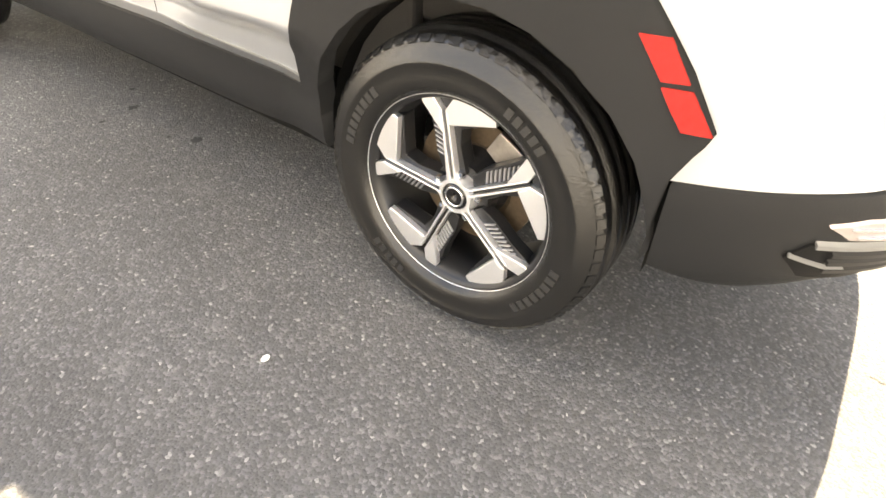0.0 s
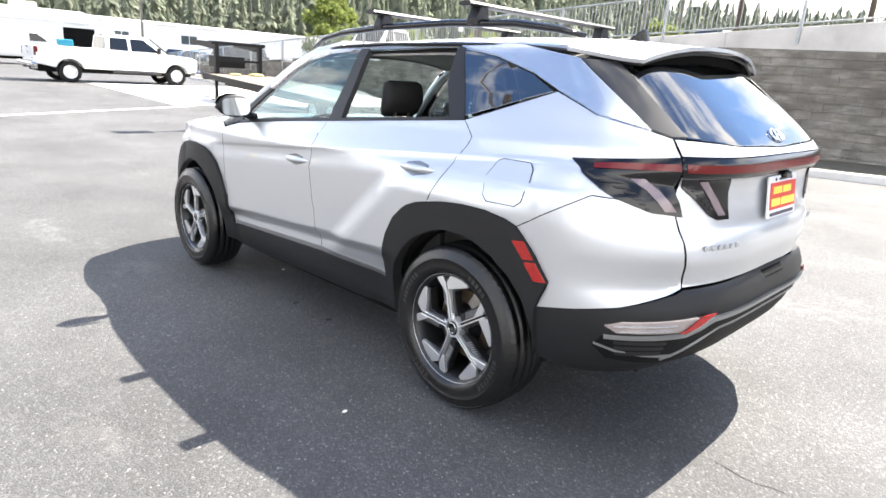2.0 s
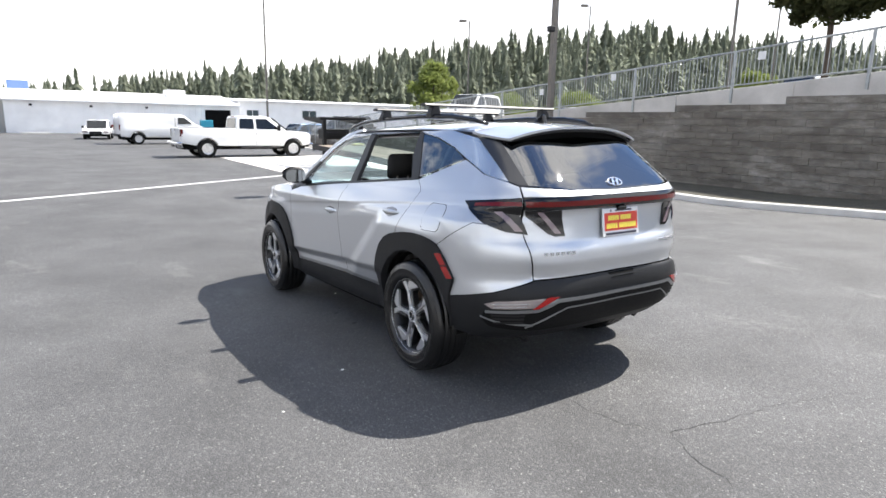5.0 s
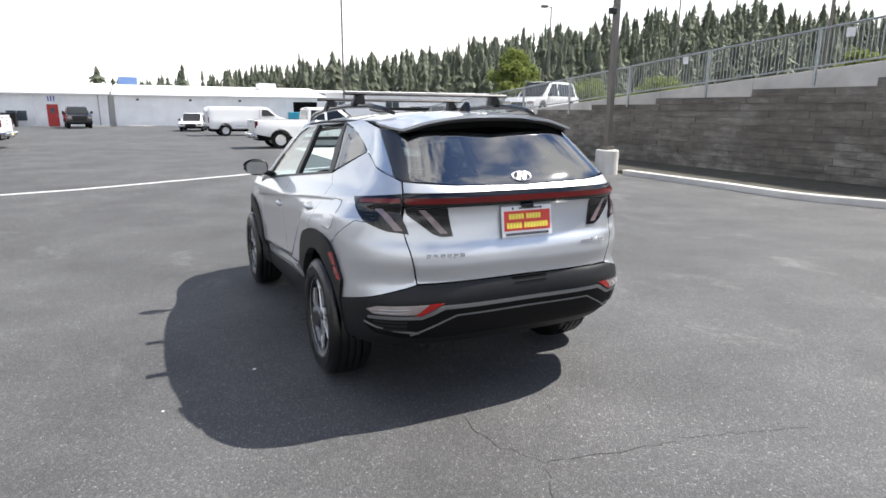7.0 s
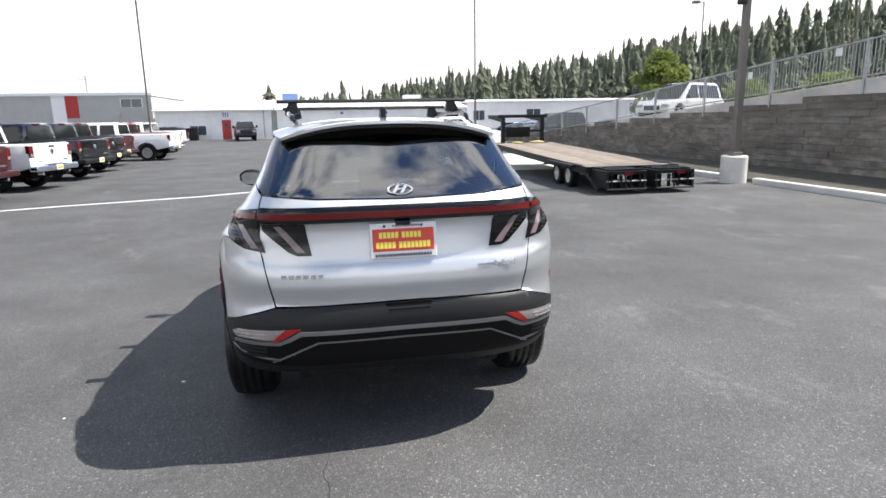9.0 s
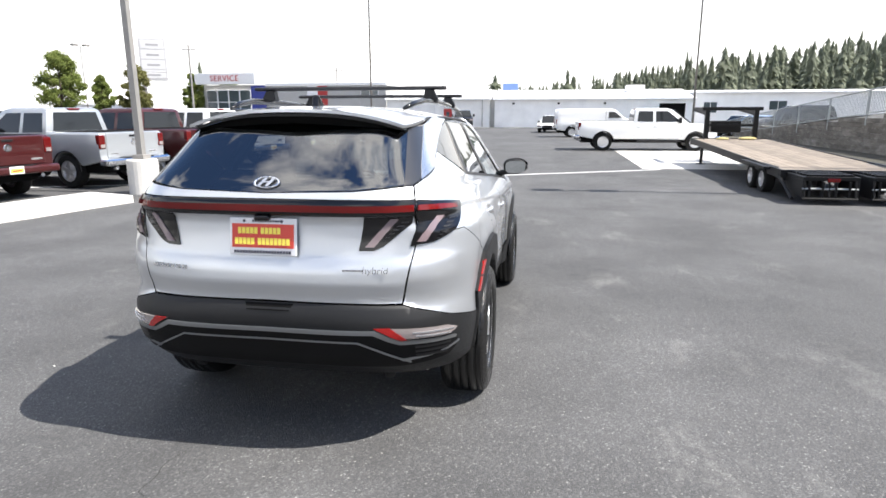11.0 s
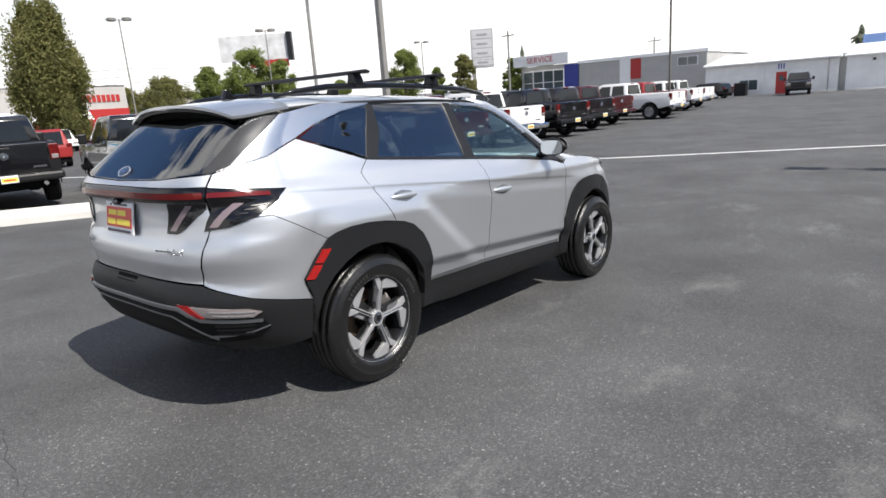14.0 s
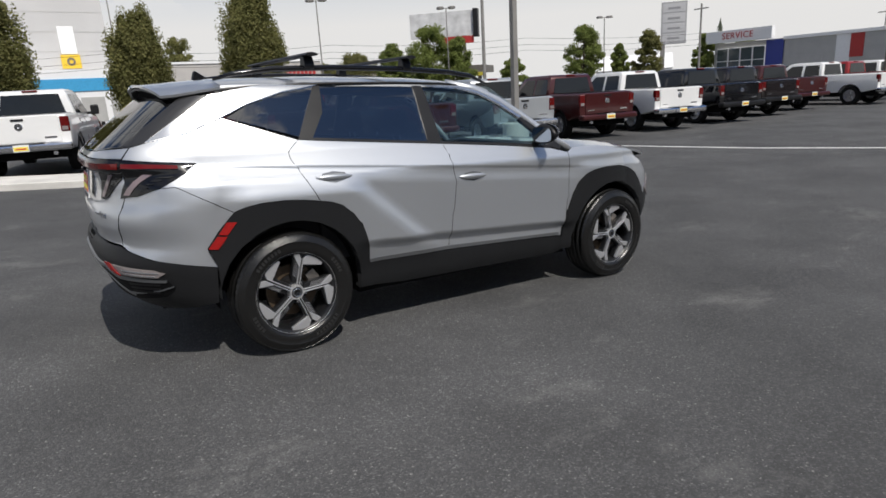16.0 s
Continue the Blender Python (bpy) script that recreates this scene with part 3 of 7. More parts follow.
panel("front_door_glass", S((-0.285, 1.572), (0.02, 1.552), (0.17, 1.513), (0.33, 1.436), (0.50, 1.325), (0.66, 1.195), (0.70, 1.130), (0.30, 1.165), (-0.25, 1.203)), CLEAR, lift=-0.006, thick=0.004)
panel("belt_moulding", S((-1.25, 1.257), (-1.16, 1.249), (-0.35, 1.193), (0.30, 1.151), (0.70, 1.114), (0.70, 1.130), (0.30, 1.166), (-0.35, 1.208), (-1.16, 1.264), (-1.235, 1.274)), TRIM_BLACK, lift=0.004, gap=0)
panel("centre_pillar", S((-0.355, 1.575), (-0.282, 1.575), (-0.245, 1.200), (-0.352, 1.206)), TRIM_BLACK, lift=0.0, thick=0.03, gap=0)
panel("rear_pillar", S((-1.075, 1.57), (-1.030, 1.575), (-1.055, 1.41), (-1.155, 1.264), (-1.238, 1.272)), TRIM_BLACK, lift=0.0, thick=0.03, gap=0)
panel("front_pillar_trim", S((0.70, 1.13), (0.655, 1.20), (0.49, 1.332), (0.52, 1.345), (0.70, 1.225), (0.82, 1.125), (0.80, 1.10)), TRIM_BLACK, thick=0.03, gap=0)
panel("roof_blade", S((-1.655, 1.397), (-1.50, 1.468), (-1.28, 1.536), (-1.03, 1.579), (-0.30, 1.580), (0.02, 1.560), (0.18, 1.519), (0.34, 1.443), (0.50, 1.338),
                      (0.53, 1.352), (0.36, 1.462), (0.19, 1.539), (0.0, 1.584), (-0.30, 1.598), (-1.03, 1.598), (-1.40, 1.578), (-1.695, 1.522), (-2.065, 1.274), (-1.85, 1.318)), SATIN, lift=0.003, thick=0.02, gap=0.001, step=0.03)
# tail: glass, fins, tailgate
panel("rear_glass", R((-0.555, 1.50), (0.0, 1.53), (0.555, 1.50), (0.61, 1.255), (0.40, 1.232), (0.0, 1.222), (-0.40, 1.232), (-0.61, 1.255)), TINT, False, lift=0.0, thick=0.006)
panel("rear_fin", S((-1.705, 1.520), (-2.06, 1.277)) + R((0.640, 1.254), (0.608, 1.256), (0.550, 1.512)), PIANO, lift=0.002, thick=0.02, gap=0.001, step=0.03)
panel("tailgate_top", R((-0.655, 1.194), (0.0, 1.194), (0.655, 1.194), (0.641, 1.249), (0.40, 1.228), (0.0, 1.218), (-0.40, 1.228), (-0.641, 1.249)), SILVER, False, step=0.03)
panel("tailgate", R((-0.655, 1.125), (0.0, 1.125), (0.655, 1.125), (0.668, 1.02), (0.607, 0.726), (0.30, 0.733), (0.0, 0.737), (-0.30, 0.733), (-0.607, 0.726), (-0.668, 1.02)), SILVER, False, step=0.03)
# lamps across the tail
bar_low, bar_high = 1.126, 1.190
panel("light_bar", R((-0.656, bar_low), (0.0, bar_low), (0.656, bar_low), (0.656, bar_high), (0.0, bar_high), (-0.656, bar_high)), GLOSS_BLACK, False, lift=0.008, thick=0.02, gap=0.001)
panel("red_light_strip", R((-0.652, bar_low + 0.016), (0.0, bar_low + 0.014), (0.652, bar_low + 0.016), (0.652, bar_high - 0.020), (0.0, bar_high - 0.020), (-0.652, bar_high - 0.020)), RED_LENS, False, lift=0.012, thick=0.006, gap=0, label="dark red light strip")
outer = panel("tail_lamp", R((0.662, 1.190)) + S((-2.05, 1.176), (-1.846, 1.158), (-1.90, 1.115), (-2.03, 1.045)) + R((0.735, 0.998), (0.640, 0.984), (0.668, 1.09)), GLOSS_BLACK, lift=0.007, thick=0.02, gap=0.001, step=0.03)
inner = panel("tailgate_lamp", R((0.452, 1.120), (0.650, 1.120), (0.645, 1.085), (0.53, 0.985), (0.49, 0.968), (0.425, 0.968)), GLOSS_BLACK, lift=0.006, thick=0.02, gap=0.001, step=0.03)
for sgn, (ob_out, ob_in) in ((1, (outer[0], inner[0])), (-1, (outer[1], inner[1]))):
    def strip_on(name, pts, mat, lift, ob):
        bm = filled(outline(pts), skin, 0.03, 0.004, 0, lift, 0.02)
        if sgn < 0:
            for v in bm.verts:
                v.co.x = -v.co.x
            bmesh.ops.reverse_faces(bm, faces=bm.faces)
        part(name, bm, mat, ob)
    strip_on("red_strip", R((0.668, 1.168)) + S((-2.06, 1.160), (-1.94, 1.150), (-1.94, 1.136), (-2.06, 1.142)) + R((0.668, 1.146)), RED_LENS, 0.011, ob_out)
    strip_on("claw_strip", R((0.735, 1.112), (0.762, 1.108), (0.700, 1.004), (0.664, 1.004)), PALE_LENS, 0.011, ob_out)
    strip_on("claw_strip", R((0.560, 1.112), (0.592, 1.112), (0.492, 0.985), (0.452, 0.985)), PALE_LENS, 0.010, ob_in)
    for k in range(6):
        z = 1.095 - 0.016 * k
        strip_on("reflector_rib", R((0.785 - 0.008 * k, z), (0.815 - 0.012 * k, z), (0.81 - 0.012 * k, z - 0.006), (0.78 - 0.008 * k, z - 0.006)), ALLOY_DARK, 0.0112, ob_out)
        strip_on("reflector_rib", R((0.605 - 0.016 * k, z), (0.632 - 0.018 * k, z), (0.626 - 0.018 * k, z - 0.006), (0.60 - 0.016 * k, z - 0.006)), ALLOY_DARK, 0.0105, ob_in)
# rear bumper
B = lambda *p: [("l", y, z) for y, z in p]
panel("rear_bumper", S((-1.812, 0.592), (-1.95, 0.620), (-2.10, 0.653)) + R((0.612, 0.719), (0.30, 0.728), (0.0, 0.731), (-0.30, 0.728), (-0.612, 0.719)) + B((-2.10, 0.653), (-1.95, 0.620), (-1.812, 0.592), (-1.815, 0.385), (-1.98, 0.360))
      + R((-0.45, 0.36), (0.45, 0.36)) + S((-1.98, 0.360), (-1.815, 0.385)), CLAD, False, lift=0.004, thick=0.03)
panel("lower_bumper", R((-0.50, 0.604), (0.50, 0.604), (0.60, 0.555)) + S((-2.055, 0.541), (-2.025, 0.50), (-2.06, 0.452)) + R((0.60, 0.425), (-0.60, 0.425)) + B((-2.06, 0.452), (-2.025, 0.50), (-2.055, 0.541)) + R((-0.60, 0.555)), LOWER_BLACK, False, lift=0.010, thick=0.012, gap=0.001)
panel("number_plate_step", R((-0.10, 0.722), (0.13, 0.722), (0.115, 0.695), (-0.085, 0.695)), DARK, False, lift=0.006, thick=0.004, gap=0)
panel("bumper_trim", R((-0.50, 0.617), (0.0, 0.620), (0.50, 0.617), (0.60, 0.563)) + S((-2.062, 0.548), (-2.062, 0.537)) + R((0.597, 0.550), (0.49, 0.600), (0.0, 0.604), (-0.49, 0.600), (-0.597, 0.550)) + B((-2.062, 0.537), (-2.062, 0.548)) + R((-0.60, 0.563)), DULL_SATIN, False, lift=0.016, thick=0.012, gap=0)
panel("skid_trim", R((-0.42, 0.565), (0.0, 0.569), (0.42, 0.565), (0.50, 0.525), (0.64, 0.452), (0.633, 0.449), (0.493, 0.520), (0.416, 0.560), (0.0, 0.564), (-0.416, 0.560), (-0.493, 0.520), (-0.633, 0.449), (-0.64, 0.452), (-0.50, 0.525)), DULL_SATIN, False, lift=0.016, thick=0.01, gap=0)
panel("vent_trim", R((0.60, 0.468)) + S((-2.10, 0.490), (-2.03, 0.515), (-2.03, 0.509), (-2.10, 0.483)) + R((0.60, 0.460)), DULL_SATIN, lift=0.016, thick=0.008, gap=0)
for k in range(3):
    z = 0.534 - 0.022 * k
    panel("vent_fin", R((0.66, z)) + S((-2.09, z - 0.004), (-2.09, z - 0.014)) + R((0.66, z - 0.010)), TRIM_BLACK, lift=0.018, thick=0.012, gap=0)
fog = panel("rear_fog_lamp", R((0.492, 0.631), (0.595, 0.576)) + S((-2.100, 0.564), (-2.065, 0.588), (-2.12, 0.609)), CLEAR_LENS, lift=0.013, thick=0.015, label="clear and red lamp in the bumper")
for ob, sgn in zip(fog, (1, -1)):
    for name, pts, mat, lf in (("red_lens", R((0.492, 0.632), (0.602, 0.573), (0.632, 0.571), (0.562, 0.631)), RED_REFLECTOR, 0.017), ("lens_rib", R((0.655, 0.604)) + S((-2.095, 0.593), (-2.095, 0.589)) + R((0.655, 0.600)), SATIN, 0.016),
                               ("lens_rib", R((0.668, 0.588)) + S((-2.11, 0.576), (-2.11, 0.572)) + R((0.668, 0.584)), SATIN, 0.016)):
        bm = filled(outline(pts), skin, 0.03, 0.004, 0, lf, 0.02)
        if sgn < 0:
            for v in bm.verts:
                v.co.x = -v.co.x
            bmesh.ops.reverse_faces(bm, faces=bm.faces)
        part(name, bm, mat, ob)
panel("arch_reflector", S((-1.692, 0.838), (-1.742, 0.842), (-1.792, 0.778), (-1.745, 0.772)), RED_REFLECTOR, lift=0.022, thick=0.01, gap=0, label="bright red reflector in the cladding")
panel("arch_reflector", S((-1.748, 0.762), (-1.800, 0.768), (-1.850, 0.704), (-1.802, 0.698)), RED_REFLECTOR, lift=0.022, thick=0.01, gap=0, label="bright red reflector in the cladding")


# roof, spoiler, screen and bonnet
roof_mid = curve((-2.00, 1.600), (-1.70, 1.622), (-1.30, 1.642), (-0.80, 1.652), (-0.30, 1.649), (0.10, 1.630), (0.36, 1.602))


def roof(x, y):
    return Vector((x, y, roof_mid(y) - 0.062 * (abs(x) / 0.60) ** 2.8))


edge = lambda y: side_x(y, 1.585) + 0.008
right_edge = [(edge(y), y) for y in (-1.62, -1.3, -0.9, -0.5, -0.1, 0.1, 0.30)]
part("roof", filled(right_edge + [(0.0, 0.36)] + [(-x, y) for x, y in reversed(right_edge)], roof, 0.06, 0.02, 0, shade=True), SILVER, CAR)
spoil = [(0.60, -1.63), (0.606, -1.70), (0.588, -1.80), (0.555, -1.945), (0.32, -1.992), (0.0, -2.012)]
def spoiler_top(x, y):
    p = roof(x, y)
    p.z -= (0.036 * (abs(x) / 0.6) ** 2.4 + 0.008) * ease((y + 1.62) / -0.36)
    return p
part("spoiler", filled(spoil + [(-x, y) for x, y in reversed(spoil[:-1])], spoiler_top, 0.05, 0.015, 0.002), SILVER, CAR)
under = [(0.57, -1.72), (0.560, -1.80), (0.530, -1.925), (0.31, -1.972), (0.0, -1.992)]
def spoiler_under(x, y):
    p = spoiler_top(x, y)
    p.z -= 0.022
    return p
part("spoiler_underside", filled(under + [(-x, y) for x, y in reversed(under[:-1])], spoiler_under, 0.05, 0.012, 0), TRIM_BLACK, CAR)
# lamp shroud; its flat black also stands for the shade beneath the spoiler
shroud = bmesh.new()
rows = []
for x in np.linspace(-0.55, 0.55, 25):
    e = ease((0.55 - abs(x)) / 0.12)
    y0 = -1.988 + 0.06 * (abs(x) / 0.5) ** 2
    zt = spoiler_top(x, y0).z - 0.030
    rows.append([shroud.verts.new(c) for c in ((x, y0 + 0.03, zt), (x, -1.93 + 0.03 * (1 - e), zt - 0.016 - 0.052 * e), (x, -1.87 + 0.05 * (1 - e), zt - 0.025 - 0.068 * e), (x, -1.76, zt - 0.01))])
for a, b in zip(rows, rows[1:]):
    for k in range(3):
        shroud.faces.new((a[k], b[k], b[k + 1], a[k + 1]))
bmesh.ops.recalc_face_normals(shroud, faces=shroud.faces)
part("spoiler_shroud", shroud, DARK, CAR, smooth=True)
for sgn in (1, -1):
    part("roof_seal", tube([(sgn * (side_x(y, 1.585) + 0.004), y, z) for y, z in ((-1.66, 1.548), (-1.4, 1.572), (-1.0, 1.586), (-0.5, 1.594), (-0.1, 1.590), (0.15, 1.566), (0.36, 1.474))], 0.009, 6), TRIM_BLACK, CAR)
    part("front_pillar", tube([(sgn * (side_x(y, z) - 0.028), y, z) for y, z in ((-0.05, 1.588), (0.16, 1.553), (0.36, 1.468), (0.56, 1.340), (0.76, 1.195), (0.90, 1.095))], 0.034, 10), SILVER, CAR, smooth=True)
screen = bmesh.new()
rows = []
for t in np.linspace(0, 1, 9):
    y, z = 0.33 + 0.62 * t, 1.602 - 0.50 * t
    w = side_x(y, max(1.1, 1.58 - 0.46 * t)) - 0.02
    rows.append([screen.verts.new((w * k, y + 0.16 * (1 - k * k) * (0.35 + t), z - 0.035 * k * k)) for k in np.linspace(-1, 1, 13)])
for a, b in zip(rows, rows[1:]):
    for k in range(12):
        screen.faces.new((a[k], a[k + 1], b[k + 1], b[k]))
bmesh.ops.recalc_face_normals(screen, faces=screen.faces)
part("windscreen", screen, CLEAR, CAR, smooth=True)
hood_mid = curve((0.85, 1.140), (1.10, 1.148), (1.45, 1.125), (1.80, 1.072), (2.05, 0.98), (2.20, 0.84))
def bonnet(x, y):
    return Vector((x, y, hood_mid(y) - 0.045 * (abs(x) / 0.85) ** 3 + 0.012 * math.exp(-((abs(x) - 0.55) / 0.12) ** 2)))
hood = [(0.80, 0.86), (0.855, 1.10), (0.845, 1.45), (0.79, 1.75), (0.72, 1.95), (0.45, 2.13), (0.0, 2.19)]
part("bonnet", filled(hood + [(-x, y) for x, y in reversed(hood[:-1])], bonnet, 0.06, 0.02, 0.002), SILVER, CAR)
s_f = lambda y, z: s_at("s", y, z)
front = bmesh.new()
rows = []
for z in np.linspace(0.30, 1.02, 16):
    s0 = s_f(1.86, z)
    s1 = REAR_S * 2 + NOSE_FROM - tail_at(z) - tail_depth(z)
    half = [skin(s0 + (s1 - s0) * t, z) for t in np.linspace(0, 1, 13)]
    rows.append([front.verts.new(p) for p in half] + [front.verts.new((-p.x, p.y, p.z)) for p in reversed(half[:-1])])
for a, b in zip(rows, rows[1:]):
    for k in range(len(a) - 1):
        front.faces.new((a[k], a[k + 1], b[k + 1], b[k]))
bmesh.ops.recalc_face_normals(front, faces=front.faces)
part("front_bumper", front, CLAD, CAR, smooth=True)
panel("head_lamp", S((1.875, 0.70), (1.99, 0.80), (2.12, 0.80), (2.12, 0.70), (2.0, 0.62)), CLEAR_LENS, lift=0.012, thick=0.02)
# under the skin: floor, wheel wells, inner door faces
bm = box(-0.53, 0.53, -1.62, 1.95, 0.24, 0.56)
add_box(bm, -0.53, 0.53, -2.05, -1.62, 0.38, 0.56)
add_box(bm, -0.80, 0.80, -0.92, 0.92, 0.26, 0.50)
add_box(bm, -0.68, 0.68, -2.10, -1.84, 0.40, 0.66)
add_box(bm, -0.64, 0.64, -2.06, -0.95, 0.66, 0.70)
# unseen strip of floor, added to block sun leaking through the tailgate seam
add_box(bm, -0.56, 0.56, -2.20, -2.06, 0.66, 0.70)
add_box(bm, -0.74, 0.74, 0.85, 1.9, 0.80, 0.84)
part("underbody", bm, DARK, CAR)
for sgn in (1, -1):
    for y in (-AXLE, AXLE):
        bm = bmesh.new()
        rows = []
        for k in range(17):
            a = radians(-4 + 188 * k / 16)
            rows.append([bm.verts.new((sgn * x, y + r * math.cos(a), HUB + r * math.sin(a))) for x, r in ((0.50, 0.05), (0.50, 0.425), (0.70, 0.432), (0.845, 0.432))])
        for a, b in zip(rows, rows[1:]):
            for k in range(3):
                bm.faces.new((a[k], a[k + 1], b[k + 1], b[k]))
        bmesh.ops.recalc_face_normals(bm, faces=bm.faces)
        part("wheel_well", bm, DARK, CAR, smooth=True)
    part("door_lining", box(sgn * 0.74 if sgn > 0 else -0.79, sgn * 0.79 if sgn > 0 else -0.74, -1.15, 0.80, 0.50, 1.14, 0.012), SEAT, CAR)
    part("inner_quarter", box(0.72 if sgn > 0 else -0.76, 0.76 if sgn > 0 else -0.72, -1.82, -1.15, 0.68, 1.12, 0.012), SEAT, CAR)


# wheels
def wheel_disc_face(bm, polar, x0, x1, turn):
    """A flat spoke piece, its outline in (radius, degrees), between two depths."""
    pts = [(r * math.cos(radians(a + turn)), r * math.sin(radians(a + turn))) for r, a in polar]
    add_prism(bm, pts, x0, x1, "x", 0.0025)


def flat_piece(bm, points, x0, x1, turn):
    """The same with its outline in metres along and across the spoke."""
    c, k = math.cos(radians(turn)), math.sin(radians(turn))
    add_prism(bm, [(a * c - b * k, a * k + b * c) for a, b in points], x0, x1, "x", 0.0022)


# ribs paler than their dark spoke: the light they catch is painted on
LIT_RIB = plain("lit_rib_alloy", (0.30, 0.30, 0.31), 0.35, 0.6, vary=0.05)


def build_wheel():
    w = new("wheel")
    tyre = spun([(-0.11, 0.245), (-0.128, 0.29), (-0.122, 0.335), (-0.100, 0.362), (-0.062, 0.3705), (-0.060, 0.3625), (-0.050, 0.3625), (-0.048, 0.3715), (-0.018, 0.3722), (-0.016, 0.3640), (-0.006, 0.3640), (-0.004, 0.3724),
                 (0.022, 0.3724), (0.024, 0.3640), (0.034, 0.3640), (0.036, 0.3715), (0.066, 0.3700), (0.068, 0.3625), (0.078, 0.3620), (0.080, 0.3665), (0.106, 0.3605), (0.116, 0.352), (0.1165, 0.3490), (0.1285, 0.335),
                 (0.1335, 0.318), (0.1350, 0.316), (0.1350, 0.312), (0.1335, 0.310), (0.1335, 0.285), (0.1310, 0.2640), (0.124, 0.2530), (0.112, 0.2445)], 72)
    part("tyre", tyre, RUBBER, w, smooth=True)
    sh = bmesh.new()
    for k in range(64):  # shoulder blocks
        a = 2 * math.pi * k / 64
        m = Matrix.Rotation(a, 4, "X") @ pose(0.109, 0, 0.3555, 0, 38, 0)
        add_box(sh, -0.010, 0.010, -0.011, 0.011, -0.003, 0.0035, 0, m)
    tagged(part("tread_block", sh, RUBBER, w), kind="stuff")
    mk = bmesh.new()
    for k0, n in ((20, 8), (200, 8), (110, 5), (290, 5)):
        for k in range(n):
            m = Matrix.Rotation(radians(k0 + k * 4.6), 4, "X") @ pose(0.1338, 0, 0.289)
            add_box(mk, -0.0012, 0.0012, -0.0075, 0.0075, -0.011, 0.011, 0, m)
    tagged(part("sidewall_marking", mk, plain("marking_rubber", (0.018, 0.0178, 0.0175), 0.5), w), kind="stuff")
    part("rim", spun([(-0.10, 0.240), (-0.09, 0.225), (0.06, 0.220), (0.085, 0.232), (0.100, 0.238), (0.108, 0.2475), (0.1135, 0.2475), (0.1135, 0.2405), (0.095, 0.230)], 64), ALLOY_DARK, w, smooth=True)
    part("rim_lip", spun([(0.1100, 0.2480), (0.1145, 0.2472), (0.1145, 0.2452), (0.1080, 0.2440)], 64), ALLOY, w, smooth=True)
    for k in range(5):
        t = 72 * k + 5
        for e, wide in ((1, 0.0090), (-1, 0.0105)):  # two bright ridges with a dark groove between
            bm = bmesh.new()
            flat_piece(bm, [(0.036, 0.0046 * e), (0.036, 0.019 * e), (0.050, wide * e), (0.120, wide * e), (0.196, wide * e), (0.204, 0.0046 * e)], 0.078, 0.1010, t)
            part("spoke", bm, ALLOY, w)
        bm = bmesh.new()
        wheel_disc_face(bm, [(0.172, -3.6), (0.196, -3.0), (0.2040, -1.0), (0.2405, -8.5), (0.2425, -20), (0.2405, -33), (0.2190, -35.5)], 0.082, 0.1008, t)
        part("spoke_branch", bm, ALLOY, w)
        bm = bmesh.new()
        wheel_disc_face(bm, [(0.2040, 1.0), (0.2405, 6.0), (0.2420, 13.5), (0.2250, 13.8), (0.152, 3.6), (0.196, 2.6)], 0.082, 0.1004, t)
        part("spoke_tip", bm, ALLOY, w)
        bm = bmesh.new()
        flat_piece(bm, [(0.050, 0.008), (0.056, 0.034), (0.100, 0.044), (0.165, 0.046), (0.215, 0.054), (0.220, 0.030), (0.150, 0.009)], 0.046, 0.0835, t)
        flat_piece(bm, [(0.045, -0.010), (0.050, -0.028), (0.120, -0.022), (0.158, -0.030), (0.176, -0.126), (0.196, -0.128), (0.212, -0.050), (0.165, -0.010)], 0.040, 0.0830, t)
        wheel_disc_face(bm, [(0.205, -8), (0.2405, -24), (0.2405, 8), (0.205, 4)], 0.050, 0.0835, t)
        flat_piece(bm, [(0.040, -0.0046), (0.200, -0.0046), (0.200, 0.0046), (0.040, 0.0046)], 0.070, 0.0880, t)
        part("spoke_side", bm, ALLOY_DARK, w)
        for j in range(9):
            bm = bmesh.new()
            y0 = 0.088 + 0.0118 * j
            flat_piece(bm, [(y0, 0.0125), (y0 + 0.0055, 0.0125), (y0 + 0.0195, 0.040), (y0 + 0.0145, 0.040)], 0.080, 0.0890, t)
            part("spoke_rib", bm, LIT_RIB, w)
        m = Matrix.Rotation(radians(t + 36), 4, "X") @ pose(0.078, 0, 0.057)
        part("wheel_nut", spun([(0.0, 0.0), (0.016, 0.004), (0.016, 0.009), (-0.02, 0.0105)], 6, "x", m), CHROME, w)
    part("hub_face", spun([(0.070, 0.030), (0.1005, 0.034), (0.1000, 0.043), (0.088, 0.047), (0.07, 0.050)], 30), ALLOY, w, smooth=False)
    part("wheel_hub", spun([(0.0, 0.0), (0.070, 0.0), (0.070, 0.072), (0.03, 0.078), (0.0, 0.09)], 24), ALLOY_DARK, w)
    cap = part("hub_cap", spun([(0.090, 0.0), (0.1035, 0.012), (0.102, 0.029), (0.097, 0.034), (0.07, 0.034)], 28), GLOSS_BLACK, w, smooth=True)
    part("cap_ring", spun([(0.1030, 0.021), (0.1052, 0.0235), (0.1030, 0.026)], 24), CHROME, cap, smooth=True)
    part("brake_disc", spun([(-0.02, 0.07), (0.005, 0.09), (0.012, 0.10), (0.012, 0.158), (-0.012, 0.158), (-0.012, 0.07)], 40), RUST, w, smooth=False)
    cal = bmesh.new()
    wheel_disc_face(cal, [(0.115, -26), (0.175, -22), (0.180, 0), (0.175, 22), (0.115, 26), (0.108, 0)], -0.05, 0.042, 20)
    part("brake_caliper", cal, STEEL, w)
    return w


first_wheel = build_wheel()
first_wheel.parent = CAR
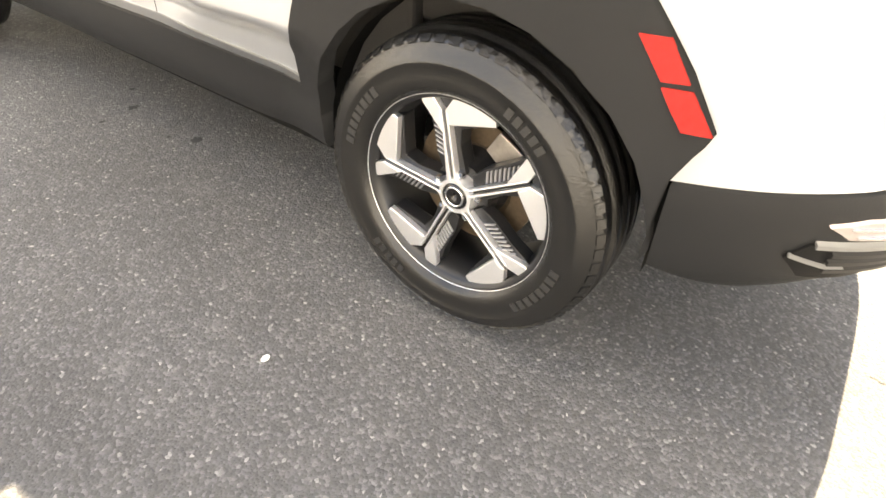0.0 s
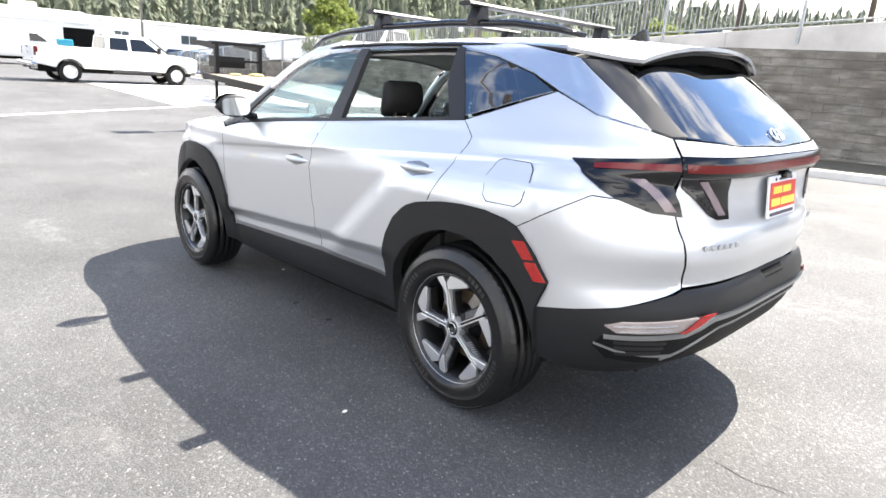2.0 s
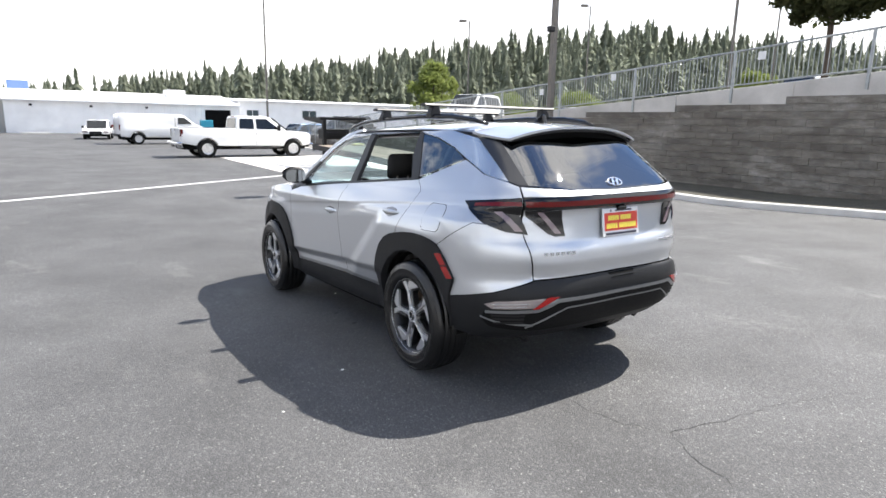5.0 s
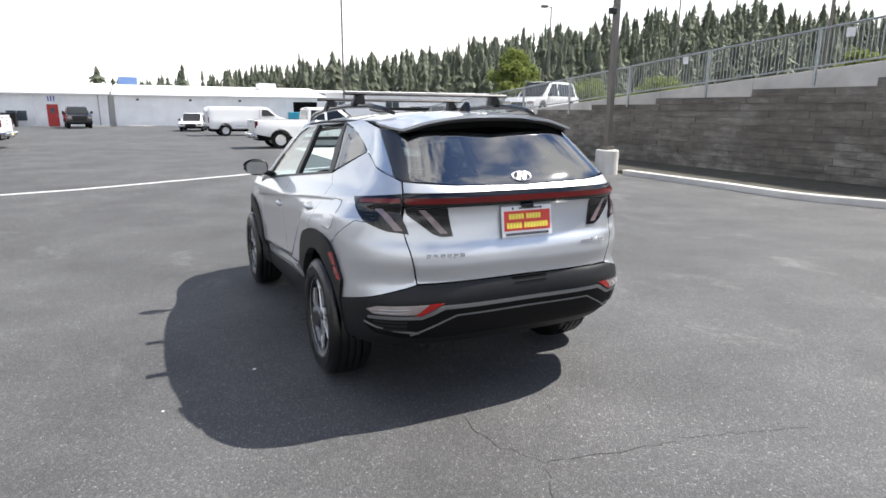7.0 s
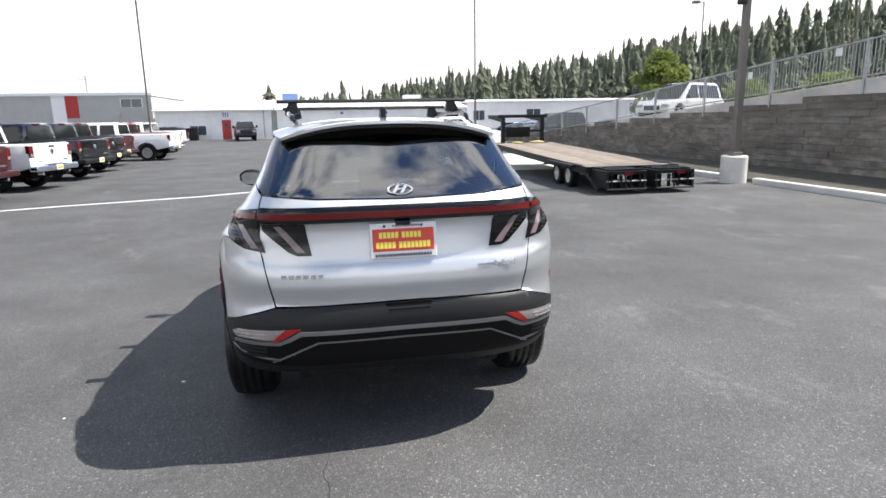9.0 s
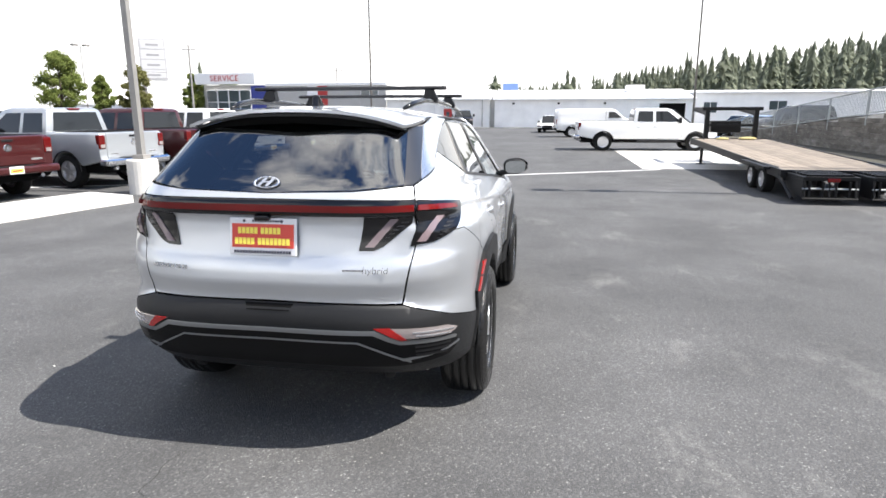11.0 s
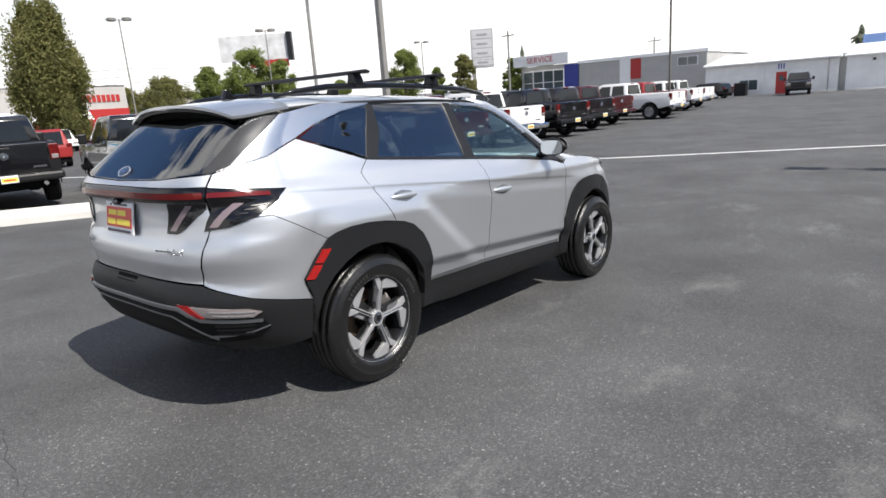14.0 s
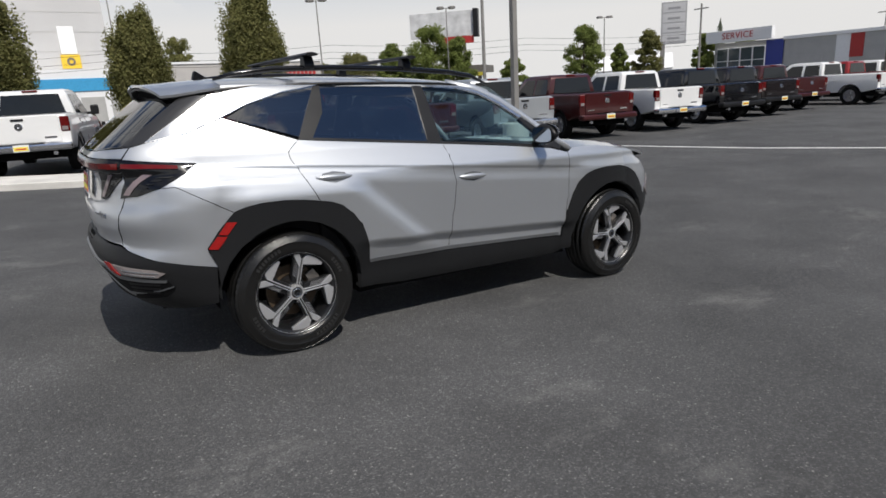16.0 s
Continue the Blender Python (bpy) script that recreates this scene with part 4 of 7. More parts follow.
first_wheel.matrix_local = pose(0.808, -AXLE, HUB, 0, 0, 0)
for sgn, y, turn in ((1, AXLE, 27), (-1, -AXLE, 27), (-1, AXLE, 11)):
    copy_thing(first_wheel, pose(sgn * 0.808, y, HUB, 0, 0, 0 if sgn > 0 else 180) @ pose(0, 0, 0, turn, 0, 0))


# fittings
# the handle cups are flat: this darker grey paints in their shade
CUP_SHADE = car_paint("shaded_cup_paint", (0.20, 0.205, 0.21), 0.6, 0.35)
def add_blob(bm, centre, size, seg=12, m=None):
    r = bmesh.ops.create_uvsphere(bm, u_segments=seg, v_segments=max(6, seg // 2), radius=1.0)
    for v in r["verts"]:
        co = Vector((centre[0] + v.co.x * size[0], centre[1] + v.co.y * size[1], centre[2] + v.co.z * size[2]))
        v.co = m @ co if m is not None else co
    return bm


for sgn in (1, -1):
    for y, z in ((-1.088, 1.036), (-0.055, 0.962)):
        bm = bmesh.new()
        rows = []
        for k in range(15):
            t = -1 + k / 7
            yy = y + 0.124 * t
            x0 = side_x(yy, z)
            out, tall = 0.030 * (1 - t * t) ** 0.6 - 0.004, 0.017 * (1 - abs(t) ** 2.5) + 0.002
            rows.append([bm.verts.new((sgn * (x0 + dx), yy, z + dz)) for dx, dz in ((out * 0.5, tall), (out, tall * 0.45), (out, -tall * 0.3), (out * 0.6, -tall), (out - 0.02, -tall * 0.6), (out - 0.02, tall * 0.6))])
        for a, b in zip(rows, rows[1:]):
            for k in range(6):
                bm.faces.new((a[k], a[(k + 1) % 6], b[(k + 1) % 6], b[k]))
        bm.faces.new(rows[0]), bm.faces.new(rows[-1])
        bmesh.ops.recalc_face_normals(bm, faces=bm.faces)
        h = part("door_handle", bm, SILVER, CAR, smooth=True)
        part("handle_cup_shade", filled(outline([("s", y - 0.075, z + 0.020), ("s", y, z + 0.032), ("s", y + 0.075, z + 0.020), ("s", y + 0.075, z - 0.018), ("s", y, z - 0.034), ("s", y - 0.075, z - 0.018)]), lambda u, v: Vector((sgn * skin(u, v).x, skin(u, v).y, v)), 0.03, 0, 0, 0.0015 * sgn), CUP_SHADE, h)
    # door mirror
    bm = add_blob(bmesh.new(), (sgn * 0.965, 0.555, 1.225), (0.108, 0.075, 0.070), 16)
    for v in bm.verts:
        if v.co.y < 0.54:
            v.co.y = 0.54 - (0.54 - v.co.y) * 0.25
        v.co.z -= 0.15 * (abs(v.co.x) - 0.965) * (1 if v.co.z > 1.225 else -0.6)
    mir = part("door_mirror", bm, TRIM_BLACK, CAR, smooth=True)
    bm = add_blob(bmesh.new(), (sgn * 0.965, 0.560, 1.236), (0.110, 0.077, 0.064), 16)
    bmesh.ops.delete(bm, geom=[v for v in bm.verts if v.co.y < 0.556 or v.co.z < 1.215], context="VERTS")
    part("mirror_shell", bm, GLOSS_BLACK, mir, smooth=True)
    bm = bmesh.new()
    ring = [bm.verts.new((sgn * 0.965 + 0.086 * math.copysign(abs(math.cos(a)) ** 0.6, math.cos(a)), 0.518, 1.222 + 0.054 * math.copysign(abs(math.sin(a)) ** 0.6, math.sin(a)))) for a in np.linspace(0, 2 * math.pi, 24, endpoint=False)]
    bm.faces.new(ring)
    bmesh.ops.recalc_face_normals(bm, faces=bm.faces)
    bmesh.ops.rotate(bm, cent=(sgn * 0.965, 0.518, 1.222), matrix=Euler((radians(7), 0, radians(sgn * 10))).to_matrix(), verts=bm.verts)
    for v in bm.verts:
        v.co.y -= 0.012
    part("mirror_glass", bm, MIRROR, mir)
    part("mirror_arm", tube([(sgn * 0.80, 0.60, 1.150), (sgn * 0.84, 0.585, 1.165), (sgn * 0.90, 0.57, 1.185)], [0.03, 0.026, 0.024], 10), TRIM_BLACK, mir, smooth=True)
    # roof rail with its bars' feet
    rail = [(sgn * 0.485, -1.64, 1.612), (sgn * 0.505, -1.52, 1.642), (sgn * 0.525, -1.30, 1.672), (sgn * 0.535, -0.9, 1.688), (sgn * 0.535, -0.4, 1.688), (sgn * 0.53, 0.0, 1.672), (sgn * 0.52, 0.20, 1.648), (sgn * 0.51, 0.34, 1.598)]
    part("roof_rail", tube(rail, [0.010, 0.016, 0.018, 0.018, 0.018, 0.018, 0.016, 0.010], 8), GLOSS_BLACK, CAR, smooth=True)
for y in (-1.065, -0.36):
    bm = bmesh.new()
    add_prism(bm, [(y - 0.040, 1.757), (y - 0.030, 1.769), (y, 1.773), (y + 0.030, 1.768), (y + 0.040, 1.757), (y + 0.02, 1.750), (y - 0.025, 1.750)], -0.61, 0.61, "x", 0.002)
    cb = part("roof_crossbar", bm, TRIM_BLACK, CAR)
    for sgn in (1, -1):
        part("bar_foot", prism([(sgn * 0.475, 1.690), (sgn * 0.485, 1.752), (sgn * 0.535, 1.752), (sgn * 0.562, 1.700), (sgn * 0.560, 1.672)], y - 0.032, y + 0.032, "y", 0.006), TRIM_BLACK, cb)
fin = bmesh.new()
add_prism(fin, [(-1.655, 1.618), (-1.638, 1.682), (-1.624, 1.684), (-1.535, 1.626)], -0.018, 0.018, "x", 0.008)
part("aerial_fin", fin, GLOSS_BLACK, CAR)
# fuel flap on the left flank
flap = [(y, z) for y, z in ((-1.705, 1.10), (-1.72, 1.06), (-1.705, 0.985), (-1.68, 0.965), (-1.545, 0.965), (-1.52, 0.985), (-1.505, 1.06), (-1.525, 1.115), (-1.55, 1.125), (-1.68, 1.122))]
ring = [("s", y, z) for y, z in flap]
big = [("s", -1.612 + (y + 1.612) * 1.035, 1.045 + (z - 1.045) * 1.04) for y, z in flap]
bm = filled(outline(big), lambda u, v: Vector((-skin(u, v).x, skin(u, v).y, v)), 0.04, 0, 0, -0.0008)
bmesh.ops.reverse_faces(bm, faces=bm.faces)
part("fuel_flap_gap", bm, DARK, CAR)
bm = filled(outline(ring), lambda u, v: Vector((-skin(u, v).x, skin(u, v).y, v)), 0.04, 0, 0, -0.0022)
bmesh.ops.reverse_faces(bm, faces=bm.faces)
part("fuel_flap", bm, SILVER, CAR)

# plate, badges, reversing camera
YELLOW = plain("yellow_print", (0.85, 0.72, 0.10), 0.5, vary=0.05)
RED_PRINT = plain("red_print", (0.62, 0.055, 0.035), 0.45, vary=0.06)
WHITE_PRINT = plain("white_plastic", (0.75, 0.75, 0.75), 0.45, vary=0.05)
INK = plain("dark_print", (0.05, 0.05, 0.07), 0.5, vary=0.05)
PLATE_AT = pose(0, -2.318, 1.026, -6, 0, 0)


def plate(parent, m, w=0.315, h=0.165):
    p = part("number_plate", box(-w / 2, w / 2, -0.005, 0.004, -h / 2, h / 2, 0.003), WHITE_PRINT, parent, "dealer's red and yellow plate in a white frame", at=m)
    part("plate_panel", box(-w * 0.46, w * 0.46, -0.0075, -0.004, -h * 0.30, h * 0.34, 0.001), RED_PRINT, p)
    bm = bmesh.new()
    for x0, x1, z0, z1 in ((-0.115, -0.015, 0.012, 0.040), (-0.008, 0.095, 0.012, 0.040), (-0.13, -0.03, -0.036, -0.006), (-0.022, 0.13, -0.036, -0.006)):
        x = x0
        while x < x1 - 0.008:
            add_box(bm, x, min(x + 0.015, x1), -0.0095, -0.006, z0, z1)
            x += 0.019
    tagged(part("plate_print", bm, YELLOW, p), kind="stuff")
    bm = bmesh.new()
    for x in np.arange(-0.135, 0.13, 0.0135):
        add_box(bm, x, x + 0.010, -0.0085, -0.004, -h / 2 + 0.008, -h / 2 + 0.021)
    for x in np.arange(-0.05, 0.09, 0.012):
        add_box(bm, x, x + 0.008, -0.0085, -0.004, h / 2 - 0.018, h / 2 - 0.009)
    for x in (-0.088, 0.088):
        add_blob(bm, (x, -0.006, h / 2 - 0.014), (0.007, 0.004, 0.007), 8)
    tagged(part("frame_print", bm, INK, p), kind="stuff")
    return p


plate(CAR, PLATE_AT)
part("reversing_camera", box(-0.035, 0.035, -2.335, -2.29, 1.098, 1.122, 0.008), GLOSS_BLACK, CAR)
ob = part("emblem", spun([(0.0, 1.0), (0.06, 0.97), (0.06, 0.86), (0.0, 0.83)], 36, "z"), CHROME, CAR, smooth=True)
ob.matrix_local = pose(0, -2.262, 1.262, 46, 0, 0) @ Matrix.Diagonal((0.062, 0.034, 0.05, 1))
bm = bmesh.new()
add_prism(bm, [(-0.62, -0.62), (-0.38, -0.72), (0.02, 0.70), (-0.22, 0.72)], 0.0, 0.06, "z")
add_prism(bm, [(0.62, 0.62), (0.38, 0.72), (-0.02, -0.70), (0.22, -0.72)], 0.0, 0.06, "z")
add_prism(bm, [(-0.3, -0.14), (0.3, -0.04), (0.3, 0.16), (-0.3, 0.06)], 0.0, 0.055, "z")
part("emblem_bar", bm, CHROME, ob)


def lettering(text, size, m, material, parent, name="lettering", depth=0.002, shear=0.0, spacing=1.0):
    cu = bpy.data.curves.new(name, "FONT")
    cu.body, cu.size, cu.extrude, cu.align_x, cu.align_y, cu.shear, cu.space_character = text, size, depth, "CENTER", "CENTER", shear, spacing
    tmp = bpy.data.objects.new(name, cu)
    me = bpy.data.meshes.new_from_object(tmp)
    bpy.data.objects.remove(tmp)
    me.materials.clear()
    me.materials.append(material)
    ob = new(name, me)
    if parent:
        ob.parent = parent
    ob.matrix_local = m
    return ob


tail_y = lambda x, z: skin(s_at("r", x, z), z).y
lettering("hybrid", 0.045, pose(0.50, tail_y(0.50, 0.885) - 0.004, 0.885, 90, 0, 9), CHROME, CAR, "badge_lettering", 0.002, 0.15)
for k in range(6):
    x = -0.56 + 0.034 * k
    part("badge_mark", add_box(bmesh.new(), -0.012, 0.012, -0.003, 0.003, -0.009, 0.009, 0, pose(x, tail_y(x, 0.875) - 0.003, 0.875, 0, 0, -9)), SATIN, CAR)
bm = bmesh.new()
add_box(bm, -0.045, 0.045, -0.003, 0.003, -0.004, 0.004, 0, pose(0.405, tail_y(0.405, 0.887) - 0.003, 0.887, 0, 0, 7))
part("badge_bar", bm, CHROME, CAR)
# rear wiper is hidden; the exhaust tips show under the bumper
for x in (0.50, -0.50):
    part("exhaust_tip", tube([(x, -1.95, 0.335), (x, -2.06, 0.325)], 0.030, 12), TRIM_BLACK, CAR, smooth=True)

# cabin
for x in (-0.37, 0.37):
    bm = box(x - 0.25, x + 0.25, -0.30, 0.24, 0.56, 0.70, 0.05)
    st = part("front_seat", bm, SEAT, CAR, smooth=True)
    bm = prism([(-0.24, 0.66), (-0.10, 0.66), (-0.30, 1.17), (-0.40, 1.17)], x - 0.24, x + 0.24, "x", 0.04)
    part("seat_back", bm, SEAT, st, smooth=True)
    bm = prism([(-0.355, 1.22), (-0.30, 1.21), (-0.335, 1.42), (-0.40, 1.41), (-0.42, 1.30)], x - 0.135, x + 0.135, "x", 0.035)
    part("head_rest", bm, SEAT, st, smooth=True)
    part("head_rest_post", add_tube(tube([(x - 0.05, -0.35, 1.14), (x - 0.05, -0.36, 1.25)], 0.008, 6), [(x + 0.05, -0.35, 1.14), (x + 0.05, -0.36, 1.25)], 0.008, 6), STEEL, st)
bm = box(-0.66, 0.66, -1.15, -0.62, 0.58, 0.74, 0.05)
st = part("rear_seat", bm, SEAT, CAR, smooth=True)
part("seat_back", prism([(-1.14, 0.70), (-1.00, 0.70), (-1.18, 1.16), (-1.30, 1.16)], -0.66, 0.66, "x", 0.04), SEAT, st, smooth=True)
for x in (-0.42, 0.0, 0.42):
    part("head_rest", prism([(-1.26, 1.18), (-1.20, 1.18), (-1.225, 1.34), (-1.29, 1.34)], x - 0.13, x + 0.13, "x", 0.03), SEAT, st, smooth=True)
part("dashboard", prism([(0.45, 0.70), (0.95, 0.70), (1.05, 1.06), (0.80, 1.10), (0.55, 1.07), (0.45, 0.98)], -0.76, 0.76, "x", 0.03), SEAT, CAR, smooth=True)
sw = bmesh.new()
add_spun(sw, [(0.0 + 0.014 * math.cos(a), 0.18 + 0.014 * math.sin(a)) for a in np.linspace(0, 2 * math.pi, 9)], 28, "z", pose(-0.37, 0.36, 1.02, 62, 0, 0))
add_box(sw, -0.16, 0.16, -0.03, 0.03, -0.02, 0.0, 0, pose(-0.37, 0.36, 1.02, 62, 0, 0))
part("steering_wheel", sw, TRIM_BLACK, CAR, smooth=True)
part("headlining", filled([(0.56, -1.70), (0.56, 0.25), (-0.56, 0.25), (-0.56, -1.70)], lambda x, y: roof(x, y) - Vector((0, 0, 0.05)), 0.1, 0.01, 0), plain("headlining_cloth", (0.30, 0.29, 0.28), 0.9), CAR)

# ---- markings, kerbs, pads ----
strip("line_marking", [(-30, 1.0), (-12, 8.1), (-6.3, 10.35), (-3.4, 11.2), (-0.8, 12.5), (0.9, 13.4), (3.1, 14.5), (4.8, 15.4)], 0.13, 0.004, LINE, "long white painted line across the asphalt", "road marking", 0.001)
strip("concrete_pad", [(8.2, 15.6), (8.3, 25.2)], 7.8, 0.006, KERB, "pale bare concrete slab under the trailer's nose", "concrete slab", 0.001)
strip("kerb_right", [(11.05, -25), (10.95, 3), (10.95, 9.1)], 0.20, 0.15, KERB, "pale concrete kerb below the retaining wall", "kerb")
strip("kerb_right", [(10.95, 10.1), (11.0, 40)], 0.20, 0.15, KERB, "pale concrete kerb below the retaining wall", "kerb")
strip("planting_strip", [(12.63, -25), (12.63, 40)], 3.14, 0.10, SOIL, "dark bare soil between kerb and retaining wall", "soil")
strip("kerb_left", [(-15.2, -20), (-12.3, -9), (-10.5, -3), (-8.95, 2.4), (-7.75, 6.6)], 1.35, 0.15, KERB, "broad sunlit concrete kerb before the parked pickups", "kerb")

# ---- retaining wall and fence, falling away ----
wall_top = lambda y: 3.25 - 0.077 * y
block_top = lambda y: 2.35 - 0.2 * math.floor((y - 4.04) / 3.6)
WALL_X = 14.2
def weathered_stone(name, spread):
    """Split-face concrete block, browned by water that ran down and along the courses."""
    m, nt, b = nodes_of(name)
    n, link = nt.nodes.new, nt.links.new
    geo, stretch = n("ShaderNodeNewGeometry"), n("ShaderNodeMapping")
    stretch.inputs["Scale"].default_value = (1.0, 0.6, 1.8)
    big, mid, fine = n("ShaderNodeTexNoise"), n("ShaderNodeTexNoise"), n("ShaderNodeTexNoise")
    for tex, sc in ((big, 0.8), (mid, 1.3), (fine, 42)):
        tex.inputs["Scale"].default_value, tex.inputs["Detail"].default_value, tex.inputs["Roughness"].default_value = sc, 6, 0.65
    link(geo.outputs["Position"], stretch.inputs["Vector"])
    link(stretch.outputs["Vector"], big.inputs["Vector"])
    link(geo.outputs["Position"], fine.inputs["Vector"])
    ramp = n("ShaderNodeValToRGB")
    e = ramp.color_ramp.elements
    e[0].position, e[0].color = 0.32, (0.072, 0.064, 0.054, 1)
    e[1].position, e[1].color = 0.72, (0.34, 0.322, 0.292, 1)
    k = e.new(0.5)
    k.color = (0.155, 0.140, 0.119, 1)
    lime = n("ShaderNodeMapping")  # pale lime bloom in dashes along the courses
    lime.inputs["Scale"].default_value = (1.0, 1.7, 5.0)
    link(geo.outputs["Position"], lime.inputs["Vector"])
    link(lime.outputs["Vector"], mid.inputs["Vector"])
    mean = n("ShaderNodeMath")
    mean.operation = "MULTIPLY_ADD"
    mean.inputs[1].default_value = 0.5
    half = n("ShaderNodeMath")
    half.operation = "MULTIPLY"
    half.inputs[1].default_value = 0.5
    link(mid.outputs["Fac"], half.inputs[0])
    link(big.outputs["Fac"], mean.inputs[0])
    link(half.outputs["Value"], mean.inputs[2])
    link(mean.outputs["Value"], ramp.inputs["Fac"])
    one = n("ShaderNodeObjectInfo") if spread == "object" else None
    r2, r3, mul = n("ShaderNodeMapRange"), n("ShaderNodeMapRange"), n("ShaderNodeMath")
    r2.inputs["To Min"].default_value, r2.inputs["To Max"].default_value = 0.84, 1.18
    r3.inputs["From Min"].default_value, r3.inputs["From Max"].default_value = 0.3, 0.7
    r3.inputs["To Min"].default_value, r3.inputs["To Max"].default_value = 0.75, 1.25
    mul.operation = "MULTIPLY"
    link(one.outputs["Random"] if one else geo.outputs["Random Per Island"], r2.inputs["Value"])
    link(fine.outputs["Fac"], r3.inputs["Value"])
    link(r2.outputs["Result"], mul.inputs[0])
    link(r3.outputs["Result"], mul.inputs[1])
    hsv, bp = n("ShaderNodeHueSaturation"), n("ShaderNodeBump")
    link(ramp.outputs["Color"], hsv.inputs["Color"])
    link(mul.outputs["Value"], hsv.inputs["Value"])
    link(hsv.outputs["Color"], b.inputs["Base Color"])
    bp.inputs["Strength"].default_value, bp.inputs["Distance"].default_value = 0.8, 0.02
    link(fine.outputs["Fac"], bp.inputs["Height"])
    link(bp.outputs["Normal"], b.inputs["Normal"])
    b.inputs["Roughness"].default_value = 0.92
    return m


STONE, STONE_REST = weathered_stone("wall_block", "object"), weathered_stone("wall_block_rest", "island")
GALV = plain("galvanised_steel", (0.36, 0.38, 0.38), 0.5, 0.6, vary=0.15, scale=8)
bm = bmesh.new()
for k in range(-26, 60):
    y0, y1 = k * 1.0, k * 1.0 + 1.0
    add_box(bm, WALL_X + 0.02, WALL_X + 0.45, y0, y1, -0.6, min(wall_top(y1) - 0.3, block_top(y1) + 0.05))
wall = tagged(part("wall_east", bm, CONCRETE, None), "weathered brown block retaining wall stepping down along the lot", "retaining wall", kind="structure")
bm = bmesh.new()
for k in range(-9, 16):  # poured coping whose foot steps down with the courses
    y0, y1 = 4.04 + 3.6 * k, 7.64 + 3.6 * k
    foot = block_top(y0 + 1.0)
    vs = []
    for y in (y0 + 0.006, y1 - 0.006):
        t = wall_top(y)
        vs.append([bm.verts.new((x, y, z)) for x, z in ((WALL_X - 0.02, foot), (WALL_X - 0.02, t - 0.015), (WALL_X - 0.005, t), (WALL_X + 0.22, t), (WALL_X + 0.22, foot))])
    a, b = vs
    for j in range(5):
        bm.faces.new((a[j], a[(j + 1) % 5], b[(j + 1) % 5], b[j]))
    bm.faces.new(a), bm.faces.new(list(reversed(b)))
bmesh.ops.recalc_face_normals(bm, faces=bm.faces)
part("coping", bm, plain("coping_concrete", (0.50, 0.48, 0.45), 0.85, vary=0.3, scale=1.2, bump=0.4, bump_scale=50), wall, "pale stained concrete coping")


def fence():
    f = empty("railing", pose(WALL_X + 0.1, 0, 0), "galvanised steel railing with thin upright bars on the retaining wall", "railing")
    bar_me = None
    rest = bmesh.new()
    for i, y0 in enumerate(np.arange(-25.7, 58, 3.5)):
        y1 = y0 + 3.5
        t0, t1 = wall_top(y0), wall_top(y1)
        part("post", box(-0.165, -0.095, y0 - 0.035, y0 + 0.035, t0 - 0.40, t0 + 1.04, 0.006), GALV, f)
        for h, r in ((0.08, 0.022), (1.02, 0.028)):
            part("rail", tube([(-0.13, y0, t0 + h), (-0.13, y1, t1 + h)], r, 8), GALV, f)
        n = 29
        for k in range(1, n):
            y = y0 + (y1 - y0) * k / n
            t = wall_top(y)
            if -1.5 < y < 18:
                if bar_me is None:
                    b2 = box(-0.0075, 0.0075, -0.0075, 0.0075, 0.0, 0.94)
                    bar_me = bpy.data.meshes.new("bar")
                    b2.to_mesh(bar_me)
                    b2.free()
                    bar_me.materials.append(GALV)
                ob = new("bar", bar_me)
                ob.parent = f
                ob.location = (-0.13, y, t + 0.08)
            else:
                add_box(rest, -0.1375, -0.1225, y - 0.0075, y + 0.0075, t + 0.08, t + 1.02)
    tagged(part("bar_rest", rest, GALV, f), kind="stuff")
    for y, z in ((10.2, 0.86), (13.8, 0.74), (5.0, 0.80)):
        part("warning_sign", box(-0.165, -0.155, y - 0.11, y + 0.11, wall_top(y) + z - 0.11, wall_top(y) + z + 0.11), WHITE_PRINT, f, "small white sign on the railing")


fence()
# upper lot behind the wall
verts, faces = [], []
for y in range(-40, 61, 5):
    for x in (WALL_X + 0.2, 20, 30, 45, 70, 110):
        verts.append((x, y, wall_top(y) - 0.12 + (0 if x < 14 else 0.004 * (x - 13)) + 0.6 * ease((x - 60) / 50)))
n = 6
for j in range(len(verts) // n - 1):
    for i in range(n - 1):
        faces.append((j * n + i, j * n + i + 1, (j + 1) * n + i + 1, (j + 1) * n + i))
tagged(new("upper_lot", mesh_from("upper_lot", verts, faces, ASPHALT, True)), "asphalt of the higher parking lot behind the wall", "asphalt lot", kind="structure")
upper_z = lambda x, y: wall_top(y) - 0.12 + 0.004 * (x - 13)

# ---- lamp posts ----
BRONZE = plain("bronze_paint", (0.16, 0.145, 0.125), 0.5, 0.3, vary=0.15, scale=3)
PALE_POST = plain("grey_paint", (0.26, 0.25, 0.235), 0.55, 0.2, vary=0.15, scale=3)


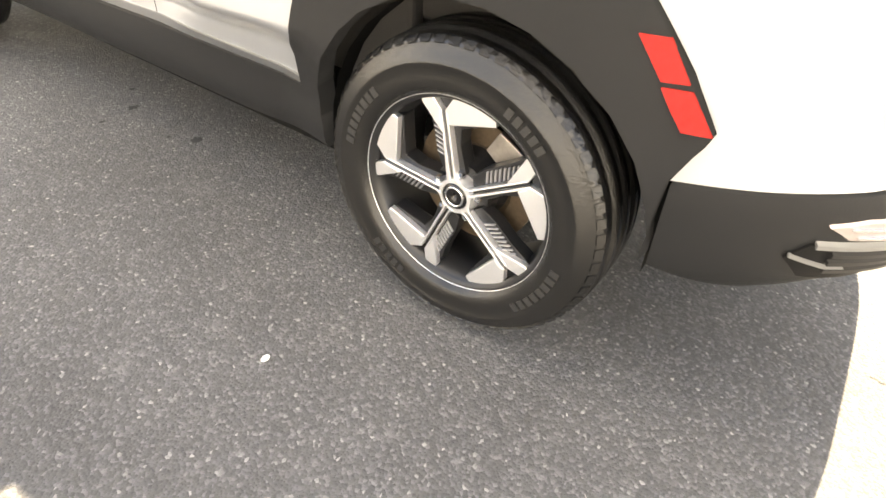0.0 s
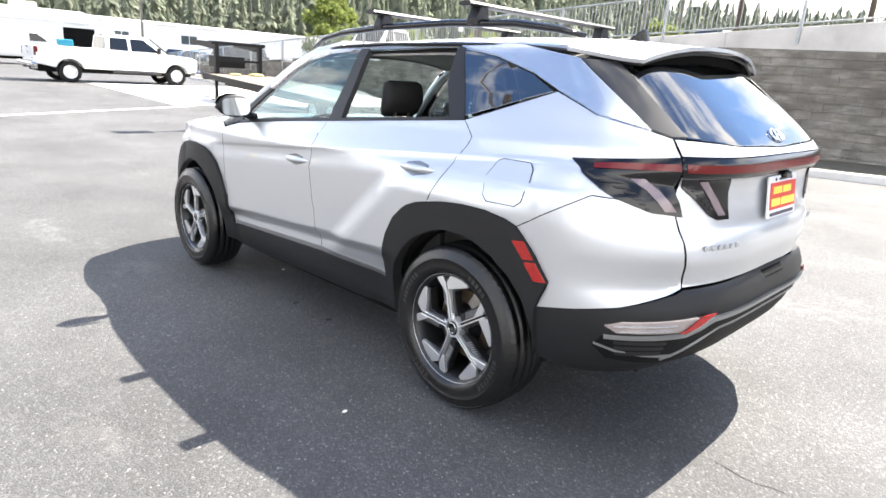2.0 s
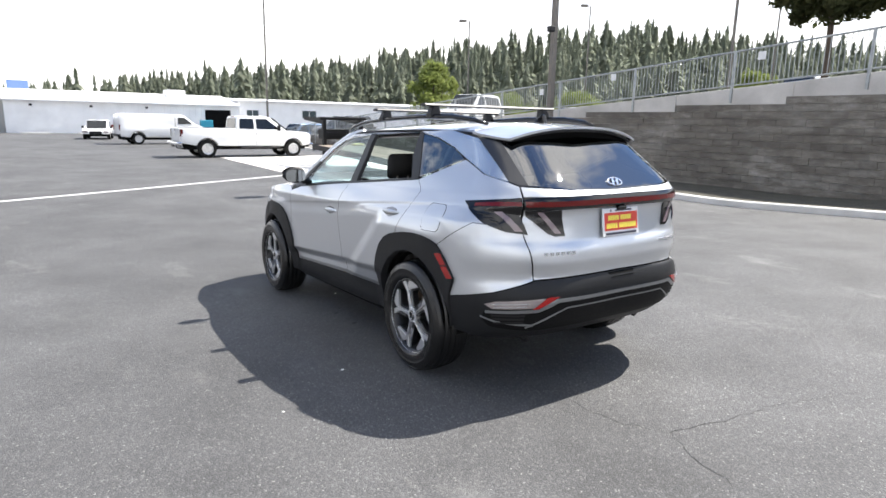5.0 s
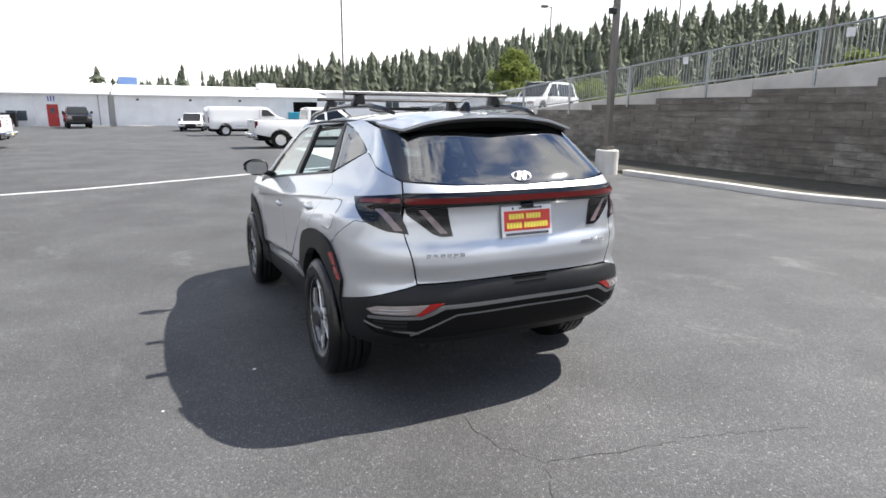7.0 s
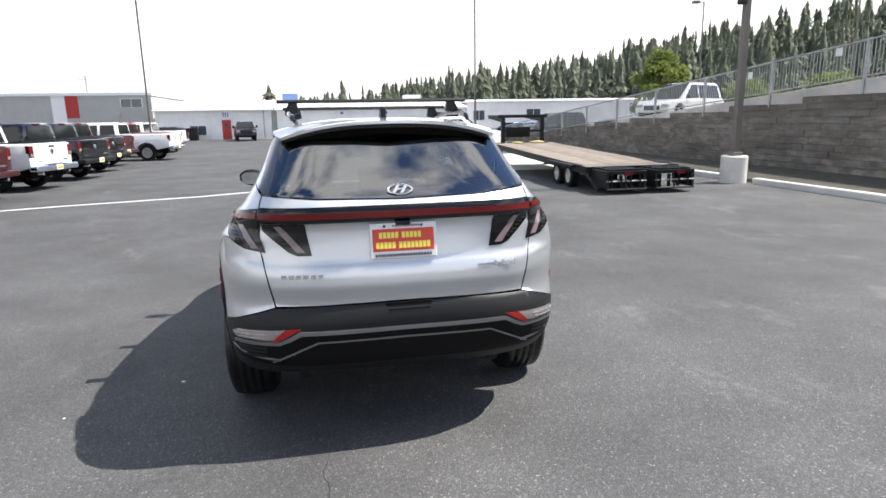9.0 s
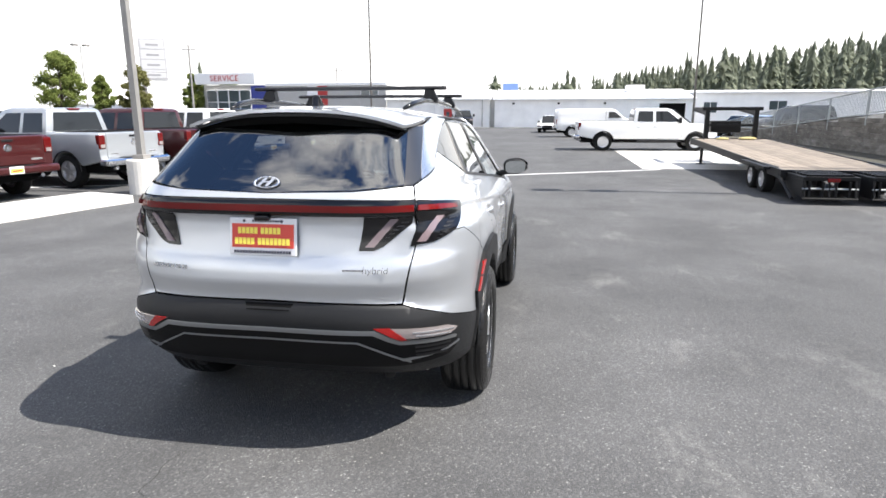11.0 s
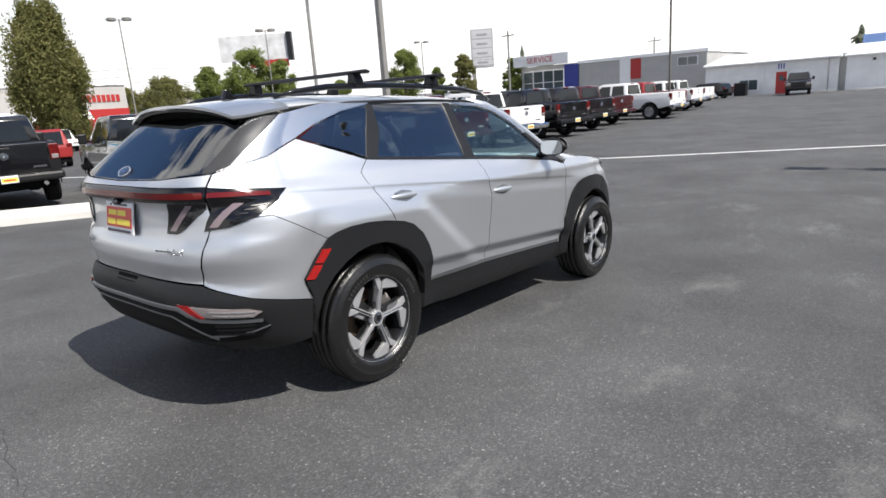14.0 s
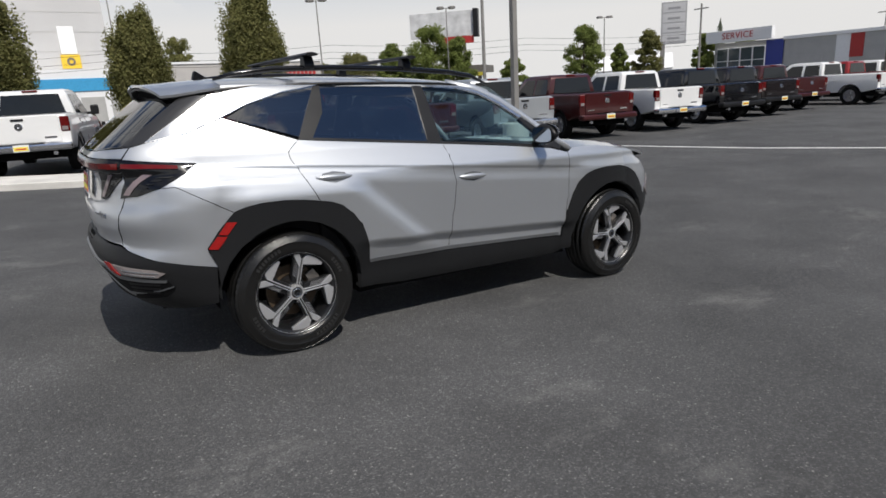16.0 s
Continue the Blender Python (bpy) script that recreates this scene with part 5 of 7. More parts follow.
def lamp_post(x, y, base, height, heads, block=None, radius=0.075, paint=BRONZE, label="tall square bronze lamp post with a box lamp head", extra=None, round_heads=False):
    p = empty("lamp_post", pose(x, y, base), label, "lamp post", "lamp posts round the lot")
    foot = 0.0
    if block:
        bh, br = block
        part("base_block", spun([(-0.1, br), (bh - 0.03, br), (bh, br - 0.03), (bh, 0.0)], 24, "z"), KERB, p, "round pale concrete base", smooth=False)
        part("base_cover", box(-0.14, 0.14, -0.14, 0.14, bh, bh + 0.10, 0.01), paint, p)
        foot = bh
    bm = bmesh.new()
    add_tube(bm, [(0, 0, foot - 0.05), (0, 0, height)], [radius, radius * 0.75], 4 if radius > 0.06 else 8)
    bmesh.ops.rotate(bm, matrix=Matrix.Rotation(radians(45), 3, "Z"), verts=bm.verts)
    part("pole", bm, paint, p)
    for dx, dy in heads:
        d = Vector((dx, dy, 0)).normalized()
        turn = math.degrees(math.atan2(d.y, d.x))
        part("arm", tube([(0, 0, height - 0.1), (d.x * 0.45, d.y * 0.45, height - 0.02)], 0.03, 6), paint, p)
        if round_heads:
            hd = part("lamp_head", spun([(height - 0.14, 0.0), (height - 0.14, 0.40), (height + 0.04, 0.42), (height + 0.12, 0.30), (height + 0.14, 0.0)], 20, "z", pose(0.62, 0, 0)), paint, p, at=pose(0, 0, 0, 0, 0, turn))
            part("lens", spun([(height - 0.165, 0.0), (height - 0.165, 0.30), (height - 0.142, 0.33)], 16, "z", pose(0.62, 0, 0)), CLEAR_LENS, hd)
            continue
        hd = part("lamp_head", box(0.35, 0.95, -0.2, 0.2, height - 0.12, height + 0.08, 0.04), paint, p, at=pose(0, 0, 0, 0, 0, turn))
        part("lens", box(0.42, 0.88, -0.15, 0.15, height - 0.14, height - 0.118, 0.005), CLEAR_LENS, hd)
    if extra:
        extra(p)
    return p


def camera_box(p):
    part("security_camera", box(-0.26, -0.06, -0.12, 0.06, 4.55, 4.72, 0.03), TRIM_BLACK, p)


lamp_post(-7.79, 7.78, ground_z(0, 7.8), 11.5, ((1, 0), (-1, 0)), (0.78, 0.33), 0.10, paint=PALE_POST, label="tall square grey lamp post on a round concrete base")
lamp_post(10.6, 9.55, ground_z(0, 10), 11.5, ((1, 0), (-1, 0)), (0.72, 0.34), 0.115, extra=camera_box, label="tall square bronze lamp post on a round concrete base")
lamp_post(9.82, 34.42, -0.15, 10.0, ((-1, -0.3),))
lamp_post(-10.28, 35.18, -0.15, 10.0, ((1, 0.2), (-1, -0.2)))
lamp_post(31.0, 42.0, 0.2, 10.4, ((-1, 0.2),))
lamp_post(23.0, 11.4, 2.2, 9.0, ((1, 0), (-1, 0)))
lamp_post(40.0, 36.0, 0.6, 11.5, ((-1, 0.2),))
lamp_post(28.5, 12.5, 2.3, 7.5, ((1, 0),), radius=0.05)


def far_at(az, d, ex=3.0, ey=-3.2):
    return ex + d * math.sin(radians(az)), ey + d * math.cos(radians(az))


for az, d, el in ((-65.7, 62, 8.1), (-54.4, 70, 6.95), (-40.8, 85, 5.2), (-82.3, 60, 8.6)):
    x, y = far_at(az, d)
    lamp_post(x, y, -0.15, d * math.tan(radians(el)) + 1.7, ((0.55, 0.83), (-0.55, -0.83)), paint=PALE_POST, label="tall grey lamp post with two round lamp heads", round_heads=True)
for az, d, h in ((-50.6, 46, 10.4), (-33.0, 80, 9.5), (-20.5, 90, 8.0)):
    x, y = far_at(az, d)
    p = empty("utility_pole", pose(x, y, -0.15), "slim weathered timber utility pole beside the road", "utility pole", "utility poles along the road")
    part("pole", tube([(0, 0, 0), (0, 0, h)], [0.14, 0.10], 10), PALE_POST, p)
    part("cross_arm", box(-0.9, 0.9, -0.05, 0.05, h - 0.6, h - 0.48), PALE_POST, p)
wires = bmesh.new()
for z, d in ((5.6, 72), (6.3, 72.5), (7.1, 73)):
    pts = []
    for k in range(25):
        az = -100 + 70 * k / 24
        x, y = far_at(az, d / max(0.5, math.cos(radians(az + 72))))
        pts.append((x, y, z - 0.4 * math.sin(math.pi * (k % 6) / 6)))
    add_tube(wires, pts, 0.016, 4)
tagged(part("overhead_wire", wires, TRIM_BLACK, None), "thin dark overhead wires along the road", "wires", kind="stuff")

# ---- buildings ----
WHITE_WALL = plain("white_metal_wall", (0.91, 0.91, 0.90), 0.6, vary=0.1, scale=0.8, bump_scale=20)
WHITE_ROOF = plain("white_metal_roof", (0.82, 0.82, 0.82), 0.5, vary=0.06, scale=0.3)
GREY_WALL = plain("grey_stucco", (0.44, 0.435, 0.42), 0.85, vary=0.1, scale=1.0, bump=0.2, bump_scale=25)
PALE_WALL = plain("pale_stucco", (0.86, 0.855, 0.84), 0.85, vary=0.1, scale=1.0)
RED_PAINT = plain("red_paint", (0.42, 0.030, 0.028), 0.5, vary=0.08)
BLUE_PAINT = plain("blue_paint", (0.03, 0.05, 0.28), 0.45, vary=0.08)
TEAL = plain("blue_plastic", (0.03, 0.32, 0.45), 0.5, vary=0.1)
PANE = plain("dark_pane", (0.07, 0.09, 0.10), 0.08, vary=0.2, scale=1, coat=0.5)
FRAME = plain("white_frame", (0.84, 0.84, 0.84), 0.5, vary=0.05)


def house(name, m, w, d, h, wall_mat, roof_mat, label, category="building", roof_h=1.3, over=0.25, ribs=0.0):
    """A long low hall, its front along x on the local y = 0, with a shallow pitched roof going up to the back."""
    b = empty(name, m, label, category)
    part("wall", box(0, w, 0, d, -0.4, h), wall_mat, b)
    if ribs:
        rm = bmesh.new()
        x = ribs / 2
        while x < w:
            add_box(rm, x - ribs * 0.22, x + ribs * 0.22, -0.045, 0.01, -0.3, h - 0.02)
            x += ribs
        tagged(part("wall_rib", rm, wall_mat, b), kind="stuff")
    part("roof", prism([(-over, h - 0.02), (-over, h + 0.14), (d * 0.5, h + roof_h), (d + over, h + 0.14), (d + over, h - 0.02)], -0.2, w + 0.2, "x"), roof_mat, b)
    part("gutter", box(-0.1, w + 0.1, -over - 0.12, -over, h - 0.04, h + 0.1, 0.02), FRAME, b)
    return b


def window(b, x0, x1, z0, z1, y=0.0, panes=2, name="window"):
    w = part(name, box(x0 - 0.06, x1 + 0.06, y - 0.07, y - 0.002, z0 - 0.06, z1 + 0.06, 0.01), FRAME, b)
    step = (x1 - x0) / panes
    for k in range(panes):
        part("pane", box(x0 + k * step + 0.03, x0 + (k + 1) * step - 0.03, y - 0.085, y - 0.071, z0, z1), PANE, w)
    return w


hall = house("metal_hall", pose(-4.7, 66, -0.15), 21.5, 16, 3.05, WHITE_WALL, WHITE_ROOF, "long low white metal hall with ribbed walls and a pale roof", ribs=0.62)
# no opening is cut: a near-black sheet stands for the bay's dark inside
part("open_bay_shade", box(17.9, 20.6, -0.06, -0.05, 0.2, 2.6), DARK, hall, "dark sheet standing for the unlit inside of an open doorway")
# grey piece filling the corner gap, its tone standing for the shadow there
part("corner_shadow_gap", box(-0.55, -0.05, 0.4, 0.9, -0.2, 3.4), GREY_WALL, hall)
part("roof_unit", box(0.3, 2.2, 8.0, 9.0, 3.6, 5.2, 0.02), plain("faded_blue", (0.16, 0.26, 0.5), 0.6), hall, "blue box on the roof")
part("roof_unit", box(15.0, 17.0, 5.0, 7.0, 4.0, 4.75, 0.05), FRAME, hall)
for x in (2.0, 7.0, 12.0):
    part("wall_lamp", box(x, x + 0.25, -0.2, -0.02, 2.55, 2.75, 0.03), TRIM_BLACK, hall)
for k, (x, w) in enumerate(((1.2, 2.2), (5.5, 1.8), (8.8, 2.0), (-2.0, 1.6))):
    st = part("wheel_stop", box(-4.7 + x, -4.7 + x + w, 62.6, 62.75, -0.15, 0.0, 0.03), KERB, None)
    tagged(st, "pale concrete wheel stop before the hall", "wheel stop", "wheel stops")
mid = house("workshop", pose(-17.3, 66, -0.15), 12.0, 16, 3.1, PALE_WALL, WHITE_ROOF, "pale stucco workshop with a red door and small windows")
window(mid, 0.5, 2.2, 0.55, 1.5)
window(mid, 3.4, 5.1, 0.55, 1.5)
dr = part("door", box(6.75, 7.7, -0.06, -0.01, 0.0, 2.1, 0.01), RED_PAINT, mid, "red steel door")
part("door_handle", box(7.55, 7.62, -0.12, -0.06, 0.95, 1.08, 0.01), STEEL, dr)
part("door_window", box(7.05, 7.4, -0.075, -0.061, 1.25, 1.75), PANE, dr)
part("round_sign", spun([(0.0, 0.0), (0.0, 0.55), (0.06, 0.55), (0.06, 0.0)], 24, "x", pose(7.2, -0.08, 2.68, 0, 0, -90)), FRAME, mid, "white round sign with a dark arch")
part("sign_mark", add_box(add_box(box(6.92, 7.02, -0.17, -0.15, 2.4, 2.9), 7.15, 7.25, -0.17, -0.15, 2.4, 2.9), 7.38, 7.48, -0.17, -0.15, 2.4, 2.9), BLUE_PAINT, mid)
part("downpipe", tube([(5.7, -0.1, 0.0), (5.7, -0.1, 3.1)], 0.08, 8), FRAME, mid)
part("downpipe", tube([(11.2, -0.1, 0.0), (11.2, -0.1, 3.1)], 0.06, 8), GREY_WALL, mid)
bn = part("waste_bin", box(-14.1, -12.95, 64.6, 65.5, -0.15, 1.15, 0.04), TRIM_BLACK, None)
tagged(bn, "dark grey steel waste bin against the workshop", "waste bin")
far_hall = house("white_hall", pose(17.3, 67.5, -0.15), 32.0, 15, 3.7, WHITE_WALL, WHITE_ROOF, "white flat-fronted hall beyond the pickups", roof_h=0.5)
window(far_hall, 7.5, 9.3, 1.9, 2.8)
window(far_hall, 0.8, 2.2, 1.6, 2.7)
bx = part("storage_crate", box(12.2, 13.4, 63.5, 64.3, -0.15, 1.35, 0.05), TEAL, None)
tagged(bx, "bright blue plastic crate stood by the open bay", "crate")
# dealership service wing
sv = empty("service_building", pose(-34.5, 71, -0.15), "grey stucco service building with red and white panels", "building")
part("wall", box(0, 15.8, 0, 18, -0.4, 5.0), GREY_WALL, sv)
part("parapet", box(-0.15, 15.95, -0.15, 18.1, 5.0, 5.38, 0.03), FRAME, sv)
part("red_panel", box(6.9, 8.2, -0.06, -0.01, 2.6, 4.99), RED_PAINT, sv)
part("white_panel", box(5.5, 6.9, -0.05, -0.01, 1.2, 4.99), FRAME, sv)
part("red_panel", box(6.0, 7.0, -0.07, -0.052, 0.9, 2.0), RED_PAINT, sv)
window(sv, 12.6, 14.8, 3.7, 4.6)
for x0 in (0.8, 9.0):
    g = part("garage_door", box(x0, x0 + 3.4, -0.05, -0.01, 0.0, 3.2), plain("garage_door_grey", (0.45, 0.44, 0.43), 0.6), sv)
    for k in range(5):
        part("door_slat", box(x0 + 0.02, x0 + 3.38, -0.065, -0.051, 0.06 + 0.63 * k, 0.63 + 0.63 * k - 0.03, 0.004), GREY_WALL, g)
ent = empty("service_entrance", pose(-43.8, 70.4, -0.15), "glazed service entrance under a white sign board", "building")
part("wall", box(0.6, 9.2, 0.6, 9, -0.4, 5.2), GREY_WALL, ent)
sb = part("sign_board", box(0, 8.3, -0.5, 0.2, 5.25, 6.65, 0.03), FRAME, ent, "white sign board with red writing")
lettering("SERVICE", 1.02, pose(4.15, -0.53, 5.95, 90, 0, 0), RED_PAINT, sb, "sign_lettering", 0.02, 0.0, 1.08)
for k in range(4):
    w = part("window", box(1.0 + 1.55 * k, 2.5 + 1.55 * k, 0.45, 0.59, 0.0, 4.6, 0.02), FRAME, ent)
    for z0, z1 in ((0.1, 1.5), (1.6, 3.0), (3.1, 4.5)):
        part("pane", box(1.08 + 1.55 * k, 2.42 + 1.55 * k, 0.42, 0.449, z0, z1), PANE, w)
part("blue_panel", box(7.2, 9.2, 0.50, 0.59, 0.0, 5.1), BLUE_PAINT, ent)
# road-side buildings, far off
shop = empty("roadside_shop", pose(-75.0, 4.0, -0.15), "low grey-beige shop with a red lower band and white awnings", "building")
part("wall", box(-12, 0, 6.5, 27.3, -0.3, 6.2), plain("shop_stucco", (0.46, 0.44, 0.42), 0.85, vary=0.08, scale=0.8), shop)
part("parapet", box(-12.1, 0.12, 6.4, 27.4, 6.2, 6.45), FRAME, shop)
part("red_band", box(0.0, 0.08, 6.5, 27.3, 0.0, 3.5), RED_PAINT, shop)
for k in range(3):
    y = 8 + 5.6 * k
    part("awning", prism([(0.08, 3.6), (0.08, 2.4), (1.4, 2.4)], y, y + 3.4, "y"), FRAME, shop)
for k in range(8):
    part("sign_mark", box(0.01, 0.10, 22.2 + 0.55 * k, 22.6 + 0.55 * k, 4.35, 5.15), RED_PAINT, shop)
back_shop = empty("far_shop", pose(-95.0, 52.0, -0.15, 0, 0, 28), "low beige building beyond the road", "building")
part("wall", box(-10, 0, -9, 6, -0.3, 5.8), plain("beige_block", (0.40, 0.37, 0.33), 0.85, vary=0.08, scale=0.8), back_shop)
part("parapet", box(-10.1, 0.1, -9.1, 6.1, 5.8, 6.1), PALE_WALL, back_shop)
tower = empty("tall_white_building", pose(-91, 0, -0.15), "tall pale building with a blue-banded front hall", "building")
part("wall", box(-14, 0, -14, 8.2, -0.3, 30), plain("tower_panels", (0.52, 0.515, 0.51), 0.8, vary=0.12, scale=0.12), tower)
for k in range(9):
    part("wall_seam", box(-0.02, 0.03, -14, 8.2, 9.0 + 2.4 * k, 9.06 + 2.4 * k), GREY_WALL, tower)
part("panel", box(0.0, 0.1, 2.7, 4.5, 8.7, 12.1, 0.02), FRAME, tower)
hl = part("front_hall", box(0.02, 13, -16, 8.9, -0.3, 6.1), FRAME, tower)
part("blue_band", box(13.0, 13.1, -16, 8.9, 3.7, 5.1), plain("sky_blue_band", (0.05, 0.34, 0.62), 0.5), hl)
for k in range(8):
    part("bay_door", box(13.0, 13.06, -15 + 3.0 * k, -12.6 + 3.0 * k, 0.2, 3.0, 0.01), GREY_WALL, hl)
ys = part("yellow_sign", box(0.02, 0.3, 2.5, 4.7, 6.9, 8.6, 0.02), plain("yellow_sign", (0.75, 0.5, 0.04), 0.5), tower)
part("sign_mark", spun([(0.30, 0.25), (0.36, 0.25), (0.36, 0.5), (0.30, 0.5)], 16, "x", pose(0, 3.6, 7.75)), BRONZE, ys)
bill = empty("billboard", pose(-130.5, 89.4, -0.15, 0, 0, 42), "large pale roadside billboard on posts", "billboard")
part("board", box(-9, 7.6, 0, 0.8, 14.4, 20.4, 0.05), plain("billboard_print", (0.62, 0.62, 0.62), 0.6, vary=0.3, scale=0.5), bill)
part("end_panel", box(7.6, 8.8, -0.6, 1.4, 14.0, 20.6), TRIM_BLACK, bill)
part("red_strip", box(-2, 7.6, -0.1, 0.0, 12.6, 14.3), RED_PAINT, bill)
for x in (-6, 5):
    part("post", box(x - 0.4, x + 0.4, 0.1, 0.7, 0, 14.5), BRONZE, bill)
pyl = empty("pylon_sign", pose(-59.6, 85, -0.15, 0, 0, 36), "tall white pylon sign with grey panels", "sign")
part("post", box(-1.9, -1.2, -0.3, 0.3, 0, 7.5), PALE_POST, pyl)
pb = part("sign_panel", box(-1.9, 1.9, -0.4, 0.4, 6.6, 12.9, 0.05), plain("sign_grey", (0.40, 0.40, 0.41), 0.6, vary=0.05), pyl)
SIGN_FACE = plain("sign_face", (0.52, 0.52, 0.53), 0.6, vary=0.06)
GREY_PRINT = plain("grey_print", (0.30, 0.30, 0.31), 0.5)
for k in range(4):
    fp = part("panel_face", box(-1.65, 1.65, -0.43, -0.405, 6.85 + 1.5 * k, 8.15 + 1.5 * k, 0.01), SIGN_FACE, pb)
    part("panel_mark", box(-0.9, 0.9, -0.455, -0.432, 7.3 + 1.5 * k, 7.6 + 1.5 * k), GREY_PRINT, fp)
yw = empty("roadside_canopy", pose(-92, 62, -0.15, 0, 0, 40), "low far canopy with a yellow band", "building")
part("roof", box(-9, 9, -4, 4, 4.2, 5.4), BRONZE, yw)
part("band", box(-9, 9, -4.08, -4.0, 3.6, 4.2), plain("yellow_band", (0.5, 0.42, 0.05), 0.6), yw)
for x in (-8, -3, 3, 8):
    part("column", box(x - 0.3, x + 0.3, -3.5, -2.9, 0, 4.3), BRONZE, yw)
gb = house("gable_house", pose(-82, 92, -0.15, 0, 0, 38), 14, 12, 3.2, FRAME, WHITE_ROOF, "far white house with a pale roof", "house", 3.0)

# ---- vehicles ----
PAINTS = {}
for nm, col, metal in (("white", (0.78, 0.78, 0.77), 0.0), ("black", (0.004, 0.004, 0.005), 0.0), ("maroon", (0.055, 0.005, 0.005), 0.3), ("silver", (0.42, 0.44, 0.46), 0.5),
                       ("grey", (0.016, 0.012, 0.013), 0.3), ("red", (0.30, 0.02, 0.018), 0.1), ("blue", (0.03, 0.09, 0.20), 0.3)):
    PAINTS[nm] = car_paint(nm + "_paint", col, metal, 0.14 if nm in ("black", "grey") else 0.36, coat=0.8)
HUBCAP = plain("bright_wheel", (0.66, 0.66, 0.67), 0.3, 0.9, vary=0.1)
FAR_TYRE = plain("dusty_tyre", (0.012, 0.0118, 0.0115), 0.8, vary=0.2, gloss=0.2)
TRUCK_LAMP = plain("dark_red_lens", (0.10, 0.004, 0.004), 0.18, vary=0.1)
VEH_GLASS = plain("vehicle_glass", (0.010, 0.012, 0.014), 0.05, vary=0.1, gloss=0.45)


def soft(ob, angle=34):
    """Smooth shading that keeps the folds sharp."""
    ob.data.polygons.foreach_set("use_smooth", [True] * len(ob.data.polygons))
    ob.data.set_sharp_from_angle(angle=radians(angle))
    return ob


flank = curve((0.30, 0.945), (0.55, 0.968), (0.75, 0.990), (0.95, 1.0), (1.08, 0.996), (1.16, 0.978), (1.28, 0.966), (1.36, 0.945), (1.60, 0.935), (1.80, 0.905), (2.02, 0.86))


def sculpt(bm, wheels, half, flare=0.035, reach=0.66, levels=(0.62, 0.76, 0.90, 1.02, 1.10, 1.18, 1.28)):
    """Rounds the flat flanks of a body and swells them over its wheels."""
    for z in levels:
        bmesh.ops.bisect_plane(bm, geom=bm.verts[:] + bm.edges[:] + bm.faces[:], plane_co=(0, 0, z), plane_no=(0, 0, 1))
    for y in wheels:
        for d in (-0.68, -0.56, -0.40, -0.2, 0.0, 0.2, 0.40, 0.56, 0.68):
            bmesh.ops.bisect_plane(bm, geom=bm.verts[:] + bm.edges[:] + bm.faces[:], plane_co=(0, y + d, 0), plane_no=(0, 1, 0))
    for v in bm.verts:
        if abs(v.co.x) > half * 0.85:
            near = min(math.hypot(v.co.y - y, v.co.z - 0.41) for y in wheels)
            v.co.x *= flank(v.co.z)
            v.co.x += math.copysign(flare * ease((reach - near) / 0.14), v.co.x)
    return bm


def road_wheel(parent, x, y, r, w, side, rim_mat=HUBCAP):
    wh = part("wheel", spun([(-w / 2, r * 0.62), (-w / 2, r * 0.93), (-w * 0.36, r), (w * 0.36, r), (w / 2, r * 0.93), (w / 2, r * 0.62)], 24), FAR_TYRE, parent, at=pose(x, y, r), smooth=False)
    rim = bmesh.new()
    add_spun(rim, [(side * w * 0.20, 0.0), (side * w * 0.20, r * 0.5), (side * w * 0.44, r * 0.56), (side * w * 0.46, r * 0.63), (-side * w * 0.4, r * 0.63)], 24)
    for k in range(5):
        a = 2 * math.pi * k / 5
        add_box(rim, min(0, side * w * 0.40), max(0, side * w * 0.40), -r * 0.09, r * 0.09, r * 0.08, r * 0.58, 0, Matrix.Rotation(a, 4, "X"))
    bmesh.ops.recalc_face_normals(rim, faces=rim.faces)
    part("rim", rim, rim_mat, wh)


def arch_line(y, r, z):
    n = 8
    return [(y + r * math.cos(math.pi * (1 - k / n)), max(z, 0.40 + r * math.sin(math.pi * (1 - k / n)))) for k in range(n + 1)]


def tapered(bm, outline_low, x_low, x_top, z0, z1, bevel=0.03):
    """A cabin: side outline in (y, z), narrowing towards its top."""
    def hx(z):
        return x_low + (x_top - x_low) * (z - z0) / (z1 - z0)
    a = [bm.verts.new((-hx(z), y, z)) for y, z in outline_low]
    b = [bm.verts.new((hx(z), y, z)) for y, z in outline_low]
    n = len(a)
    fs = [bm.faces.new(a), bm.faces.new(b)] + [bm.faces.new((a[i], a[(i + 1) % n], b[(i + 1) % n], b[i])) for i in range(n)]
    bmesh.ops.recalc_face_normals(bm, faces=fs)
    if bevel:
        bmesh.ops.bevel(bm, geom=list({e for f in fs for e in f.edges}), offset=bevel, segments=2, affect="EDGES", profile=0.5)
    return bm


def side_pane(pts, x_low, x_top, z0, z1, sgn):
    bm = bmesh.new()
    def hx(z):
        return x_low + (x_top - x_low) * (z - z0) / (z1 - z0)
    o = [bm.verts.new((sgn * (hx(z) + 0.006), y, z)) for y, z in pts]
    i = [bm.verts.new((sgn * (hx(z) - 0.03), y, z)) for y, z in pts]
    n = len(o)
    bm.faces.new(o)
    for k in range(n):
        bm.faces.new((o[k], o[(k + 1) % n], i[(k + 1) % n], i[k]))
    bmesh.ops.recalc_face_normals(bm, faces=bm.faces)
    return bm


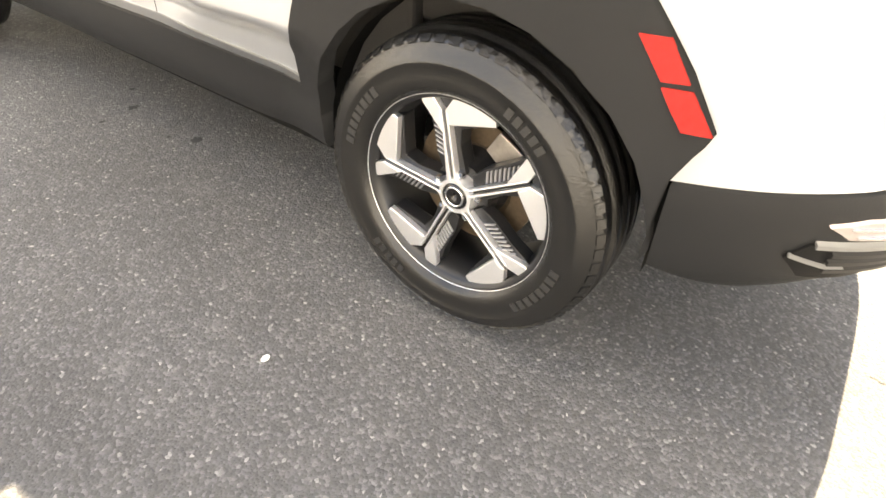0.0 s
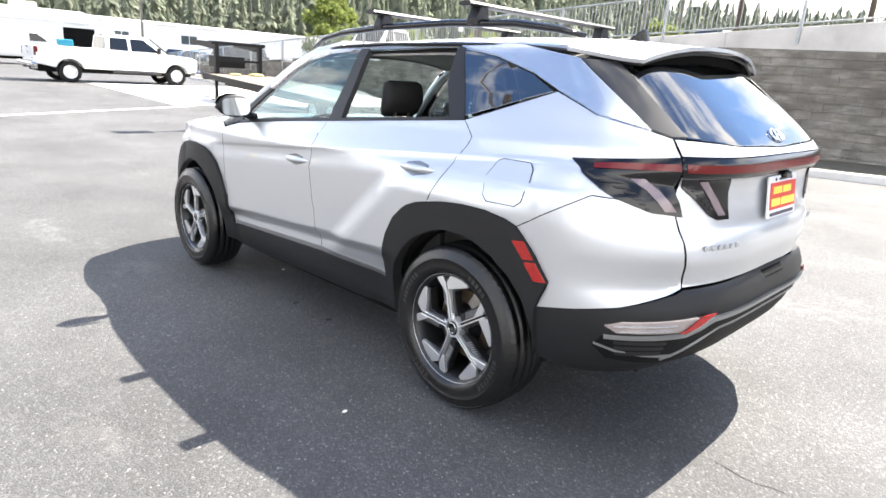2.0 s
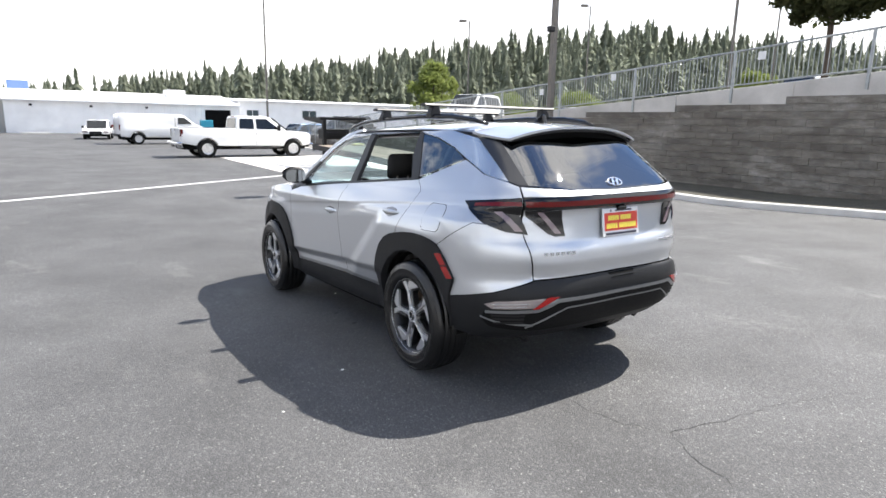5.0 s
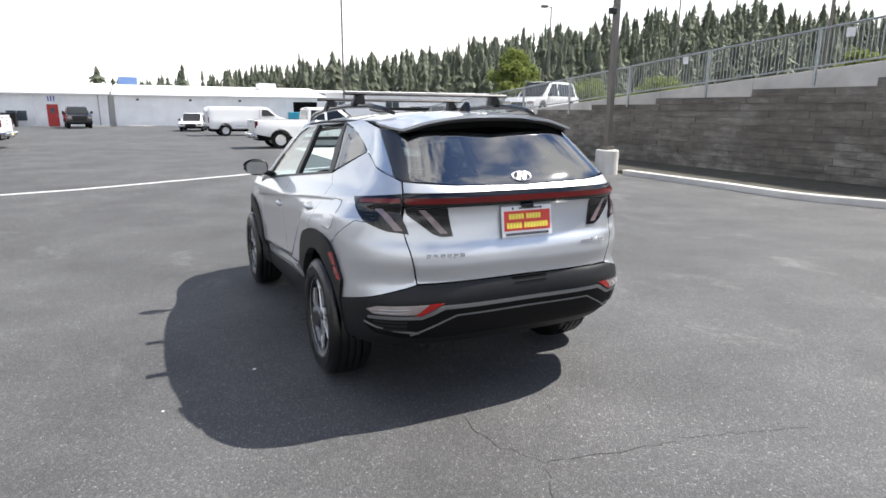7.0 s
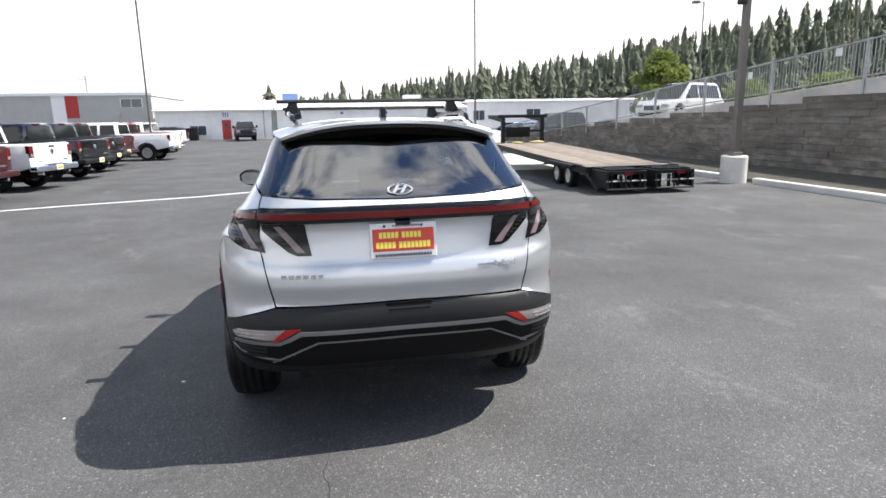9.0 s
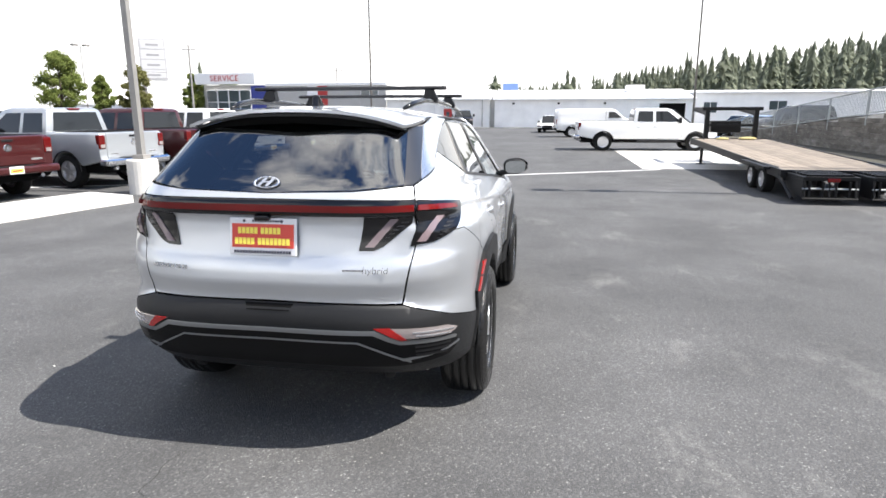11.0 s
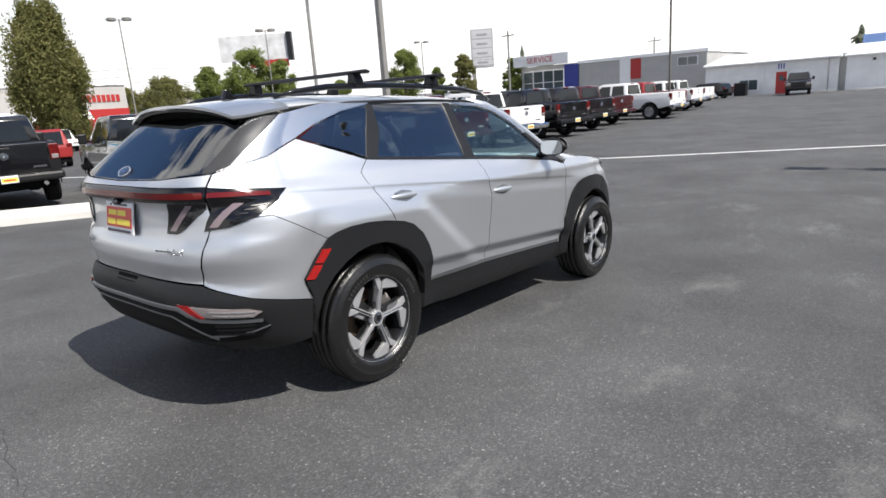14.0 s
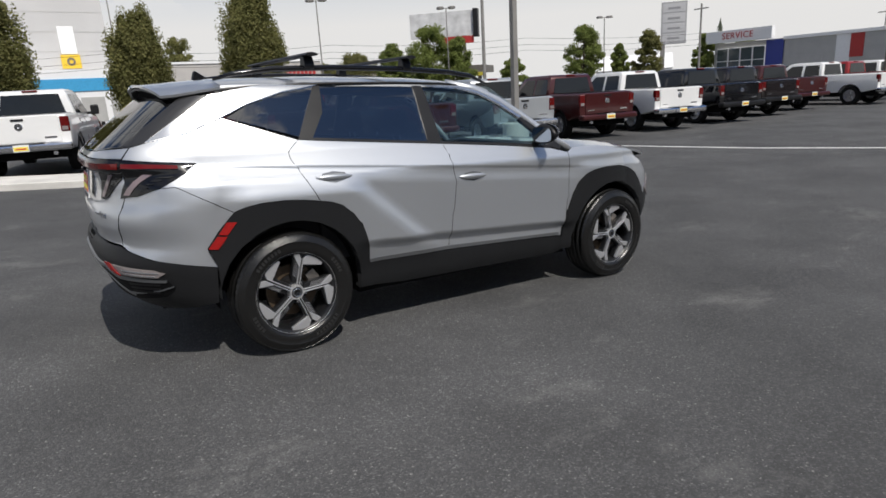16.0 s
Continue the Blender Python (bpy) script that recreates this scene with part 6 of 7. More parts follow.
def pickup(m, paint, label, bumper=CHROME, bed=1.75, dark_rims=False, plate_on=True):
    p = empty("pickup_truck", m, label, "pickup truck", "pickups parked on the lot")
    col = PAINTS[paint]
    yr, yc = -1.15 - bed, -1.15  # tail, back of the cab
    front, rw, fw, R0 = 2.55, yr + 1.12, 1.62, 0.41
    out = [(yr, 0.68), (yr - 0.01, 1.30), (yr + 0.06, 1.345), (yc, 1.345), (yc, 1.22), (1.35, 1.22), (1.5, 1.26), (2.3, 1.20), (2.52, 1.10), (front, 0.62)]
    low = arch_line(rw, 0.48, 0.55) + arch_line(fw, 0.48, 0.52)
    bm = sculpt(prism(out + list(reversed(low)), -0.98, 0.98, "x", 0.035), (rw, fw), 0.98, 0.018, 0.62)
    soft(part("body", bm, col, p))
    # the bed is solid: a dark cover at its rim stands for the shaded hollow
    part("bed_shade_cover", box(-0.82, 0.82, yr + 0.10, yc - 0.06, 1.338, 1.352, 0.003), DARK, p)
    part("underside", box(-0.80, 0.80, yr + 0.15, 2.3, 0.38, 0.66), DARK, p)
    x_low, x_top, z0, z1 = 0.93, 0.74, 1.20, 1.93
    cab = tapered(bmesh.new(), [(yc + 0.02, 1.20), (yc + 0.10, 1.86), (yc + 0.25, 1.93), (0.30, 1.93), (0.55, 1.87), (1.38, 1.21)], x_low, x_top, z0, z1, 0.06)
    soft(part("cab", cab, col, p))
    for sgn in (1, -1):
        part("side_window", side_pane([(-0.16, 1.32), (-0.16, 1.80), (0.36, 1.80), (0.92, 1.36), (0.92, 1.32)], x_low, x_top, z0, z1, sgn), VEH_GLASS, p)
        part("side_window", side_pane([(-0.98, 1.34), (-0.92, 1.80), (-0.28, 1.80), (-0.28, 1.32)], x_low, x_top, z0, z1, sgn), VEH_GLASS, p)
        for y in (-0.30, -1.02):
            part("door_handle", box(sgn * 0.98 - 0.012, sgn * 0.98 + 0.012, y, y + 0.18, 1.08, 1.11, 0.004), bumper, p)
        for y in (-1.10, -0.22, 0.98):
            part("door_seam", box(sgn * 0.968 - 0.004, sgn * 0.968 + 0.004, y, y + 0.008, 0.60, 1.19), DARK, p)
        mr = part("door_mirror", box(sgn * 1.11 - 0.1, sgn * 1.11 + 0.1, 0.80, 0.92, 1.26, 1.52, 0.03), TRIM_BLACK, p)
        part("mirror_arm", box(min(sgn * 0.9, sgn * 1.05), max(sgn * 0.9, sgn * 1.05), 0.85, 0.90, 1.28, 1.34), TRIM_BLACK, mr)
        tl = part("tail_lamp", box(sgn * 0.885 - 0.09, sgn * 0.885 + 0.09, yr - 0.022, yr + 0.10, 0.96, 1.29, 0.02), TRUCK_LAMP, p)
        part("reversing_lens", box(sgn * 0.885 - 0.06, sgn * 0.885 + 0.06, yr - 0.03, yr - 0.015, 0.985, 1.07, 0.004), CLEAR_LENS, tl)
        part("head_lamp", box(sgn * 0.78 - 0.17, sgn * 0.78 + 0.17, front - 0.12, front + 0.015, 0.86, 1.06, 0.03), CLEAR_LENS, p)
        for y in (rw, fw):
            lip = bmesh.new()
            for k in range(12):
                a0, a1 = math.pi * k / 12, math.pi * (k + 1) / 12
                ring = [lip.verts.new((sgn * x, y + rr * math.cos(a), 0.41 + rr * math.sin(a))) for a in (a0, a1) for x, rr in ((0.975, 0.472), (0.998, 0.476), (0.998, 0.500))]
                lip.faces.new((ring[0], ring[1], ring[4], ring[3]))
                lip.faces.new((ring[1], ring[2], ring[5], ring[4]))
            bmesh.ops.remove_doubles(lip, verts=lip.verts, dist=0.0005)
            bmesh.ops.recalc_face_normals(lip, faces=lip.faces)
            part("arch_lip", lip, TRIM_BLACK, p, smooth=True)
            road_wheel(p, sgn * 0.83, y, R0, 0.27, sgn, TRIM_BLACK if dark_rims else HUBCAP)
        part("exhaust", tube([(sgn * 0.62, yr - 0.10, 0.50), (sgn * 0.62, yr + 0.2, 0.50)], 0.045, 10), CHROME, p)
        part("sill_step", tube([(sgn * 0.99, -0.95, 0.47), (sgn * 0.99, 0.95, 0.47)], 0.045, 8), TRIM_BLACK, p)
    bk = part("rear_window", prism([(-0.70, 1.36), (0.70, 1.36), (0.60, 1.82), (-0.60, 1.82)], yc + 0.02, yc + 0.09, "y"), VEH_GLASS, p, at=Matrix.Identity(4))
    for v in bk.data.vertices:
        v.co.y += (v.co.z - 1.36) * 0.13
    part("third_lamp", box(-0.16, 0.16, yc + 0.10, yc + 0.20, 1.875, 1.915, 0.01), RED_LENS, p)
    part("windscreen", side_windscreen(), VEH_GLASS, p)
    tg = part("tailgate", box(-0.78, 0.78, yr - 0.030, yr + 0.02, 0.74, 1.335, 0.02), col, p)
    part("gate_handle", box(-0.12, 0.12, yr - 0.045, yr - 0.028, 1.225, 1.275, 0.008), TRIM_BLACK, tg)
    part("gate_badge", spun([(0.0, 0.0), (0.012, 0.02), (0.012, 0.075), (0.0, 0.085)], 12, "x", pose(0, yr - 0.030, 1.10, 0, 0, -90)), CHROME, tg)
    part("gate_mark", box(-0.70, -0.48, yr - 0.037, yr - 0.028, 0.83, 0.85), CHROME, tg)
    part("gate_mark", box(0.46, 0.70, yr - 0.037, yr - 0.028, 0.83, 0.87), CHROME, tg)
    rb = part("rear_bumper", box(-0.98, 0.98, yr - 0.20, yr + 0.06, 0.56, 0.73, 0.05), bumper, p)
    part("step_pad", box(-0.45, 0.45, yr - 0.19, yr - 0.02, 0.725, 0.736, 0.003), TRIM_BLACK, rb)
    if plate_on:
        pl = part("number_plate", box(-0.15, 0.15, yr - 0.212, yr - 0.198, 0.575, 0.725, 0.004), WHITE_PRINT, p, "dealer's yellow and red plate")
        part("plate_band", box(-0.135, 0.135, yr - 0.216, yr - 0.211, 0.60, 0.685), YELLOW, pl)
        part("plate_print", box(-0.10, 0.10, yr - 0.219, yr - 0.215, 0.625, 0.655), RED_PRINT, pl)
    part("front_bumper", box(-0.99, 0.99, front - 0.12, front + 0.14, 0.48, 0.68, 0.05), bumper, p)
    part("grille", box(-0.55, 0.55, front - 0.08, front + 0.03, 0.72, 1.12, 0.04), TRIM_BLACK, p)
    return p


def side_windscreen():
    bm = bmesh.new()
    vs = [bm.verts.new(c) for c in ((-0.80, 1.36, 1.27), (0.80, 1.36, 1.27), (0.70, 0.64, 1.84), (-0.70, 0.64, 1.84), (-0.80, 1.32, 1.24), (0.80, 1.32, 1.24), (0.70, 0.60, 1.81), (-0.70, 0.60, 1.81))]
    for f in ((0, 1, 2, 3), (7, 6, 5, 4), (0, 4, 5, 1), (1, 5, 6, 2), (2, 6, 7, 3), (3, 7, 4, 0)):
        bm.faces.new([vs[i] for i in f])
    bmesh.ops.recalc_face_normals(bm, faces=bm.faces)
    for v in bm.verts:
        v.co.y += 0.045
        v.co.z += 0.02
    return bm


def suv(m, paint, label, length=4.7, height=1.75, category="car", bumper_dark=True, name="parked_car"):
    p = empty(name, m, label, category, "far parked cars")
    col = PAINTS[paint]
    h, f = height, length / 2
    out = [(-f, 0.45), (-f + 0.02, 0.98), (-f + 0.10, h * 0.57), (f * 0.42, h * 0.57), (f * 0.88, h * 0.53), (f - 0.02, h * 0.40), (f, 0.40)]
    low = arch_line(-f + 0.95, 0.40, 0.36) + arch_line(f - 0.90, 0.40, 0.36)
    soft(part("body", sculpt(prism(out + list(reversed(low)), -0.92, 0.92, "x", 0.05), (-f + 0.95, f - 0.90), 0.92, 0.025, 0.56, (0.55, 0.70, 0.85)), col, p))
    part("underside", box(-0.78, 0.78, -f + 0.1, f - 0.1, 0.24, 0.5), DARK, p)
    z0, z1 = h * 0.55, h
    part("cabin", tapered(bmesh.new(), [(-f + 0.12, z0), (-f + 0.32, h - 0.12), (-f + 0.55, h), (f * 0.05, h), (f * 0.18, h - 0.04), (f * 0.52, z0)], 0.87, 0.68, z0, z1, 0.06), col, p)
    for sgn in (1, -1):
        part("side_window", side_pane([(-0.15, z0 + 0.06), (-0.15, h - 0.12), (f * 0.14, h - 0.12), (f * 0.42, z0 + 0.06)], 0.87, 0.68, z0, z1, sgn), VEH_GLASS, p)
        part("side_window", side_pane([(-f + 0.38, z0 + 0.06), (-f + 0.52, h - 0.14), (-0.24, h - 0.12), (-0.24, z0 + 0.06)], 0.87, 0.68, z0, z1, sgn), VEH_GLASS, p)
        for y in (-f + 0.95, f - 0.90):
            road_wheel(p, sgn * 0.80, y, 0.35, 0.22, sgn)
        part("head_lamp", box(sgn * 0.68 - 0.18, sgn * 0.68 + 0.18, f - 0.12, f + 0.015, h * 0.36, h * 0.36 + 0.12, 0.02), CLEAR_LENS, p)
        part("tail_lamp", box(sgn * 0.80 - 0.09, sgn * 0.80 + 0.09, -f - 0.015, -f + 0.15, 0.90, 1.05, 0.02), RED_LENS, p)
        part("door_mirror", box(sgn * 0.96 - 0.08, sgn * 0.96 + 0.08, f * 0.34, f * 0.34 + 0.1, z0 + 0.04, z0 + 0.2, 0.02), TRIM_BLACK, p)
    part("grille", box(-0.42, 0.42, f - 0.05, f + 0.02, h * 0.28, h * 0.28 + 0.22, 0.03), TRIM_BLACK, p)
    part("windscreen", prism([(f * 0.20, h - 0.07), (f * 0.50, z0 + 0.03), (f * 0.53, z0 + 0.05), (f * 0.23, h - 0.04)], -0.66, 0.66, "x"), VEH_GLASS, p)
    part("rear_window", prism([(-f + 0.17, z0 + 0.08), (-f + 0.34, h - 0.12), (-f + 0.31, h - 0.11), (-f + 0.13, z0 + 0.08)], -0.62, 0.62, "x"), VEH_GLASS, p)
    return p


# the row of pickups, tails to the lot
row = [(-13.4, -3.3, "white", "white crew-cab pickup parked behind the kerb"), (-12.6, -0.3, "black", "glossy black pickup parked behind the kerb"), (-11.7, 2.7, "black", "black crew-cab pickup parked behind the kerb"),
       (-10.95, 5.6, "maroon", "dark maroon pickup parked behind the kerb"), (-10.2, 8.5, "silver", "silver crew-cab pickup parked beside the lamp post"), (-9.7, 11.3, "maroon", "maroon pickup parked in the row"),
       (-9.3, 14.2, "white", "white crew-cab pickup parked in the row"), (-9.2, 17.5, "black", "black crew-cab pickup parked in the row"), (-9.6, 20.8, "grey", "almost black maroon pickup parked in the row"),
       (-10.2, 24.3, "maroon", "maroon pickup parked in the row"), (-8.8, 28.2, "white", "white long-bed pickup parked at the row's end"), (-10.0, 32.0, "red", "bright red pickup parked at the row's end"),
       (-10.4, 36.5, "white", "white pickup parked at the row's end"), (-11.0, 41.0, "white", "white pickup parked at the row's far end")]
for i, (x, y, c, label) in enumerate(row):
    bed = 2.4 if i == 10 else 1.75
    head = 79 if i < 10 else 86
    # (x, y) is where its left rear wheel stands
    m = pose(x, y, ground_z(x, y), 0, 0, head) @ pose(0.83, -(-1.15 - bed + 1.12), 0)
    pickup(m, c, label, bumper=CHROME if c in ("white", "silver") else (PAINTS["maroon"] if c == "maroon" else TRIM_BLACK), bed=bed, dark_rims=c == "black" and i < 3)
# white long-bed pickup by the concrete slab
pickup(pose(3.8, 24.75, -0.15, 0, 0, -88) @ pose(0, -(-1.15 - 2.45 + 1.12), 0) @ pose(-0.83, 0, 0), "white", "white long-bed crew-cab pickup beside the concrete slab", bed=2.45, plate_on=False)
pickup(pose(-7.6, 60.5, -0.15, 0, 0, 189), "black", "black pickup facing the lot before the workshop", plate_on=False, bumper=TRIM_BLACK)
suv(pose(-15.4, 60, -0.15, 0, 0, 75), "black", "black car parked by the workshop", 4.6, 1.5)


def van(m):
    p = empty("cargo_van", m, "white cargo van parked before the metal hall", "van")
    out = [(-2.8, 0.5), (-2.82, 1.70), (-2.74, 1.90), (-2.52, 1.97), (0.85, 1.97), (1.20, 1.90), (1.85, 1.34), (2.10, 1.24), (2.72, 1.08), (2.84, 0.85), (2.82, 0.5)]
    soft(part("body", sculpt(prism(out + list(reversed(arch_line(-1.75, 0.44, 0.45) + arch_line(1.85, 0.44, 0.45))), -1.0, 1.0, "x", 0.08), (-1.75, 1.85), 1.0, 0.02, 0.6, (0.7, 0.95, 1.15, 1.35, 1.55, 1.75)), PAINTS["white"], p))
    part("underside", box(-0.8, 0.8, -2.6, 2.6, 0.3, 0.6), DARK, p)
    for sgn in (1, -1):
        part("side_window", side_pane([(0.75, 1.34), (0.75, 1.76), (1.15, 1.76), (1.62, 1.38), (1.62, 1.34)], 0.995, 0.895, 1.2, 1.9, sgn), VEH_GLASS, p)
        part("door_seam", box(sgn * 0.972 - 0.004, sgn * 0.972 + 0.004, 0.55, 0.57, 0.55, 1.9), DARK, p)
        part("tail_lamp", box(sgn * 0.9 - 0.06, sgn * 0.9 + 0.06, -2.84, -2.75, 0.9, 1.25, 0.01), RED_LENS, p)
        for y in (-1.75, 1.85):
            road_wheel(p, sgn * 0.85, y, 0.37, 0.24, sgn)
    part("rear_bumper", box(-0.95, 0.95, -2.95, -2.78, 0.5, 0.66, 0.03), TRIM_BLACK, p)


van(pose(4.6, 40.5, -0.15, 0, 0, -85))
suv(pose(1.6, 50.5, -0.15, 0, 0, 170), "white", "small white hatchback parked before the hall", 4.2, 1.45)
# cars on the higher lot
suv(pose(17.3, 22.8, upper_z(17.3, 22.8), 0, 0, 116), "white", "white suv on the higher lot behind the railing", 4.9, 1.8)
suv(pose(24.5, 22.3, upper_z(24.5, 22.3) - 0.45, 0, 0, 75), "white", "white suv on the higher lot behind the railing", 4.7, 1.7)
suv(pose(17.0, 38.5, upper_z(17, 38.5), 0, 0, 100), "black", "black and white suv on the higher lot", 4.7, 1.8)
suv(pose(15.2, 43.0, upper_z(15, 43), 0, 0, 110), "blue", "dark blue car on the higher lot", 4.5, 1.5)
suv(pose(26.0, 9.5, upper_z(26, 9.5), 0, 0, 80), "silver", "silver car on the higher lot behind the railing", 4.6, 1.5)
suv(pose(30.0, 9.0, upper_z(30, 9.0), 0, 0, 80), "white", "white car on the higher lot behind the railing", 4.6, 1.5)
suv(pose(19.5, 10.5, upper_z(19.5, 10.5) - 1.15, 0, 0, 20), "silver", "silver car low behind the railing", 4.6, 1.45)
suv(pose(18.8, 17.5, upper_z(18.8, 17.5) - 1.0, 0, 0, 20), "white", "white car low behind the railing", 4.6, 1.5)
# far cars beyond the pickups
rng = random.Random(5)
cols = ["white", "silver", "black", "grey", "red", "white", "blue", "maroon", "silver", "white"]
k = 0
for rr in range(3):
    for j in range(9):
        x, y = -30 - 9.0 * rr + 0.35 * j, -8 + 7.2 * j + rng.uniform(-0.4, 0.4)
        c = cols[(k * 7 + rr) % 10]
        suv(pose(x, y, -0.15, 0, 0, rng.choice((78, 258))), c, c + " car parked in the far rows", 4.6 + 0.3 * (k % 2), 1.5 + 0.1 * (k % 4))
        k += 1


# ---- flat-deck trailer ----
TIMBER = plain("weathered_deck", (0.21, 0.175, 0.14), 0.85, vary=0.3, scale=3, bump=0.4, bump_scale=60, spread=0.18)
FRAME_BLACK = plain("black_steel_frame", (0.008, 0.008, 0.0085), 0.55, vary=0.2, gloss=0.25)


def trailer(m):
    t = empty("flatbed_trailer", m, "black gooseneck flatbed trailer with a bare timber deck", "trailer")
    L, W, z0, z1 = 8.9, 2.5, 0.58, 0.86
    deck = lambda y: z0 + (z1 - z0) * y / L
    n = 12
    for k in range(n):
        x0, x1 = 0.06 + (W - 0.12) * k / n + 0.006, 0.06 + (W - 0.12) * (k + 1) / n - 0.006
        b = bmesh.new()
        vs = [b.verts.new(c) for c in ((x0, 0.05, deck(0)), (x1, 0.05, deck(0)), (x1, L - 0.05, deck(L)), (x0, L - 0.05, deck(L)), (x0, 0.05, deck(0) - 0.05), (x1, 0.05, deck(0) - 0.05), (x1, L - 0.05, deck(L) - 0.05), (x0, L - 0.05, deck(L) - 0.05))]
        for f in ((0, 1, 2, 3), (7, 6, 5, 4), (0, 4, 5, 1), (1, 5, 6, 2), (2, 6, 7, 3), (3, 7, 4, 0)):
            b.faces.new([vs[i] for i in f])
        part("plank", b, TIMBER, t)
    for x in (0.0, W - 0.06):
        b = prism([(0, deck(0) - 0.16), (L, deck(L) - 0.16), (L, deck(L) + 0.02), (0, deck(0) + 0.02)], x, x + 0.06, "x")
        part("side_rail", b, FRAME_BLACK, t)
    for x in (0.75, 1.65):
        part("main_beam", prism([(0, deck(0) - 0.32), (L, deck(L) - 0.36), (L, deck(L) - 0.06), (0, deck(0) - 0.06)], x, x + 0.12, "x"), FRAME_BLACK, t)
    part("end_rail", box(0, W, L - 0.02, L + 0.06, z1 - 0.2, z1 + 0.02), FRAME_BLACK, t)
    part("end_rail", box(0, W, -0.06, 0.04, z0 - 0.2, z0 + 0.02), FRAME_BLACK, t)
    # gooseneck
    for x in (0.42, 2.0):
        part("neck_upright", box(x, x + 0.14, L - 0.05, L + 0.12, z1 - 0.1, z1 + 1.02, 0.01), FRAME_BLACK, t)
        part("neck_beam", prism([(L + 0.05, z1 + 0.80), (L + 2.0, z1 + 0.95), (L + 2.0, z1 + 1.08), (L + 0.05, z1 + 1.05)], x, x + 0.14, "x"), FRAME_BLACK, t)
    part("neck_head", box(0.30, 2.26, L - 0.06, L + 0.16, z1 + 0.96, z1 + 1.08, 0.02), FRAME_BLACK, t)
    part("neck_cross", box(0.42, 2.14, L - 0.02, L + 0.08, z1 + 0.42, z1 + 0.50), FRAME_BLACK, t)
    part("toolbox", box(0.75, 1.75, L + 0.5, L + 1.3, z1 + 0.2, z1 + 0.6, 0.02), FRAME_BLACK, t)
    for x in (0.30, 2.10):
        part("jack_leg", box(x, x + 0.09, L - 0.3, L - 0.2, 0.03, z1, 0.005), FRAME_BLACK, t)
        part("jack_foot", box(x - 0.1, x + 0.19, L - 0.4, L - 0.1, 0.0, 0.03), FRAME_BLACK, t)
    strap = plain("yellow_strap", (0.42, 0.36, 0.16), 0.9, vary=0.4, scale=20)
    part("tie_strap", add_blob(bmesh.new(), (1.75, L - 0.35, z1 + 0.03), (0.30, 0.14, 0.06), 10), strap, t)
    part("tie_strap", add_blob(bmesh.new(), (0.95, L - 0.4, z1 + 0.02), (0.22, 0.12, 0.05), 10), strap, t)
    for sgn, x in ((-1, 0.02), (1, W - 0.02)):
        for y in (1.05, 1.87):
            road_wheel(t, x - sgn * 0.06, y, 0.30, 0.22, sgn)
        part("mudguard", prism([(0.6, deck(1) - 0.06), (2.35, deck(2) - 0.06), (2.35, deck(2)), (0.6, deck(1))], x - 0.16, x + 0.16, "x", 0.01), FRAME_BLACK, t)
        part("dovetail_brace", tube([(x, 0.1, z0 - 0.1), (x, -0.75, 0.10)], 0.035, 6), FRAME_BLACK, t)
    # folded ramps on the tail
    for x0 in (0.12, 1.36):
        rp = part("ramp", box(x0, x0 + 1.02, -0.95, -0.06, z0 - 0.10, z0 - 0.03, 0.004), FRAME_BLACK, t)
        for k in range(5):
            part("ramp_bar", box(x0 + 0.08, x0 + 0.94, -0.88 + 0.17 * k, -0.80 + 0.17 * k, z0 - 0.03, z0 + 0.01), FRAME_BLACK, rp)
        for x in (x0 + 0.03, x0 + 0.48, x0 + 0.95):
            part("ramp_leg", tube([(x, -0.92, z0 - 0.06), (x, -1.0, 0.12)], 0.022, 6), FRAME_BLACK, rp)
        part("ramp_foot", tube([(x0, -1.0, 0.13), (x0 + 1.0, -1.0, 0.13)], 0.024, 6), FRAME_BLACK, rp)
        part("ramp_cross", tube([(x0, -0.96, 0.32), (x0 + 1.0, -0.96, 0.32)], 0.02, 6), GALV, rp)
        part("ramp_side", box(x0, x0 + 0.05, -0.95, -0.06, 0.14, z0 - 0.10), FRAME_BLACK, rp)
        part("ramp_side", box(x0 + 0.97, x0 + 1.02, -0.95, -0.06, 0.14, z0 - 0.10), FRAME_BLACK, rp)
        for k in range(4):
            part("ramp_rung", box(x0 + 0.1 + 0.24 * k, x0 + 0.14 + 0.24 * k, -0.99, -0.90, 0.16, z0 - 0.12), FRAME_BLACK, rp)
    for x in (0.55, 1.9):
        part("tail_lamp", box(x, x + 0.22, -0.99, -0.95, z0 - 0.13, z0 - 0.06, 0.005), RED_LENS, t)
    return t


trailer(pose(6.10, 9.10, -0.15, 0, 0, -0.7))

